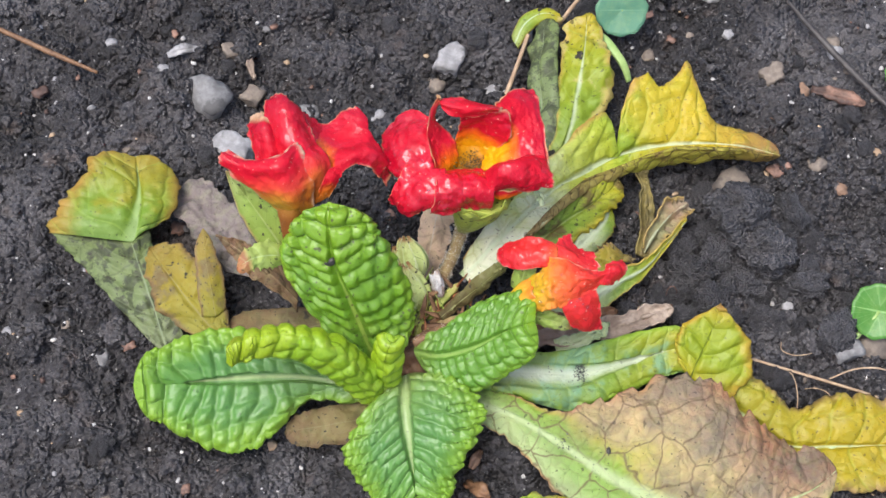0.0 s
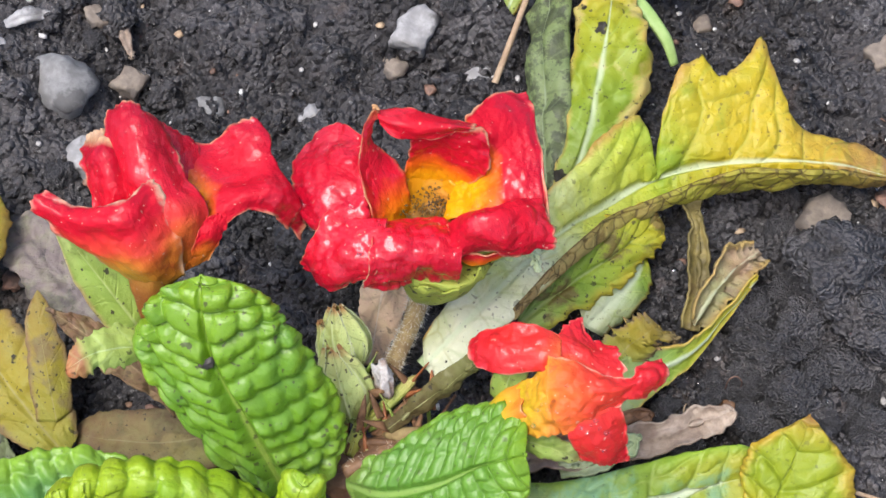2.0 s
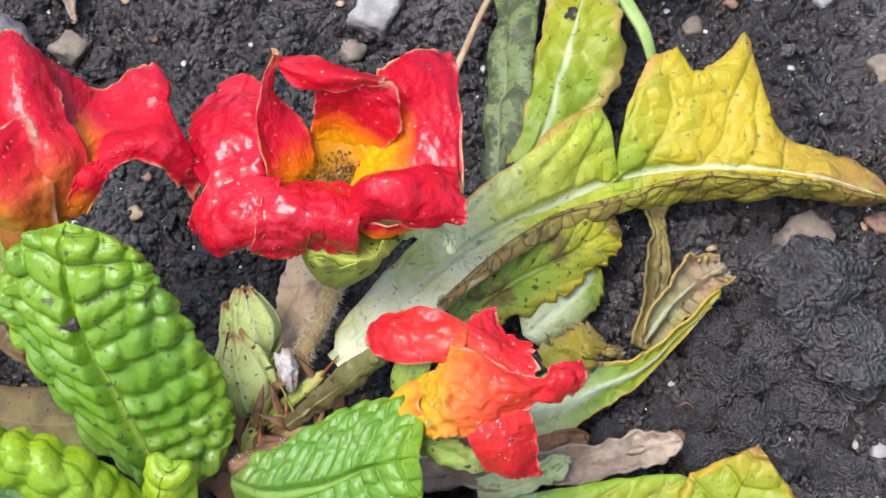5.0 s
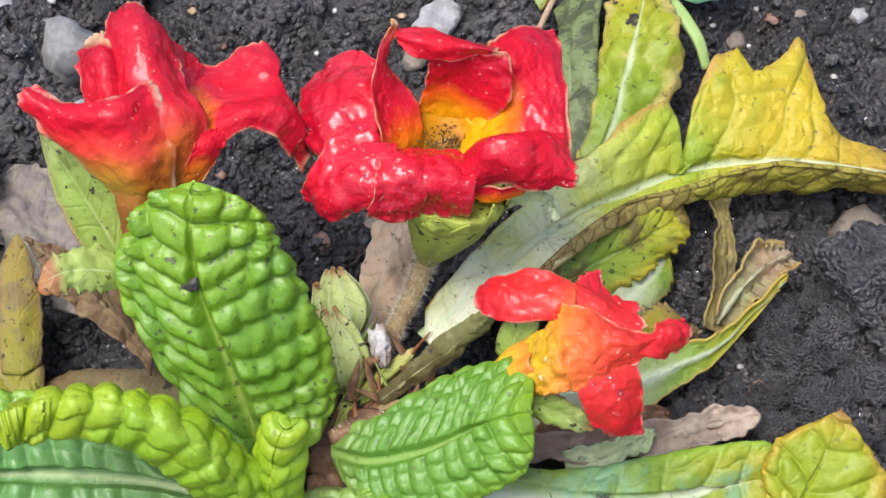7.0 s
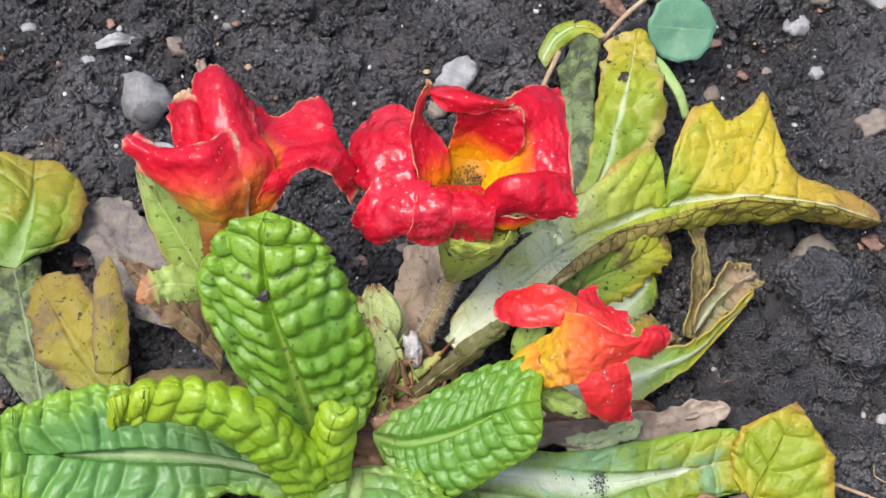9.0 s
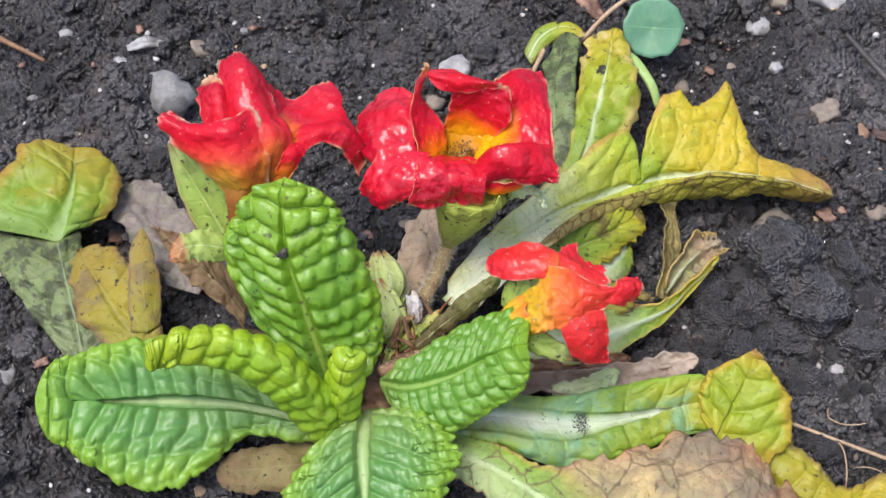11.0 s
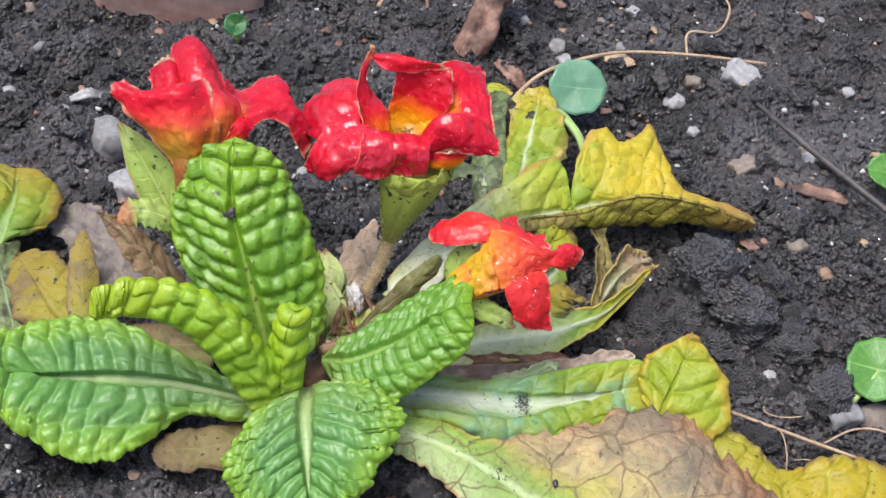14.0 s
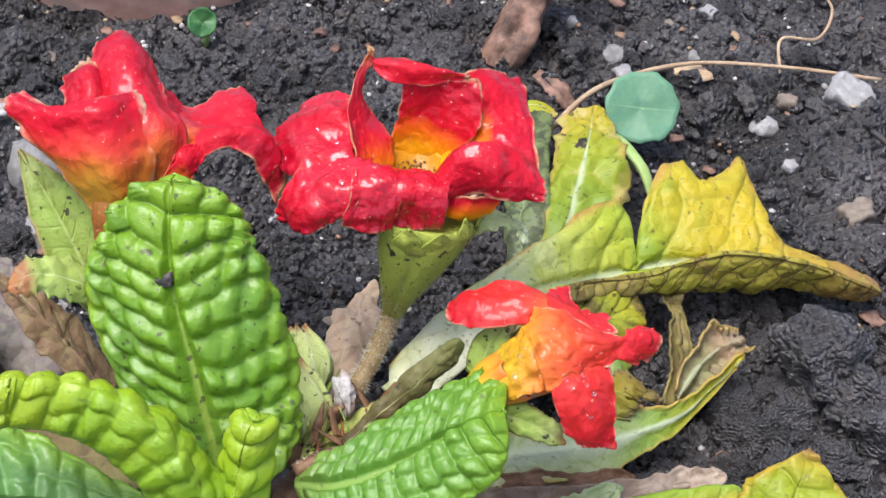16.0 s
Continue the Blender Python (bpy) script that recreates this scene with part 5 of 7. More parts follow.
leaf([(-3.0, -0.45, 0.8), (-3.45, -0.15, 1.25), (-3.85, 0.05, 1.55), (-4.25, 0.25, 1.82), (-4.72, 0.5, 1.95)], [(-2.95, -0.1, 0.9), (-3.5, 0.3, 1.35), (-3.92, 0.38, 1.68), (-4.35, 0.45, 1.95)], [(-3.0, -0.6, 0.6), (-3.35, -0.4, 0.95), (-3.9, -0.2, 1.25), (-4.35, 0.1, 1.62)],
     leaf_dry, "dry brown curled leaf", None, nu=80, nv=41, wave=0.05, wfreq=2.2, bow=-0.15, teeth=0.2, tfreq=14, tipshape=(1.0, 0.8), seed=69, pucker=0.04, dens=3.0, slope=0.5)
leaf([(-0.3, 0.5, 0.05), (-0.22, 1.3, 0.12), (-0.1, 2.2, 0.15), (0.05, 3.2, 0.0)], [(-0.5, 0.5, 0.0), (-0.5, 1.35, 0.05), (-0.42, 2.3, 0.1)], [(-0.05, 0.6, 0.0), (0.12, 1.3, 0.0), (0.3, 2.15, 0.0)],
     leaf_tan, "crumpled pale tan dead leaf behind the buds", None, nu=60, nv=31, wave=0.14, wfreq=1.8, bow=0.05, teeth=0.35, tfreq=10, tipshape=(1.0, 0.9), seed=71)


def hairs(parent, pts, radii, count, length, seed):
    """Short fine hairs standing out from a stem."""
    rng = np.random.default_rng(seed)
    V, F = [], []
    for k in range(count):
        t = rng.random()
        C = catmull(pts, np.array([t, min(t + 0.02, 1.0)]))
        T = C[1] - C[0] if np.linalg.norm(C[1] - C[0]) > 1e-6 else np.array([0, 0, 1.0])
        T /= np.linalg.norm(T)
        d = rng.normal(size=3)
        d -= T * (d @ T)
        d /= np.linalg.norm(d)
        r = np.interp(t, np.linspace(0, 1, len(radii)), radii)
        a = C[0] + d * r * 0.9
        tip = a + d * length * rng.uniform(0.6, 1.2) + T * rng.uniform(-0.05, 0.05) + rng.normal(size=3) * 0.015
        s = np.cross(d, T) * 0.0045
        n = len(V)
        V += [a - s, a + s, a + T * 0.008, tip]
        F += [(n, n + 1, n + 3), (n + 1, n + 2, n + 3), (n + 2, n, n + 3)]
    return tagged(part("hairs", mesh_of("hairs", V, F), hair_white, parent), "fine pale hairs", kind="stuff")


def cup(name, rings, seg=28, wobble=0.06, seed=1, ribs=0.0, fine=5):
    """A hollow, slightly lobed cup through rings of (centre, axis, radius)."""
    V, U, F = [], [], []
    n = (len(rings) - 1) * fine + 1
    t = np.linspace(0, 1, n)
    C, X = catmull([r[0] for r in rings], t), catmull([r[1] for r in rings], t)
    K = catmull([(r[2], 0, 0) for r in rings], t)[:, 0]
    rings = list(zip(C, X, K))
    for i, (c, ax, r) in enumerate(rings):
        ax = np.asarray(ax, float) / np.linalg.norm(ax)
        A = np.cross(ax, (0.1, 1.0, 0.2))
        A /= np.linalg.norm(A)
        B = np.cross(ax, A)
        for j in range(seg):
            w = 2 * math.pi * j / seg
            k = r * (1 + wobble * math.cos(5 * w + seed) + wobble * noise.noise(Vector((math.cos(w), math.sin(w), i * 0.6 / fine + seed))) + ribs * abs(math.cos(5 * w)) ** 0.5 + 0.03 * noise.noise(Vector((3 * math.cos(w), 3 * math.sin(w), i * 1.6 / fine))))
            V.append(np.asarray(c) + (A * math.cos(w) + B * math.sin(w)) * k)
            U.append((i / (len(rings) - 1), 0.5 + 0.35 * math.sin(w)))
    for i in range(len(rings) - 1):
        for j in range(seg):
            a, b = i * seg + j, i * seg + (j + 1) % seg
            F.append((a, b, b + seg, a + seg))
    return mesh_of(name, V, F, U, [(2.5, 0.5 + 10 * b) for a, b in U])


def flower(label):
    head = thing("flower", label, "")
    head.parent = plant
    head.matrix_parent_inverse = Matrix.Translation(-plant.location)
    return head


COUNT = iter(range(1, 1000))


def petal(head, material, net, nu=84, nv=63, wave=0.03, wfreq=2.6, crinkle=0.016, teeth=0.07):
    """One crumpled petal: a smooth skin over a small net of points from base to tip, with a frayed margin."""
    seed = 20 + 3 * next(COUNT)
    net = np.asarray(net, dtype=float)
    u, v = np.linspace(0, 1, nu), np.linspace(0, 1, nv)
    rows = np.stack([catmull(r, v) for r in net])
    P = np.stack([catmull(rows[:, j], u) for j in range(nv)], axis=1)
    a = np.abs(v - 0.5) * 2
    mid = P[:, nv // 2][:, None, :]
    fray = teeth * (0.1 + rough1(np.stack([u * 9, u * 9 + 40]), seed, 2))
    side = np.where(v[None, :] < 0.5, fray[0][:, None], fray[1][:, None]) * a[None, :] ** 7
    P = P + (mid - P) * (np.clip(side, -0.1, 0.3) * np.clip(u * 4, 0, 1)[:, None])[:, :, None]
    tip = np.clip(teeth * 0.6 * (0.1 + rough1(v * 8, seed + 1, 2)), -0.05, 0.2)[None, :] * (u[:, None] ** 10)
    P = P + (P[int(nu * 0.7)][None] - P) * tip[:, :, None]
    N = grid_normals(P)
    h = np.array([[noise.fractal(Vector(p) * wfreq + Vector((0, 0, seed * 3.7)), 1.0, 2.0, 3) for p in r] for r in P])
    g = np.array([[noise.ridged_multi_fractal(Vector(p) * 4.0 + Vector((seed, 0, 0)), 0.9, 2.1, 3, 0.9, 2.0) for p in r] for r in P])
    lip = np.array([[noise.noise(Vector((j * 0.13, i * 0.11, seed))) for j in range(nv)] for i in range(nu)]) * (a[None, :] ** 6 + u[:, None] ** 8) * 0.05
    P = P + N * (h * wave + (g - g.mean()) * crinkle + lip)[:, :, None]
    F = [(i * nv + j, i * nv + j + 1, (i + 1) * nv + j + 1, (i + 1) * nv + j) for i in range(nu - 1) for j in range(nv - 1)]
    uvs = np.stack([np.repeat(u, nv), np.tile(v, nu)], 1)
    return part("petal", mesh_of("petal", P.reshape(-1, 3), F, uvs), material, head, thick=0.022)


flower_a = flower("wilted red flower seen from its outside, with a yellow-rust tube and torn petal edges")
petal(flower_a, petal_outer, [[(-3.35, 0.58, 3.20), (-3.10, 0.47, 3.25), (-2.85, 0.50, 3.30), (-2.60, 0.65, 3.35)],
          [(-4.02, 0.84, 3.84), (-3.46, 0.58, 3.85), (-3.02, 0.54, 3.95), (-2.62, 0.98, 3.95)],
          [(-4.40, 1.05, 4.10), (-3.70, 0.77, 4.13), (-3.12, 0.75, 4.3), (-2.76, 1.25, 4.2)],
          [(-4.5, 1.14, 4.28), (-3.9, 0.95, 4.36), (-3.24, 0.9, 4.54), (-2.86, 1.45, 4.34)],
          [(-4.46, 1.26, 4.36), (-3.92, 1.08, 4.34), (-3.28, 1.1, 4.6), (-2.98, 1.55, 4.38)],
          [(-4.32, 1.36, 4.34), (-3.86, 1.16, 4.28), (-3.28, 1.24, 4.54), (-3.06, 1.6, 4.32)]], nu=80, nv=61, wave=0.035)
petal(flower_a, petal_tall, [[(-3.44, 0.67, 3.14), (-3.09, 0.62, 3.20), (-2.77, 0.69, 3.26), (-2.46, 0.86, 3.33)],
          [(-3.40, 1.10, 3.80), (-3.01, 0.96, 3.98), (-2.60, 1.08, 4.08), (-2.28, 1.33, 3.89)],
          [(-3.55, 1.60, 4.00), (-3.16, 1.44, 4.26), (-2.84, 1.50, 4.33), (-2.56, 1.73, 4.07)],
          [(-3.68, 2.08, 4.22), (-3.32, 1.95, 4.48), (-3.02, 1.98, 4.47), (-2.72, 1.98, 4.09)],
          [(-3.70, 2.42, 4.32), (-3.41, 2.38, 4.56), (-3.16, 2.38, 4.55), (-2.88, 2.30, 4.20)],
          [(-3.62, 2.60, 4.30), (-3.43, 2.60, 4.48), (-3.24, 2.56, 4.46), (-3.04, 2.50, 4.25)]], nu=80, nv=55)
petal(flower_a, petal_burnt, [[(-3.71, 1.07, 3.76), (-3.44, 1.00, 3.81), (-3.20, 1.04, 3.81)],
          [(-3.87, 1.51, 3.93), (-3.53, 1.39, 4.15), (-3.29, 1.49, 4.10)],
          [(-4.02, 1.88, 4.02), (-3.64, 1.72, 4.32), (-3.37, 1.78, 4.19)],
          [(-4.04, 2.10, 4.02), (-3.70, 1.99, 4.35), (-3.47, 2.02, 4.27)],
          [(-4.00, 2.33, 3.96), (-3.78, 2.30, 4.21), (-3.63, 2.35, 4.22)]], teeth=0.12)
petal(flower_a, petal_wet, [[(-2.99, 1.52, 3.70), (-2.78, 1.61, 3.61), (-2.50, 1.70, 3.52)],
          [(-3.04, 2.01, 3.83), (-2.83, 2.06, 3.73), (-2.53, 2.14, 3.52)],
          [(-3.14, 2.33, 3.95), (-2.92, 2.42, 3.86), (-2.62, 2.44, 3.57)],
          [(-3.17, 2.53, 3.99), (-3.03, 2.58, 3.89), (-2.78, 2.50, 3.66)]])
petal(flower_a, petal_lip, [[(-2.88, 1.77, 3.65), (-2.72, 1.65, 3.63), (-2.57, 1.49, 3.65), (-2.46, 1.28, 3.70), (-2.37, 1.05, 3.64)],
          [(-2.81, 2.32, 3.58), (-2.50, 2.08, 3.60), (-2.32, 1.80, 3.67), (-2.17, 1.48, 3.83), (-2.18, 1.20, 3.69)],
          [(-2.42, 2.58, 3.45), (-2.20, 2.28, 3.51), (-2.01, 1.98, 3.62), (-1.83, 1.67, 3.90), (-1.84, 1.45, 3.74)],
          [(-2.20, 2.74, 3.57), (-1.88, 2.43, 3.67), (-1.71, 2.11, 3.66), (-1.47, 1.73, 3.84), (-1.52, 1.47, 3.61)],
          [(-1.96, 2.86, 3.61), (-1.68, 2.62, 3.63), (-1.57, 2.28, 3.63), (-1.20, 1.71, 3.59), (-1.37, 1.43, 3.29)],
          [(-1.83, 2.86, 3.54), (-1.63, 2.57, 3.50), (-1.58, 2.22, 3.48), (-1.06, 1.70, 3.29), (-1.20, 1.41, 2.99)]], nv=61)
petal(flower_a, petal_throat, [[(-2.66, 0.71, 3.27), (-2.49, 0.79, 3.29), (-2.33, 0.88, 3.33)],
          [(-2.44, 1.04, 3.77), (-2.26, 1.10, 3.76), (-2.11, 1.17, 3.62)],
          [(-2.41, 1.27, 3.86), (-2.19, 1.36, 3.83), (-2.01, 1.44, 3.74)]])
part("corolla_tube", cup("tube", [((-3.06, 0.25, 2.5), (0, 0.3, 1), 0.2), ((-3.08, 0.5, 2.95), (0, 0.4, 1), 0.24), ((-3.07, 0.66, 3.2), (0, 0.45, 1), 0.3), ((-3.02, 0.86, 3.42), (0.05, 0.5, 1), 0.36), ((-2.96, 1.0, 3.6), (0.1, 0.5, 1), 0.3)], wobble=0.05, seed=3), tube_rust, flower_a, "rusty yellow-brown tube", 0.02)
part("stem", tube("stem", [(-1.2, -0.6, 0.1), (-2.1, -0.4, 0.9), (-2.8, -0.2, 1.8), (-3.0, -0.1, 2.6)], (0.13, 0.12, 0.12, 0.16), lump=0.15), stalk_hairy, flower_a, "hairy brown stem")
part("sepal", sheet("sepal", [(-3.15, 0.0, 2.2), (-3.5, 0.35, 2.6), (-3.95, 0.8, 3.05), (-4.45, 1.3, 3.4)], [(-3.1, 0.2, 2.35), (-3.3, 0.62, 2.9), (-3.8, 1.02, 3.25)], [(-3.25, -0.15, 2.1), (-3.72, 0.12, 2.4), (-4.15, 0.6, 2.9)],
                    nu=50, nv=25, bow=-0.2, teeth=0.06, seed=131, wave=0.04, tipshape=(1.0, 0.9)), leaf_greensepal, flower_a, "long green sepal with a browned tip", 0.03)
part("sepal", sheet("sepal", [(-3.1, -0.05, 2.3), (-3.45, -0.22, 2.75), (-3.8, -0.42, 3.0), (-4.08, -0.62, 2.95)], [(-3.15, 0.12, 2.3), (-3.5, 0.05, 2.82), (-3.92, -0.2, 3.08)], [(-3.1, -0.15, 2.25), (-3.42, -0.42, 2.6), (-3.72, -0.62, 2.85)],
                    nu=50, nv=25, bow=0.12, teeth=0.3, seed=133, wave=0.08, wfreq=2.5), leaf_rusttip, flower_a, "small pale green sepal with a rust-coloured tip", 0.03)

flower_b = flower("open red flower with an orange-yellow throat and crumpled wet petals")
petal(flower_b, petal_wet, [[(-0.02, 2.19, 3.55), (-0.12, 1.9, 3.2), (-0.05, 1.45, 3.2)],
          [(-0.2, 2.25, 3.9), (-0.24, 1.8, 3.82), (-0.18, 1.25, 3.66)],
          [(-0.34, 2.51, 3.96), (-0.37, 1.93, 3.95), (-0.28, 1.18, 3.69)],
          [(-0.69, 2.77, 3.78), (-0.70, 2.13, 3.91), (-0.62, 1.25, 3.63)],
          [(-1.02, 2.69, 3.60), (-1.00, 2.06, 3.68), (-0.91, 1.33, 3.48)],
          [(-1.26, 2.42, 3.38), (-1.30, 2.04, 3.42), (-1.17, 1.64, 3.37)]], crinkle=0.014, wave=0.1, wfreq=1.9)
petal(flower_b, petal_wet, [[(-0.74, 1.53, 3.73), (-0.33, 1.40, 3.85), (0.03, 1.39, 3.82)],
          [(-0.94, 1.23, 3.59), (-0.37, 1.06, 3.86), (0.01, 1.09, 3.90)],
          [(-1.06, 1.00, 3.38), (-0.47, 0.82, 3.75), (-0.02, 0.81, 3.81)],
          [(-1.13, 0.93, 3.16), (-0.60, 0.63, 3.49), (-0.13, 0.66, 3.64)],
          [(-1.05, 0.87, 3.09), (-0.62, 0.61, 3.26), (-0.27, 0.64, 3.47)]], crinkle=0.014, wave=0.1, wfreq=1.9)
petal(flower_b, petal_wet, [[(-0.13, 1.40, 3.78), (0.14, 1.44, 3.72), (0.42, 1.49, 3.67)],
          [(-0.16, 1.00, 3.92), (0.17, 1.09, 3.94), (0.44, 1.09, 3.86)],
          [(-0.18, 0.74, 3.82), (0.16, 0.82, 3.83), (0.46, 0.84, 3.79)],
          [(-0.24, 0.64, 3.44), (0.16, 0.62, 3.36), (0.39, 0.74, 3.4)]], crinkle=0.014, wave=0.09, wfreq=1.9)
petal(flower_b, petal_wet, [[(0.21, 1.46, 3.67), (0.49, 1.55, 3.64), (0.86, 1.49, 3.69)],
          [(0.28, 1.18, 3.86), (0.58, 1.26, 3.88), (0.99, 1.16, 3.91)],
          [(0.31, 0.90, 3.86), (0.67, 0.92, 3.92), (1.04, 0.91, 3.89)],
          [(0.35, 0.73, 3.42), (0.69, 0.72, 3.4), (0.96, 0.82, 3.45)]], crinkle=0.014, wave=0.09, wfreq=1.9)
petal(flower_b, petal_inner, [[(0.75, 2.33, 3.39), (0.79, 2.04, 3.35), (0.75, 1.62, 3.37)],
          [(0.95, 2.51, 4.02), (1.14, 2.12, 3.70), (1.14, 1.62, 3.68)],
          [(0.97, 2.67, 4.38), (1.42, 2.30, 3.99), (1.52, 1.59, 3.85)],
          [(1.17, 2.93, 4.33), (1.59, 2.48, 4.07), (1.80, 1.62, 3.84)],
          [(1.44, 3.20, 4.16), (1.76, 2.74, 4.07), (2.04, 1.59, 3.81)],
          [(1.74, 3.26, 4.05), (1.90, 2.88, 4.02), (2.14, 1.46, 3.79)]], crinkle=0.016, wave=0.05)
petal(flower_b, petal_crimson, [[(0.80, 1.43, 3.72), (1.09, 1.42, 4.20), (1.40, 1.48, 4.26), (1.71, 1.71, 4.06), (2.01, 1.79, 3.86)],
          [(0.84, 1.16, 3.86), (1.12, 1.26, 4.34), (1.45, 1.34, 4.41), (1.80, 1.53, 4.19), (2.10, 1.60, 3.87)],
          [(0.87, 0.99, 3.83), (1.22, 1.11, 4.26), (1.55, 1.15, 4.28), (1.89, 1.34, 4.09), (2.21, 1.36, 3.85)],
          [(0.93, 0.95, 3.75), (1.29, 1.05, 4.05), (1.60, 1.02, 4.07), (1.91, 1.17, 3.93), (2.24, 1.24, 3.79)],
          [(1.01, 1.08, 3.64), (1.36, 1.06, 3.82), (1.63, 1.01, 3.83), (1.92, 1.14, 3.76), (2.21, 1.20, 3.71)]], nv=61)
petal(flower_b, petal_inner, [[(0.12, 1.95, 3.14), (0.47, 2.02, 3.09), (0.88, 2.12, 3.16)],
          [(0.19, 2.18, 3.59), (0.52, 2.26, 3.54), (1.07, 2.08, 3.58)],
          [(0.25, 2.28, 3.97), (0.62, 2.37, 3.98), (1.29, 2.11, 3.96)],
          [(0.27, 2.36, 4.23), (0.66, 2.42, 4.28), (1.32, 2.28, 4.27)],
          [(0.28, 2.42, 4.39), (0.69, 2.48, 4.48), (1.24, 2.46, 4.53)]], wave=0.02)
petal(flower_b, petal_crimson, [[(-0.16, 2.67, 4.53), (-0.16, 2.53, 4.57), (-0.13, 2.46, 4.48)],
          [(0.08, 2.71, 4.53), (0.09, 2.44, 4.64), (0.14, 2.31, 4.44)],
          [(0.42, 2.68, 4.49), (0.47, 2.40, 4.66), (0.51, 2.33, 4.42)],
          [(0.81, 2.61, 4.48), (0.81, 2.44, 4.62), (0.85, 2.42, 4.46)],
          [(1.12, 2.56, 4.48), (1.10, 2.47, 4.55), (1.06, 2.46, 4.49)]], nu=36, nv=25)
petal(flower_b, petal_strand, [[(0.06, 1.3, 3.3), (0.15, 1.55, 3.2), (0.3, 1.9, 3.2)],
          [(-0.1, 1.36, 3.66), (0.04, 1.6, 3.5), (0.24, 1.98, 3.45)],
          [(-0.24, 1.62, 3.92), (-0.12, 1.8, 3.76), (0.18, 2.14, 3.64)],
          [(-0.36, 1.98, 4.1), (-0.26, 2.1, 3.98), (0.02, 2.34, 3.76)],
          [(-0.36, 2.24, 4.2), (-0.29, 2.3, 4.14), (-0.2, 2.4, 4.02)],
          [(-0.33, 2.46, 4.34), (-0.28, 2.47, 4.32), (-0.23, 2.5, 4.28)],
          [(-0.25, 2.58, 4.52), (-0.2, 2.58, 4.5), (-0.16, 2.58, 4.48)],
          [(-0.2, 2.6, 4.7), (-0.17, 2.6, 4.7), (-0.14, 2.6, 4.68)]], nu=90, nv=31, wave=0.03, crinkle=0.012, teeth=0.14)
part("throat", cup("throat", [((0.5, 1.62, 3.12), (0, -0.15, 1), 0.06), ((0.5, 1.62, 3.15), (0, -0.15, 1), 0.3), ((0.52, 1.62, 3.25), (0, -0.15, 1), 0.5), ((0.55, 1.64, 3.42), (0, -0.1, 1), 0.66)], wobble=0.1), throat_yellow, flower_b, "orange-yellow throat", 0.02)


def crumbs(name, centre, spread, count, size, material, parent, seed):
    rng = np.random.default_rng(seed)
    V, F, n = [], [], 0
    B, BF = BALLS[1]
    for k in range(count):
        p = np.asarray(centre) + rng.normal(size=3) * np.asarray(spread)
        V.append(B * size * rng.uniform(0.4, 1.3) * rng.uniform(0.6, 1.3, 3) + p)
        F += [tuple(i + n for i in f) for f in BF]
        n += len(B)
    return tagged(part(name, mesh_of(name, np.concatenate(V), F), material, parent), "dark withered pollen and crumbs", kind="stuff")


crumbs("pollen_dust", (0.58, 1.86, 3.34), (0.32, 0.12, 0.02), 330, 0.015, pollen_dark, flower_b, 5)
crumbs("pollen_dust", (0.62, 1.76, 3.34), (0.26, 0.05, 0.015), 120, 0.018, pollen_dark, flower_b, 8)
CALYX = [((0.46, 1.22, 1.35), (0.05, 0.1, 1), 0.13), ((0.49, 1.2, 1.62), (0.08, 0, 1), 0.19), ((0.56, 1.18, 2.05), (0.12, 0, 1), 0.32), ((0.65, 1.2, 2.5), (0.14, 0, 1), 0.45), ((0.73, 1.25, 2.9), (0.14, 0.1, 1), 0.57), ((0.76, 1.3, 3.22), (0.1, 0.2, 1), 0.63), ((0.7, 1.33, 3.2), (0, 0.3, 1), 0.54), ((0.66, 1.33, 3.1), (0, 0.25, 1), 0.05)]
calyx = part("calyx", cup("calyx", CALYX, seg=72, wobble=0.05, seed=2, ribs=0.05), leaf_calyx, flower_b, "smooth green ribbed calyx with dark specks", 0.03)
part("sepal", sheet("sepal", [(0.98, 1.2, 2.78), (1.3, 1.26, 3.02), (1.58, 1.34, 3.2), (1.82, 1.32, 3.26), (2.02, 1.2, 3.2), (2.08, 1.12, 3.08)], [(0.93, 1.35, 2.95), (1.28, 1.4, 3.15), (1.59, 1.45, 3.29), (1.85, 1.4, 3.32), (2.05, 1.27, 3.25)], [(1.0, 1.1, 2.65), (1.33, 1.17, 2.92), (1.6, 1.24, 3.11), (1.82, 1.23, 3.17), (1.99, 1.13, 3.12)],
                    nu=90, nv=31, bow=0.2, smooth=True, wave=0.13, wfreq=3.2, teeth=0.3, tfreq=20, seed=141), leaf_frilled, flower_b, "pale green frilled sepal tip with a browned point, curling outwards", 0.025)
for k in range(6):
    w = math.radians(-170 + 34 * k)
    o, e = np.array([math.cos(w), math.sin(w), 0.0]), np.array([-math.sin(w), math.cos(w), 0.0])
    c0, c1 = np.array([0.74, 1.29, 3.0]), np.array([0.74, 1.3, 3.5])
    part("sepal", sheet("sepal", [c0 + o * 0.62, c0 * 0.5 + c1 * 0.5 + o * 0.7, c1 + o * (0.66 + 0.08 * (k % 2))], [c0 + o * 0.58 - e * 0.24, c0 * 0.5 + c1 * 0.5 + o * 0.63 - e * 0.2], [c0 + o * 0.58 + e * 0.24, c0 * 0.5 + c1 * 0.5 + o * 0.63 + e * 0.2],
                        nu=24, nv=15, wave=0.05, wfreq=2.5, teeth=0.15, tipshape=(1.0, 0.9), seed=180 + k), leaf_calyx, flower_b, thick=0.025)
STEM_B = [(-0.1, 0.05, 0.2), (0.1, 0.35, 0.7), (0.3, 0.8, 1.05), (0.46, 1.22, 1.4)]
part("stem", tube("stem", STEM_B, (0.15, 0.14, 0.13, 0.15), lump=0.12), stalk_hairy, flower_b, "brown hairy stem")
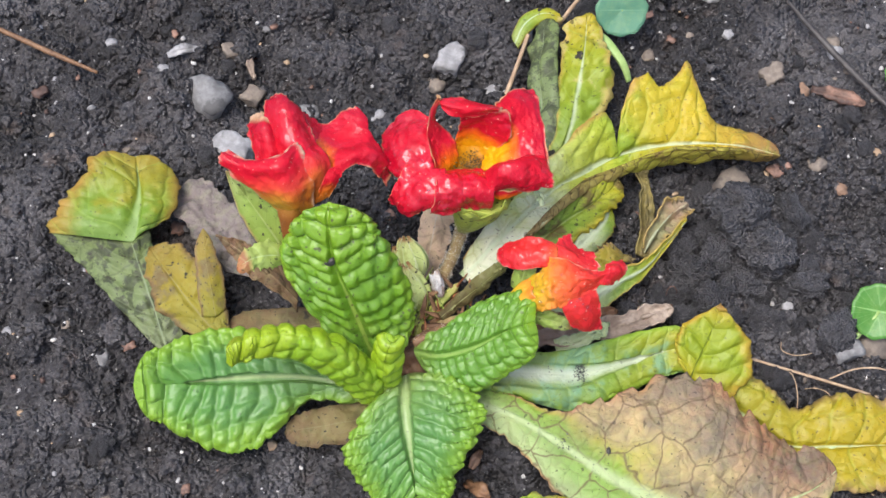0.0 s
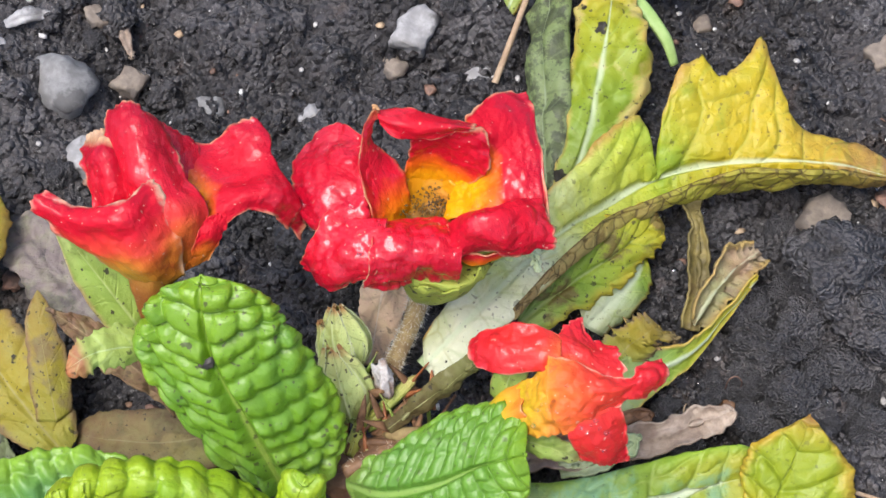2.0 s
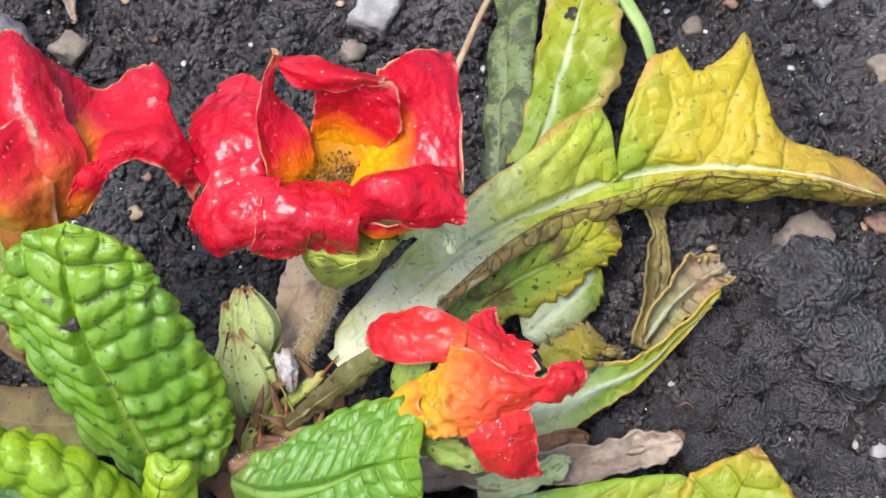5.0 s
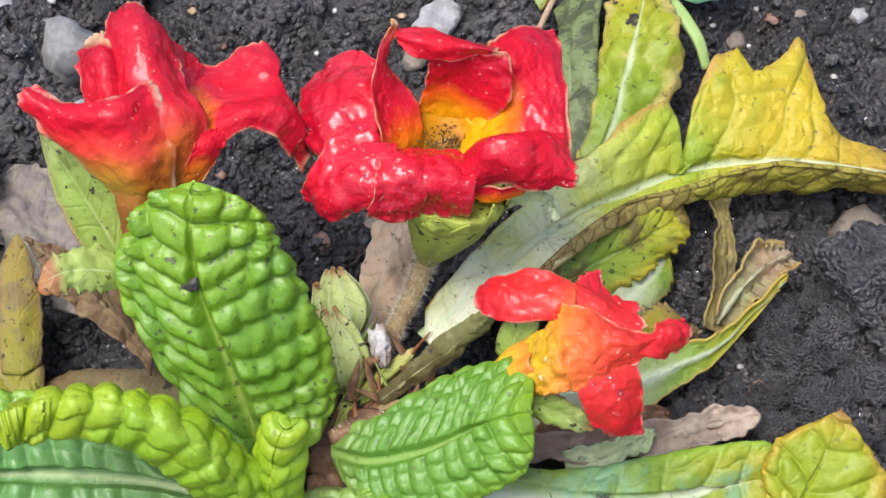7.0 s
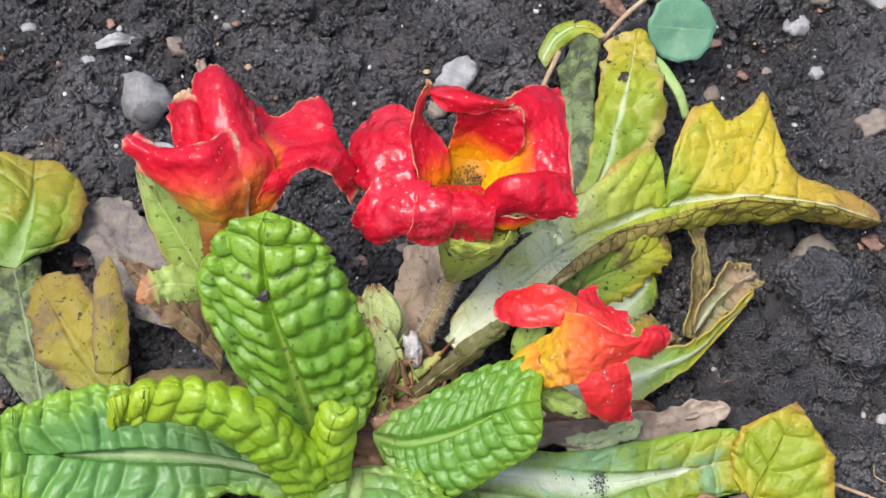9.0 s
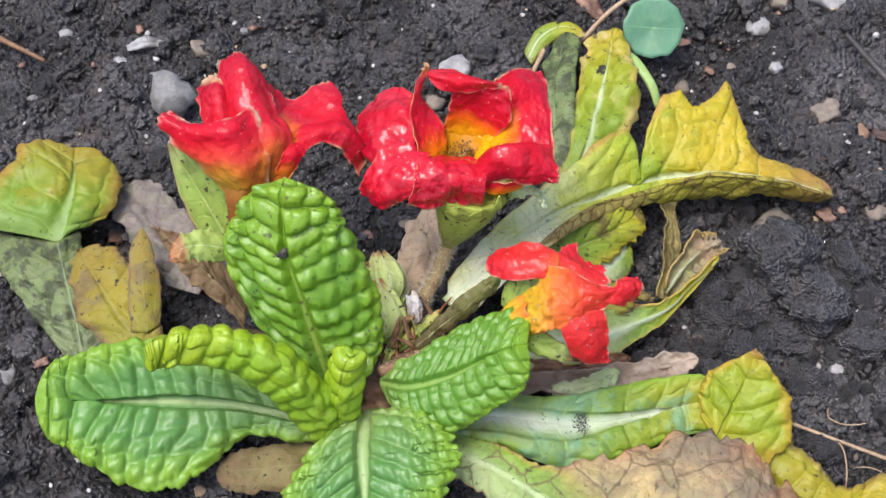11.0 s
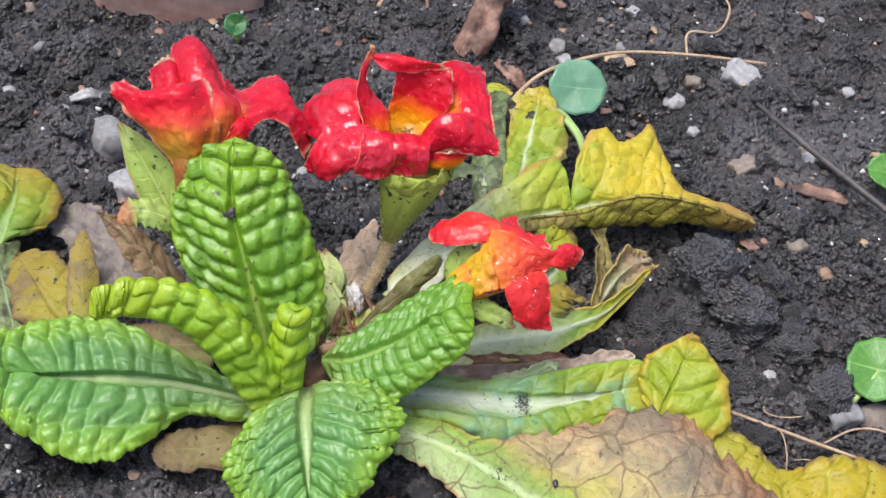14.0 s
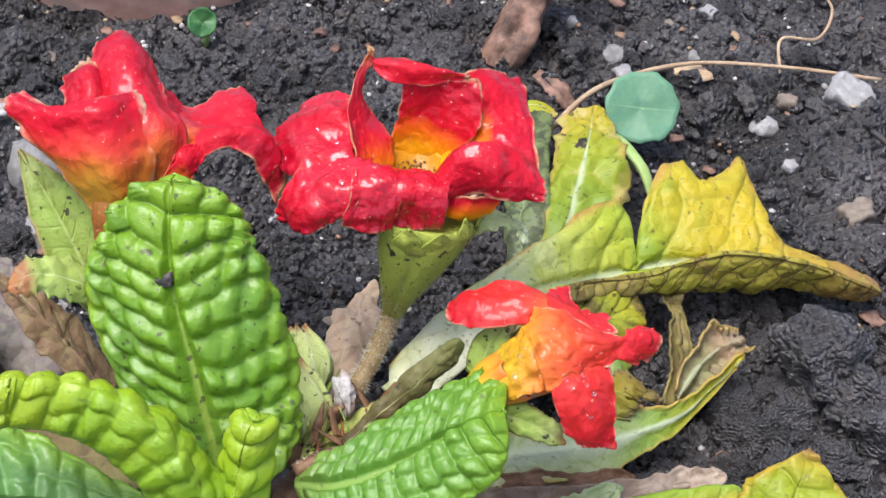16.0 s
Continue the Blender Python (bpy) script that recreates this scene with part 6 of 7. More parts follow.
hairs(flower_b, STEM_B, (0.15, 0.14, 0.13, 0.15), 900, 0.085, 6)
hairs(flower_b, [(0.46, 1.22, 1.35), (0.47, 1.2, 1.7), (0.52, 1.2, 2.2), (0.58, 1.25, 2.7)], (0.13, 0.24, 0.4, 0.52), 220, 0.05, 7)

petal(flower_b, petal_under, [[(0.95, 1.22, 3.26), (1.2, 1.18, 3.26), (1.48, 1.26, 3.32)],
          [(0.96, 1.02, 3.48), (1.26, 0.99, 3.5), (1.62, 1.12, 3.55)],
          [(1.0, 1.0, 3.74), (1.32, 1.0, 3.82), (1.74, 1.14, 3.78)]], nu=40, nv=31)
flower_c = flower("small wilted scarlet flower facing outwards, orange-yellow at its heart")
petal(flower_c, petal_scarlet, [[(2.39, 0.2, 3.09), (2.39, -0.07, 3.14), (2.35, -0.26, 3.05)],
          [(1.97, 0.33, 3.09), (1.94, -0.02, 3.14), (1.96, -0.29, 3.00)],
          [(1.60, 0.33, 3.00), (1.57, -0.02, 3.06), (1.66, -0.32, 2.92)],
          [(1.34, 0.26, 2.86), (1.31, 0.02, 2.90), (1.42, -0.26, 2.84)],
          [(1.22, 0.18, 2.74), (1.17, 0.04, 2.74), (1.26, -0.14, 2.73)]], nu=60, nv=41, wave=0.05, crinkle=0.025)
petal(flower_c, petal_scarlet, [[(2.20, -0.19, 3.10), (2.57, -0.22, 3.11), (3.00, -0.40, 2.98)],
          [(2.27, 0.15, 3.09), (2.62, 0.04, 3.12), (3.26, -0.32, 3.00)],
          [(2.46, 0.39, 3.03), (2.78, 0.11, 2.99), (3.18, 0.00, 3.00)],
          [(2.65, 0.53, 2.97), (2.80, 0.28, 2.89), (3.15, 0.13, 2.93)]], teeth=0.14)
petal(flower_c, petal_orange, [[(2.22, -0.10, 3.19), (2.20, -0.50, 3.22), (2.28, -0.79, 3.07), (2.48, -1.04, 2.70)],
          [(2.56, -0.16, 3.22), (2.57, -0.50, 3.25), (2.64, -0.75, 3.10), (2.81, -0.94, 2.73)],
          [(2.99, -0.31, 3.13), (2.97, -0.53, 3.20), (3.02, -0.63, 3.03), (3.10, -0.72, 2.81)],
          [(3.33, -0.28, 3.07), (3.33, -0.42, 3.14), (3.33, -0.50, 3.00), (3.29, -0.56, 2.88)],
          [(3.41, -0.12, 3.03), (3.55, -0.29, 3.09), (3.58, -0.43, 2.92), (3.53, -0.48, 2.78)],
          [(3.73, 0.01, 2.93), (3.82, -0.12, 2.93), (3.80, -0.29, 2.82), (3.69, -0.39, 2.72)]], crinkle=0.03, wave=0.05)
petal(flower_c, petal_scarlet, [[(2.39, -0.83, 2.87), (2.74, -0.74, 2.94), (3.10, -0.52, 2.88)],
          [(2.54, -1.02, 2.67), (2.88, -0.97, 2.76), (3.25, -0.68, 2.71)],
          [(2.66, -1.14, 2.45), (3.01, -1.14, 2.50), (3.33, -0.86, 2.44)],
          [(2.78, -1.20, 2.23), (3.07, -1.25, 2.25), (3.37, -1.02, 2.19)],
          [(2.97, -1.23, 2.04), (3.18, -1.23, 2.05), (3.44, -1.13, 1.94)]], crinkle=0.016)
petal(flower_c, petal_gold, [[(1.75, -0.46, 2.27), (1.77, -0.66, 2.11), (1.85, -0.90, 1.93)],
          [(1.91, -0.34, 2.71), (1.94, -0.71, 2.69), (1.97, -0.98, 2.27)],
          [(2.14, -0.26, 3.01), (2.17, -0.71, 3.04), (2.25, -1.04, 2.61)],
          [(2.35, -0.13, 3.16), (2.37, -0.66, 3.14), (2.53, -1.01, 2.72)]], crinkle=0.014, wave=0.08, wfreq=2.6)
part("corolla_tube", cup("tube", [((1.55, -0.68, 1.95), (0.6, 0.1, 0.7), 0.17), ((1.8, -0.64, 2.16), (0.6, 0.1, 0.7), 0.26), ((2.0, -0.62, 2.35), (0.5, 0.1, 0.8), 0.32), ((2.2, -0.58, 2.5), (0.5, 0.1, 0.8), 0.36)], wobble=0.16, seed=4), petal_gold, flower_c, "puckered yellow-orange tube", 0.03)
part("stem", tube("stem", [(0.1, -0.7, 0.5), (0.7, -0.75, 1.1), (1.2, -0.7, 1.6), (1.65, -0.66, 2.05)], (0.14, 0.13, 0.13, 0.19), lump=0.15), stalk_hairy, flower_c, "hairy brown stem")
part("sepal", sheet("sepal", [(0.1, -0.62, 0.75), (0.4, -0.42, 1.05), (0.8, -0.15, 1.4), (1.15, 0.05, 1.78), (1.42, 0.2, 2.1)], [(0.03, -0.54, 0.78), (0.32, -0.34, 1.1), (0.68, -0.07, 1.5), (1.05, 0.13, 1.88)], [(0.16, -0.7, 0.72), (0.48, -0.52, 0.98), (0.92, -0.23, 1.3), (1.3, 0.02, 1.68)], nu=70, nv=31, bow=0.3, smooth=True, wave=0.07, wfreq=3.0, teeth=0.15, seed=151), leaf_witheredsepal, flower_c, "withered olive-brown sepal rolled round the stem", 0.03)
part("sepal", sheet("sepal", [(1.75, -0.95, 2.1), (2.1, -1.06, 2.2), (2.45, -1.14, 2.15), (2.8, -1.2, 2.0)], [(1.8, -0.75, 2.2), (2.2, -0.85, 2.3), (2.5, -1.0, 2.25)], [(1.75, -1.1, 2.0), (2.1, -1.2, 2.05), (2.45, -1.24, 2.02)], nu=30, nv=13, bow=0.15, wave=0.08, wfreq=3.0, teeth=0.15, seed=153), leaf_greensepal, flower_c, "green sepal", 0.025)
part("sepal", sheet("sepal", [(1.7, -0.5, 2.2), (1.75, -0.25, 2.55), (1.9, -0.1, 2.8)], [(1.5, -0.4, 2.2), (1.55, -0.15, 2.5)], [(1.9, -0.55, 2.3), (1.95, -0.35, 2.6)], nu=24, nv=13, bow=0.15, wave=0.06, seed=155), leaf_greensepal, flower_c, "", 0.025)

# buds, scales and crusts at the heart


def bud(label, base, tip, r, seed):
    """A closed bud wrapped in overlapping pointed sepals."""
    base, tip = np.asarray(base, float), np.asarray(tip, float)
    ax = tip - base
    b = thing("bud", label, "")
    b.parent = plant
    b.matrix_parent_inverse = Matrix.Translation(-plant.location)
    A = np.cross(ax, (0.2, 1, 0.1))
    A /= np.linalg.norm(A)
    B = np.cross(ax / np.linalg.norm(ax), A)
    body = cup("body", [(base, ax, r * 0.45), (base + ax * 0.25, ax, r * 0.9), (base + ax * 0.5, ax, r * 0.95), (base + ax * 0.75, ax, r * 0.62), (base + ax * 0.95, ax, r * 0.12)], seg=40, wobble=0.05, seed=seed, ribs=0.08)
    part("body", body, leaf_bud, b)
    for k in range(5):
        w = 2 * math.pi * (k + 0.3 * seed) / 5
        d, e = A * math.cos(w) + B * math.sin(w), -A * math.sin(w) + B * math.cos(w)
        rib = [base + d * r * 0.5, base + ax * 0.3 + d * r * 1.02, base + ax * 0.65 + d * r * 0.9, base + ax * 1.02 + d * r * 0.22]
        lf = [base + d * r * 0.4 - e * r * 0.35, base + ax * 0.3 + d * r * 0.78 - e * r * 0.66, base + ax * 0.65 + d * r * 0.7 - e * r * 0.5]
        rt = [base + d * r * 0.4 + e * r * 0.35, base + ax * 0.3 + d * r * 0.78 + e * r * 0.66, base + ax * 0.65 + d * r * 0.7 + e * r * 0.5]
        part("sepal", sheet("sepal", rib, lf, rt, nu=40, nv=21, ribdip=-0.04, wave=0.03, wfreq=3.0, teeth=0.08, seed=seed * 10 + k, tipshape=(1.2, 0.8)), leaf_bud, b, thick=0.02)
    return b


bud("closed green flower bud with a brown tip", (-0.52, 0.35, 0.55), (-0.78, 1.06, 1.05), 0.37, 2)
bud("closed green flower bud with a brown tip", (-0.45, -0.4, 0.4), (-0.8, 0.45, 1.05), 0.4, 3)
bud("small narrow green flower bud", (-0.7, 0.0, 0.3), (-1.0, 0.85, 0.95), 0.16, 4)
scar = part("leaf_scar", lump("scar", (0.14, 0.09, 0.05), 8, 3, 0.8), stalk_brown, plant, "brown withered scar at a leaf tip")
scar.location, scar.rotation_euler = cm(1.86, -1.18, 2.46), (0.3, -0.5, 0.6)
scar = part("leaf_scar", lump("scar", (0.1, 0.08, 0.022), 9, 3, 0.8), twig_dark, plant, "dark rotted spot on a leaf")
scar.location, scar.rotation_euler = cm(-2.2, -0.52, 3.24), (1.0, 0.0, 0.3)
crust = part("white_crust", lump("crust", (0.12, 0.25, 0.13), 3, 4, 0.7), chalk_white, plant, "chalky white lump stuck at the stem base")
crust.location, crust.rotation_euler = cm(0.0, 0.05, 0.95), (0.5, 0.0, 0.35)
for k, (p, q, r) in enumerate([((-0.2, -0.5, 0.5), (0.45, 0.2, 0.75), 0.11), ((-0.1, -0.7, 0.5), (0.5, -0.1, 0.8), 0.09), ((-0.3, -0.9, 0.6), (0.3, -0.9, 0.9), 0.14), ((-0.45, -1.0, 0.5), (-0.2, -0.2, 0.75), 0.1),
                               ((0.0, -0.9, 0.55), (0.6, -0.7, 0.85), 0.13), ((-0.6, -0.8, 0.4), (-0.5, -0.1, 0.6), 0.1)]):
    p, q = np.array(p), np.array(q)
    s = np.array([-(q - p)[1], (q - p)[0], 0.3]) / np.linalg.norm(q - p) * r
    part("scale_leaf", sheet("scale", [p, p * 0.6 + q * 0.4 + (0, 0, 0.06), q], [p - s, p * 0.6 + q * 0.4 - s], [p + s, p * 0.6 + q * 0.4 + s], nu=18, nv=9, bow=0.35, wave=0.04, seed=160 + k), stalk_brown if k % 3 else leaf_sepal, plant, "dry brown scale at the crown" if k % 3 else "small green scale at the crown", 0.02)
part("crown", lump("crown", (0.6, 0.5, 0.45), 6, 4, 0.7), stalk_brown, plant, "brown woody crown of the plant").location = cm(-0.35, -1.3, 0.1)
rng = np.random.default_rng(33)
for k in range(34):
    p = np.array([rng.uniform(-0.6, 0.7), rng.uniform(-1.2, 0.1), rng.uniform(0.45, 0.75)])
    q = p + np.array([rng.uniform(-0.45, 0.6), rng.uniform(-0.1, 0.6), rng.uniform(0.15, 0.5)])
    s = np.array([-(q - p)[1], (q - p)[0], 0.2]) / np.linalg.norm(q - p) * rng.uniform(0.035, 0.09)
    part("scale_leaf", sheet("scale", [p, p * 0.6 + q * 0.4 + (0, 0, 0.05), q], [p - s, p * 0.6 + q * 0.4 - s], [p + s, p * 0.6 + q * 0.4 + s], nu=24, nv=9, bow=0.15, wave=0.03, wfreq=2.0, teeth=0.2, tipshape=(1.0, 0.9), seed=400 + k), (stalk_brown, stalk_red, leaf_greensepal, stalk_brown)[k % 4], plant, thick=0.02)
RUNNER = [(-0.45, -1.35, 0.95), (-0.1, -1.15, 1.05), (0.3, -1.0, 1.1), (0.7, -0.9, 1.3)]
runner = part("hairy_stalk", tube("stalk", RUNNER, (0.12, 0.13, 0.12, 0.1), lump=0.3, seed=21), stalk_brown, plant, "reddish-brown hairy leaf stalk")
hairs(runner, RUNNER, (0.12, 0.13, 0.12, 0.1), 160, 0.07, 22)


def droplets(parent, spots, size, seed):
    """Small round water drops resting on the petals."""
    rng = np.random.default_rng(seed)
    B, BF = BALLS[2]
    for k, c in enumerate(spots):
        r = size * rng.uniform(0.6, 1.3)
        part("water_drop", mesh_of("drop", B * (r, r, r * 0.8) + np.asarray(c), BF), water_clear, parent)


droplets(flower_c, [(2.17, -0.74, 3.09), (2.25, -0.81, 3.08), (2.31, -0.70, 3.14), (2.11, -0.81, 3.03), (2.36, -0.83, 3.10), (2.29, -0.77, 3.12), (2.70, -0.97, 2.87), (2.83, -0.93, 2.88), (2.89, -0.87, 2.90), (2.79, -1.02, 2.81), (2.95, -0.95, 2.82), (2.47, -0.51, 3.25), (2.94, -1.14, 2.56), (3.05, -1.17, 2.50), (2.08, -0.97, 2.83), (3.05, -0.98, 2.72)], 0.028, 3)


droplets(flower_a, [(-1.04, 1.6, 3.32), (-0.98, 1.5, 3.22), (-1.1, 1.72, 3.42)], 0.12, 9)
droplets(flower_b, [(-0.72, 1.75, 3.98), (-0.45, 1.5, 4.02), (-0.3, 0.9, 3.9), (0.2, 0.88, 3.98), (0.62, 0.98, 3.98)], 0.03, 11)


# soil splashed on the old leaves
for k, (c, spread, n) in enumerate([((3.12, -1.62, 0.57), (0.09, 0.16, 0.03), 90), ((3.25, -2.12, 0.42), (0.06, 0.06, 0.03), 24), ((2.85, -3.0, 0.55), (0.1, 0.16, 0.03), 110), ((2.4, -1.5, 0.6), (0.3, 0.1, 0.04), 24), ((4.7, -2.6, 0.6), (0.25, 0.2, 0.05), 60)]):
    tagged(crumbs("soil_splash", c, spread, n * 2, 0.014, soil_crumb, plant, 50 + k), "dark crumbs of soil stuck to an old leaf", kind="stuff")


# ---- things on the soil ----
def stone(x, y, r, material, label, name="pebble", tall=0.65, seed=0, facets=0.0, category="stone", sub=3):
    me = lump(name, (r * (0.85 + 0.3 * ((seed * 37) % 10) / 10), r * (0.75 + 0.3 * ((seed * 53) % 10) / 10), r * tall), seed, sub, 0.35, facets)
    ob = part(name, me, material)
    ob.location = cm(x, y, soil_height(x, y) + r * tall * 0.1)
    ob.rotation_euler = (0.2 * math.sin(seed), 0.2 * math.cos(seed * 1.7), seed * 1.3)
    return tagged(ob, label, category, "stones on the soil")


WHITE = "small white stone half sunk in the soil"
GREY = "grey stone smeared with soil"
TAN = "tan stone half buried in the soil"
BROWN = "smooth brown stone on the soil"
STONES = [(-0.01, 6.31, 0.83, "w"), (1.13, 5.7, 0.53, "w"), (-5.65, 4.99, 1.12, "g"), (-5.24, 6.23, 0.45, "t"), (-9.89, 6.64, 0.29, "w"), (-3.26, 4.84, 0.53, "g"), (-4.93, 3.71, 0.98, "w"),
          (-1.61, 4.79, 0.37, "w"), (-0.34, 5.76, 0.45, "t"), (7.66, 6.31, 0.74, "t"), (8.32, 5.97, 0.47, "b"), (9.17, 7.09, 0.47, "w"), (6.6, 3.3, 0.95, "t"), (9.15, 3.47, 0.36, "b"),
          (8.6, 3.99, 0.47, "t"), (9.01, -0.56, 0.75, "g"), (9.68, -0.42, 0.87, "t"), (1.68, 7.11, 0.57, "w"), (-4.62, 5.28, 0.6, "t"), (-9.44, -1.06, 0.37, "w"), (-7.32, -1.46, 0.52, "g"), (-8.15, -0.85, 0.25, "t"),
          (-6.7, 5.53, 0.27, "w"), (2.65, 10.51, 0.46, "w"), (5.32, 11.4, 0.37, "w")]
STONES += [(4.12, 11.86, 0.45, "w"), (3.67, 9.82, 0.64, "g"), (3.73, 9.25, 0.43, "w"), (6.3, 8.62, 0.57, "w"), (6.68, 9.22, 0.5, "t"), (7.73, 9.25, 0.83, "w"), (5.71, 7.34, 0.22, "t"),
           (6.6, 7.38, 0.29, "w"), (9.97, 12.98, 0.41, "w"), (10.32, 9.73, 0.31, "w"), (9.17, 7.36, 0.44, "t")]
KINDS = {"w": (stone_white, WHITE), "g": (stone_grey, GREY), "t": (stone_tan, TAN), "b": (stone_brown, BROWN)}
for k, (x, y, d, kind) in enumerate(STONES):
    stone(x, y, d * 0.5, *KINDS[kind], seed=k + 1, facets=0.75 if k % 3 == 0 else 0.0)


def seedling(name, label, at, r, face, stalk_to, material, seed):
    """A round young leaf on a short stalk."""
    t = thing(name, label, "seedling", at=stalk_to)
    n = Vector(face).normalized()
    a = n.cross(Vector((0, 0.2, 1))).normalized()
    b = a.cross(n)
    at_, a, b, n = (np.array(v) for v in (at, a, b, n))
    V, U, F = [at_ - n * 0.03], [(0.0, 0.5)], []
    rings, seg = 7, 36
    for i in range(1, rings + 1):
        for j in range(seg):
            w = 2 * math.pi * j / seg
            k = i / rings
            rr = r * k * (1 + 0.02 * math.cos(6 * w + seed) + 0.03 * math.sin(11 * w))
            V.append(at_ + (a * math.cos(w) + b * math.sin(w)) * rr + n * (0.04 * math.sin(3 * w + seed) * k + 0.06 * k * k))
            U.append((k, 0.5 + 0.5 * k * math.sin(w)))
    for j in range(seg):
        F.append((0, 1 + j, 1 + (j + 1) % seg))
    for i in range(rings - 1):
        for j in range(seg):
            p, q = 1 + i * seg + j, 1 + i * seg + (j + 1) % seg
            F.append((p, p + seg, q + seg, q))
    blade = part("leaf", mesh_of("round_leaf", V, F, U, [(9 * math.atan2(b - 0.5, a + 0.01), 0.5) for a, b in U]), material, t, thick=0.03)
    part("stalk", tube("stalk", [stalk_to, np.asarray(stalk_to) * 0.5 + at_ * 0.5 + (0.05, 0, 0.05), at_], (0.07, 0.06, 0.05), seg=8, steps=12), sprout_stalk, t)
    return t


seedling("seedling", "round blue-green young leaf on a short stalk", (3.95, 7.4, 0.55), 0.62, (0.05, -0.6, 0.8), (4.1, 7.7, -0.3), seedling_green, 1)
seedling("seedling", "round bright green young leaf on a pale stalk", (9.62, 0.12, 0.55), 0.62, (-0.1, -0.4, 0.9), (8.75, -0.75, -0.2), sprout_green, 2)
seedling("seedling", "small dark green leaf poking up in front of a brick", (-3.6, 8.6, 0.3), 0.26, (0.1, -0.75, 0.6), (-3.6, 8.7, -0.35), sprout_dark, 3)
seedling("seedling", "small fresh green leaf at the soil", (10.6, 6.3, 0.1), 0.4, (0.0, -0.4, 0.9), (10.8, 6.4, -0.4), sprout_green, 4)


def twig(label, pts, radii, material, name="twig", lump_=0.15, seed=1, seg=8):
    P = np.asarray(pts, float)
    return tagged(part(name, tube(name, P, radii, seg=seg, steps=5 * seg, lump=lump_, seed=seed), material), label, "twig")


twig("thin dry straw-coloured stem lying on the soil", [(6.7, -1.0, 0.3), (7.7, -1.2, 0.15), (8.7, -1.4, 0.0), (10.2, -1.75, -0.15)], (0.03, 0.035, 0.035, 0.03), twig_tan, "dry_stem")
twig("thin curling pale root thread", [(8.6, -1.3, 0.0), (9.1, -1.15, 0.3), (9.7, -1.1, 0.25), (10.4, -1.2, -0.1)], (0.02, 0.02, 0.02, 0.015), twig_tan, "root_thread", seed=2)
twig("thin curling brown root thread", [(7.6, -1.0, -0.1), (7.75, -1.4, 0.3), (7.85, -1.8, 0.2), (7.9, -2.1, -0.2)], (0.015, 0.015, 0.015, 0.01), twig_tan, "root_thread", seed=3)
twig("thin curling brown root thread", [(5.08, 0.55, -0.25), (5.1, 0.62, 0.0), (5.2, 0.66, 0.05), (5.3, 0.6, -0.05), (5.28, 0.5, -0.3)], (0.01, 0.01, 0.01, 0.01, 0.008), bark_brown, "root_thread", seed=4)
twig("slender tan stem bent over the soil", [(2.5, 7.2, 0.0), (3.1, 8.0, 0.25), (3.85, 8.8, 0.15), (5.0, 9.45, 0.1), (6.6, 9.65, 0.1), (8.3, 9.7, 0.05)], (0.05, 0.05, 0.045, 0.04, 0.035, 0.035), twig_tan, "dry_stem", seed=5)
twig("thin brown looping root", [(6.5, 9.6, 0.0), (6.5, 10.2, 0.3), (7.2, 10.5, 0.2), (7.5, 11.3, 0.3), (7.4, 12.4, 0.0)], (0.03, 0.03, 0.03, 0.03, 0.02), twig_tan, "root_thread", seed=6)
twig("dark wet twig lying on the soil", [(8.0, 8.2, 0.05), (8.8, 7.1, 0.1), (9.6, 6.2, 0.05), (10.9, 4.9, -0.1)], (0.05, 0.08, 0.08, 0.07), twig_dark, seed=7)
twig("dark twig with a pale stripped end", [(-12.0, 6.9, -0.1), (-10.6, 6.25, 0.1), (-9.3, 5.7, 0.1), (-8.2, 5.3, 0.0)], (0.05, 0.06, 0.07, 0.04), stalk_brown, seed=8)
twig("thick red-brown stick standing in the soil", [(1.55, 9.2, -0.4), (1.85, 9.8, 0.3), (2.3, 10.7, 1.2), (2.8, 11.8, 2.2)], (0.36, 0.4, 0.36, 0.42), bark_brown, "stick", 0.55, 9, 28)
twig("thin tan twig among the crumbs", [(-0.6, 10.4, -0.1), (-0.2, 11.6, 0.2), (0.1, 12.8, 0.1)], (0.05, 0.05, 0.04), twig_tan, seed=10)
twig("thin brown stalk leaning out of the soil", [(0.6, 9.9, -0.2), (0.45, 10.9, 0.3), (0.3, 12.2, 0.5)], (0.05, 0.05, 0.04), bark_brown, seed=11)
twig("thin brown stalk beside the mottled leaf", [(1.35, 5.4, -0.2), (1.6, 6.1, 0.2), (1.8, 6.8, 0.2)], (0.06, 0.05, 0.05), twig_tan, seed=12)
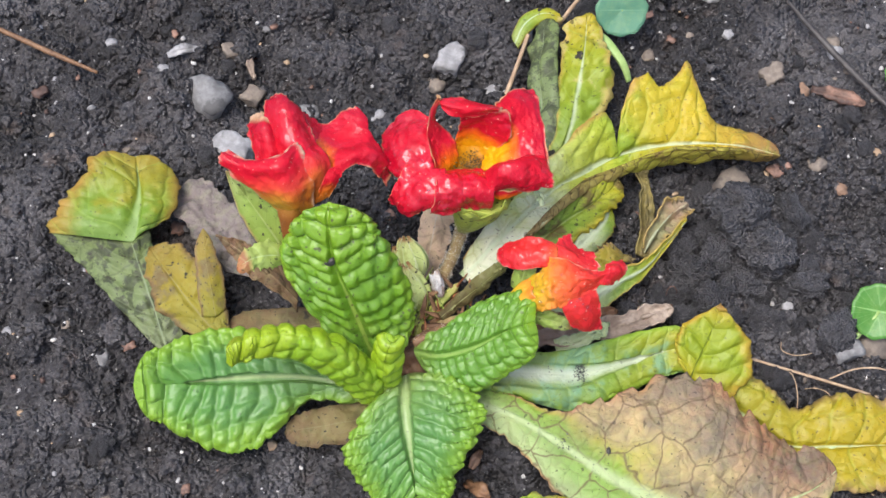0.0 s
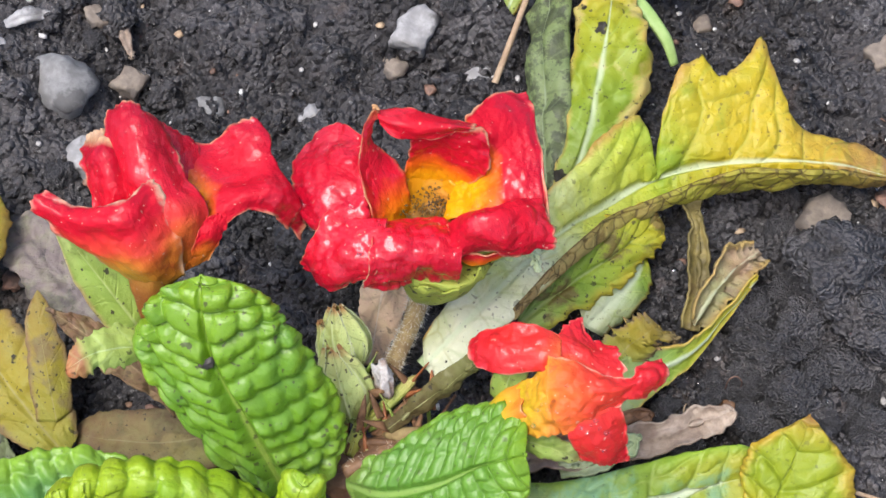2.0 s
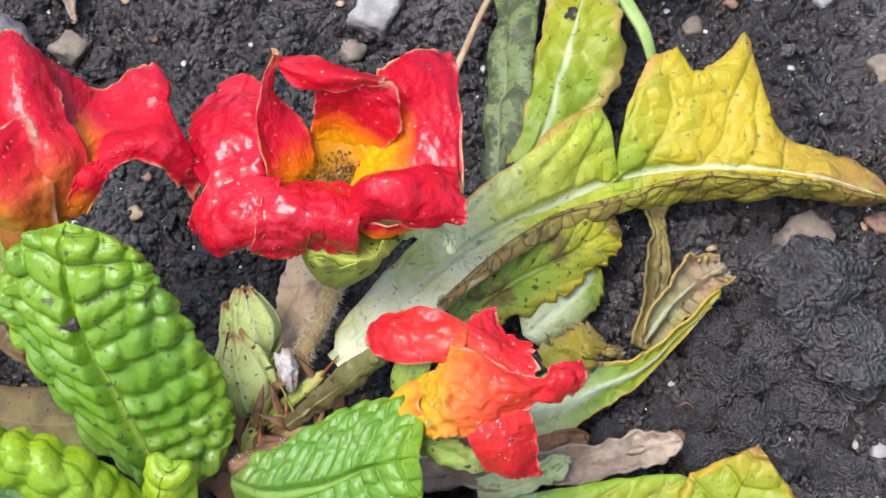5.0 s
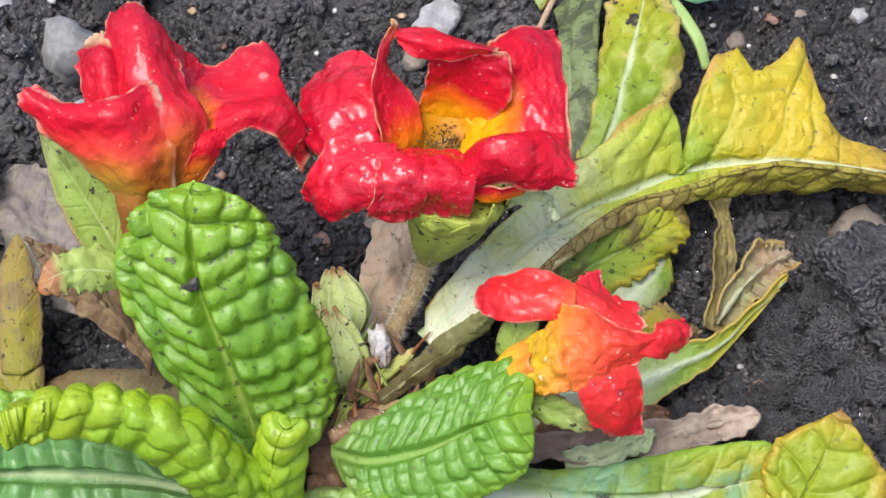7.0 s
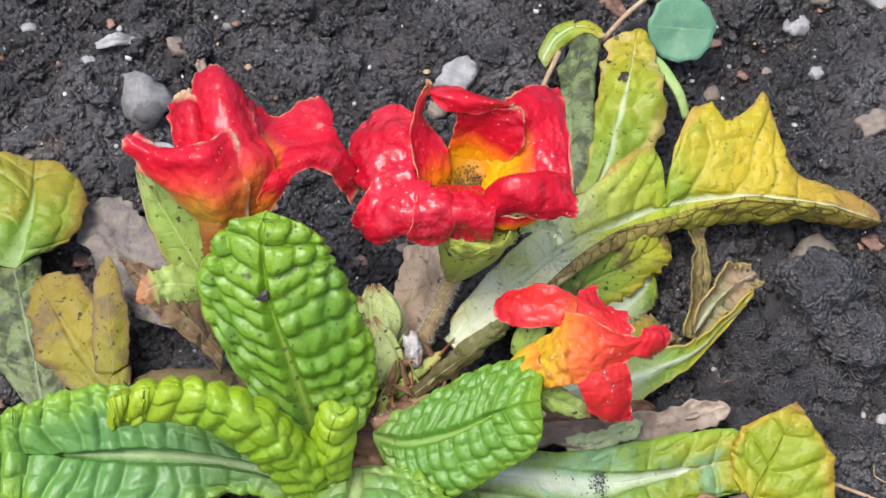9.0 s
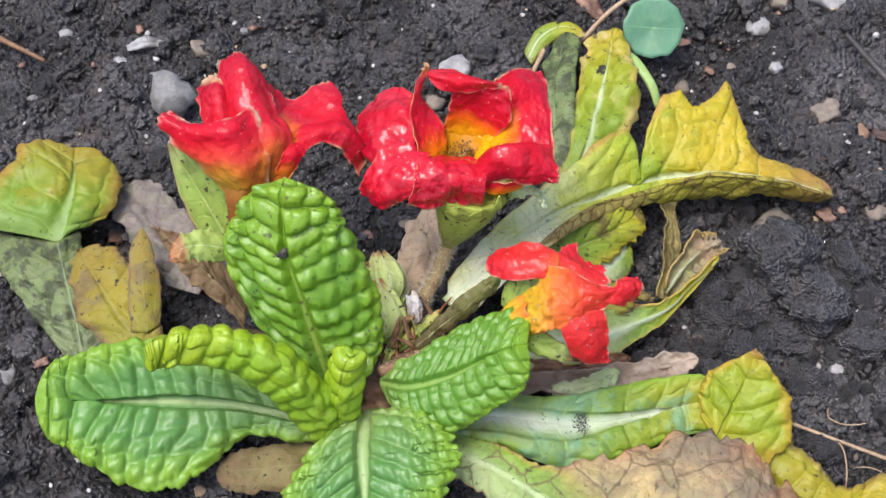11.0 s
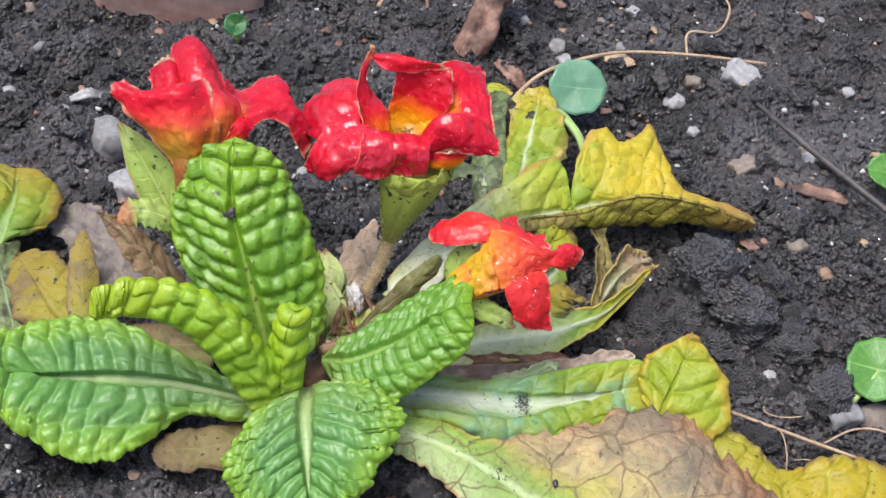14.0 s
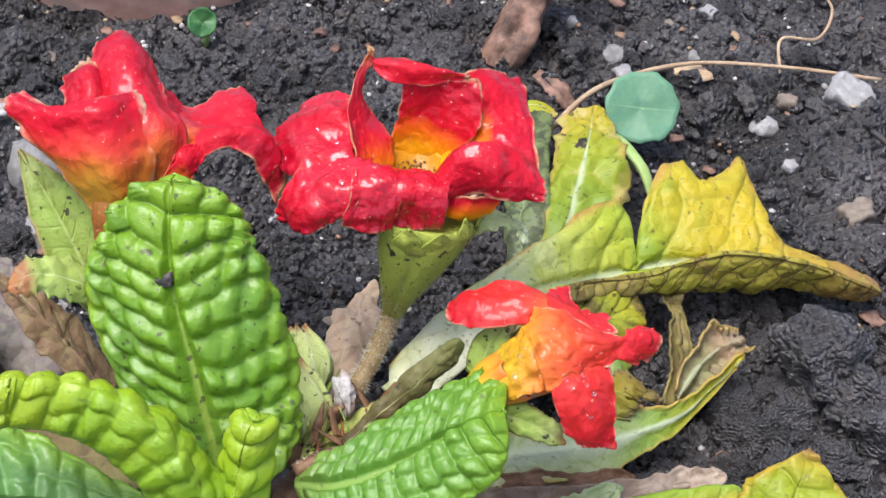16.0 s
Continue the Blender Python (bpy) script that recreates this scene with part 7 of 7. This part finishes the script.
for k, (p, q, w, mat_, lab) in enumerate([((-6.65, 5.9), (-5.95, 6.15), 0.14, stone_white, "pale splinter of wood on the soil"), ((-4.95, 6.5), (-4.62, 5.65), 0.13, stalk_pale, "pale strip of dead stalk on the soil"),
                                          ((8.6, 6.1), (9.85, 5.72), 0.2, bark_brown, "flat flake of red-brown bark"), ((2.2, 8.8), (3.0, 8.25), 0.24, bark_brown, "curled red-brown dead leaf piece"),
                                          ((4.55, 9.62), (5.3, 9.3), 0.22, twig_tan, "yellowish dead leaf piece"), ((5.0, 0.35), (5.3, 0.15), 0.1, stalk_brown, "scrap of purple-brown skin"),
                                          ((0.8, -3.9), (1.3, -4.3), 0.2, stalk_brown, "scrap of brown dead leaf"), ((0.9, -3.6), (1.1, -3.2), 0.13, stone_brown, "brown scrap of leaf")]):
    a, b = np.array([*p, soil_height(*p) + 0.12]), np.array([*q, soil_height(*q) + 0.12])
    s = np.array([-(b - a)[1], (b - a)[0], 0.1]) / np.linalg.norm(b - a) * w
    m = (a + b) / 2 + (0, 0, 0.08)
    tagged(part("plant_scrap", sheet("scrap", [a, m, b], [a - s * 0.5, m - s], [a + s * 0.6, m + s], nu=20, nv=11, bow=0.3, wave=0.06, wfreq=3, teeth=0.2, seed=300 + k), mat_, None, thick=0.05), lab, "debris")


def brick():
    """The rounded, weathered corner of a brick sunk in the soil."""
    bm = bmesh.new()
    bmesh.ops.create_cube(bm, size=1.0)
    bmesh.ops.scale(bm, vec=(0.039, 0.05, 0.022), verts=bm.verts)
    bmesh.ops.bevel(bm, geom=bm.edges[:], offset=0.004, segments=3, affect="EDGES", profile=0.6)
    bmesh.ops.subdivide_edges(bm, edges=bm.edges[:], cuts=3, use_grid_fill=True)
    for v in bm.verts:
        v.co += v.co.normalized() * 0.0011 * noise.fractal(v.co * 140, 1.0, 2.0, 4)
    me = bpy.data.meshes.new("brick")
    bm.to_mesh(me)
    bm.free()
    me.polygons.foreach_set("use_smooth", [True] * len(me.polygons))
    ob = part("brick", me, brick_red)
    ob.location = cm(-5.4, 12.3, -0.2)
    ob.rotation_euler = (0.05, 0.04, 0.12)
    return tagged(ob, "weathered orange-red brick sunk in the soil", "brick")


brick()
seed_bug = part("seed", lump("seed", (0.05, 0.08, 0.05), 9, 2, 0.1), insect_black)
seed_bug.location = cm(3.74, -3.36, 0.62)
tagged(seed_bug, "tiny dark seed lying on the dead leaf", "seed")


# larger clods and small stones lying about
def clod_mesh(seed):
    """A crumbly clod: a lumpy ball with smaller lumps and pits all over."""
    V, F = BALLS[4]
    out = []
    for p in V:
        q = Vector(p)
        d = 1 + 0.55 * noise.fractal(q * 1.2 + Vector((seed * 3.3, 0, 0)), 0.8, 2.0, 3)
        cell = noise.voronoi(q * 2.6 + Vector((seed, 0, 0)))[0]
        fine = noise.voronoi(q * 6.5 + Vector((seed, 4, 0)))[0]
        d += 0.34 * min(0.5, cell[1] - cell[0]) + 0.1 * min(0.5, fine[1] - fine[0]) + 0.14 * noise.fractal(q * 6 + Vector((0, seed, 0)), 0.7, 2.0, 3)
        out.append(q * d * 0.85)
    return mesh_of("soil_clod", np.array(out), F)


CLODS = [clod_mesh(k) for k in range(7)]
for me in CLODS:
    me.materials.append(soil_clod)


def clod(k, x, y, r, label):
    ob = new("soil_clod", CLODS[k % len(CLODS)])
    ob.location = cm(x, y, soil_height(x, y) + r * 0.2)
    ob.scale = (r, r * (0.8 + 0.25 * math.sin(k * 2.1)), r * 0.75)
    ob.rotation_euler = (0.4 * math.sin(k), 0.4 * math.cos(k * 1.3), k * 1.9)
    return tagged(ob, label, "soil clod", "clods of soil")


rng = np.random.default_rng(71)
for k, (x, y, r) in enumerate([(6.75, 2.3, 0.85), (7.3, 1.75, 0.7), (5.37, 1.8, 0.42), (5.7, 1.15, 0.5), (6.9, 1.1, 0.5), (8.2, 0.9, 0.55), (4.9, 0.55, 0.32), (6.1, 0.4, 0.4), (7.4, 0.1, 0.45), (8.75, -0.35, 0.5), (6.3, 1.75, 0.4), (7.9, 2.6, 0.5), (5.5, 0.1, 0.3)]):
    clod(k, x, y, r, "large dark crumbly clod of moist soil beside the dying leaves")
for k in range(150):
    near = k < 70
    x, y = (rng.normal(6.8, 1.5), rng.normal(1.0, 1.5)) if near else (rng.uniform(-11, 11), rng.uniform(-6, 12))
    if (x - 0.3) ** 2 + (y + 1.2) ** 2 < 4 or (-2 < y - 0.0 < 2.2 and -3.2 < x < 1.8):
        continue
    clod(k, x, y, rng.uniform(0.12, 0.3) * (1.15 if near else 1.0), "small dark clod of moist soil")
for k in range(90):
    x, y = rng.uniform(-11, 11), rng.uniform(2.0, 13.0) if k < 62 else rng.uniform(-5.0, 2.5)
    if -3.2 < x < 5 and y < 2.2 or 3 < x < 9 and 1 < y < 4.6:
        continue
    kind = "wttgbwgt"[k % 8]
    stone(x, y, 0.06 + 0.16 * rng.random() ** 2, *KINDS[kind], seed=k + 60, facets=0.75 if k % 2 else 0.0, sub=2)

for k, (x, y, r, turn) in enumerate([(4.7, 0.2, 0.18, 2.0), (6.2, -0.6, 0.25, 1.1), (7.9, -0.5, 0.3, 3.0), (5.9, -0.2, 0.2, 4.4), (8.3, -1.7, 0.3, 5.2), (4.4, -0.05, 0.25, 0.9)]):
    z = soil_height(x, y)
    loop = [(x + r * math.cos(turn + w) * (1 + 0.3 * w), y + r * math.sin(turn + w), z + 0.02 + 0.14 * math.sin(w * 0.8)) for w in (0.0, 0.8, 1.7, 2.6, 3.6)]
    twig("fine pale curling root hair on the soil", loop, (0.012, 0.013, 0.012, 0.011, 0.008), twig_tan, "root_thread", 0.1, 20 + k)
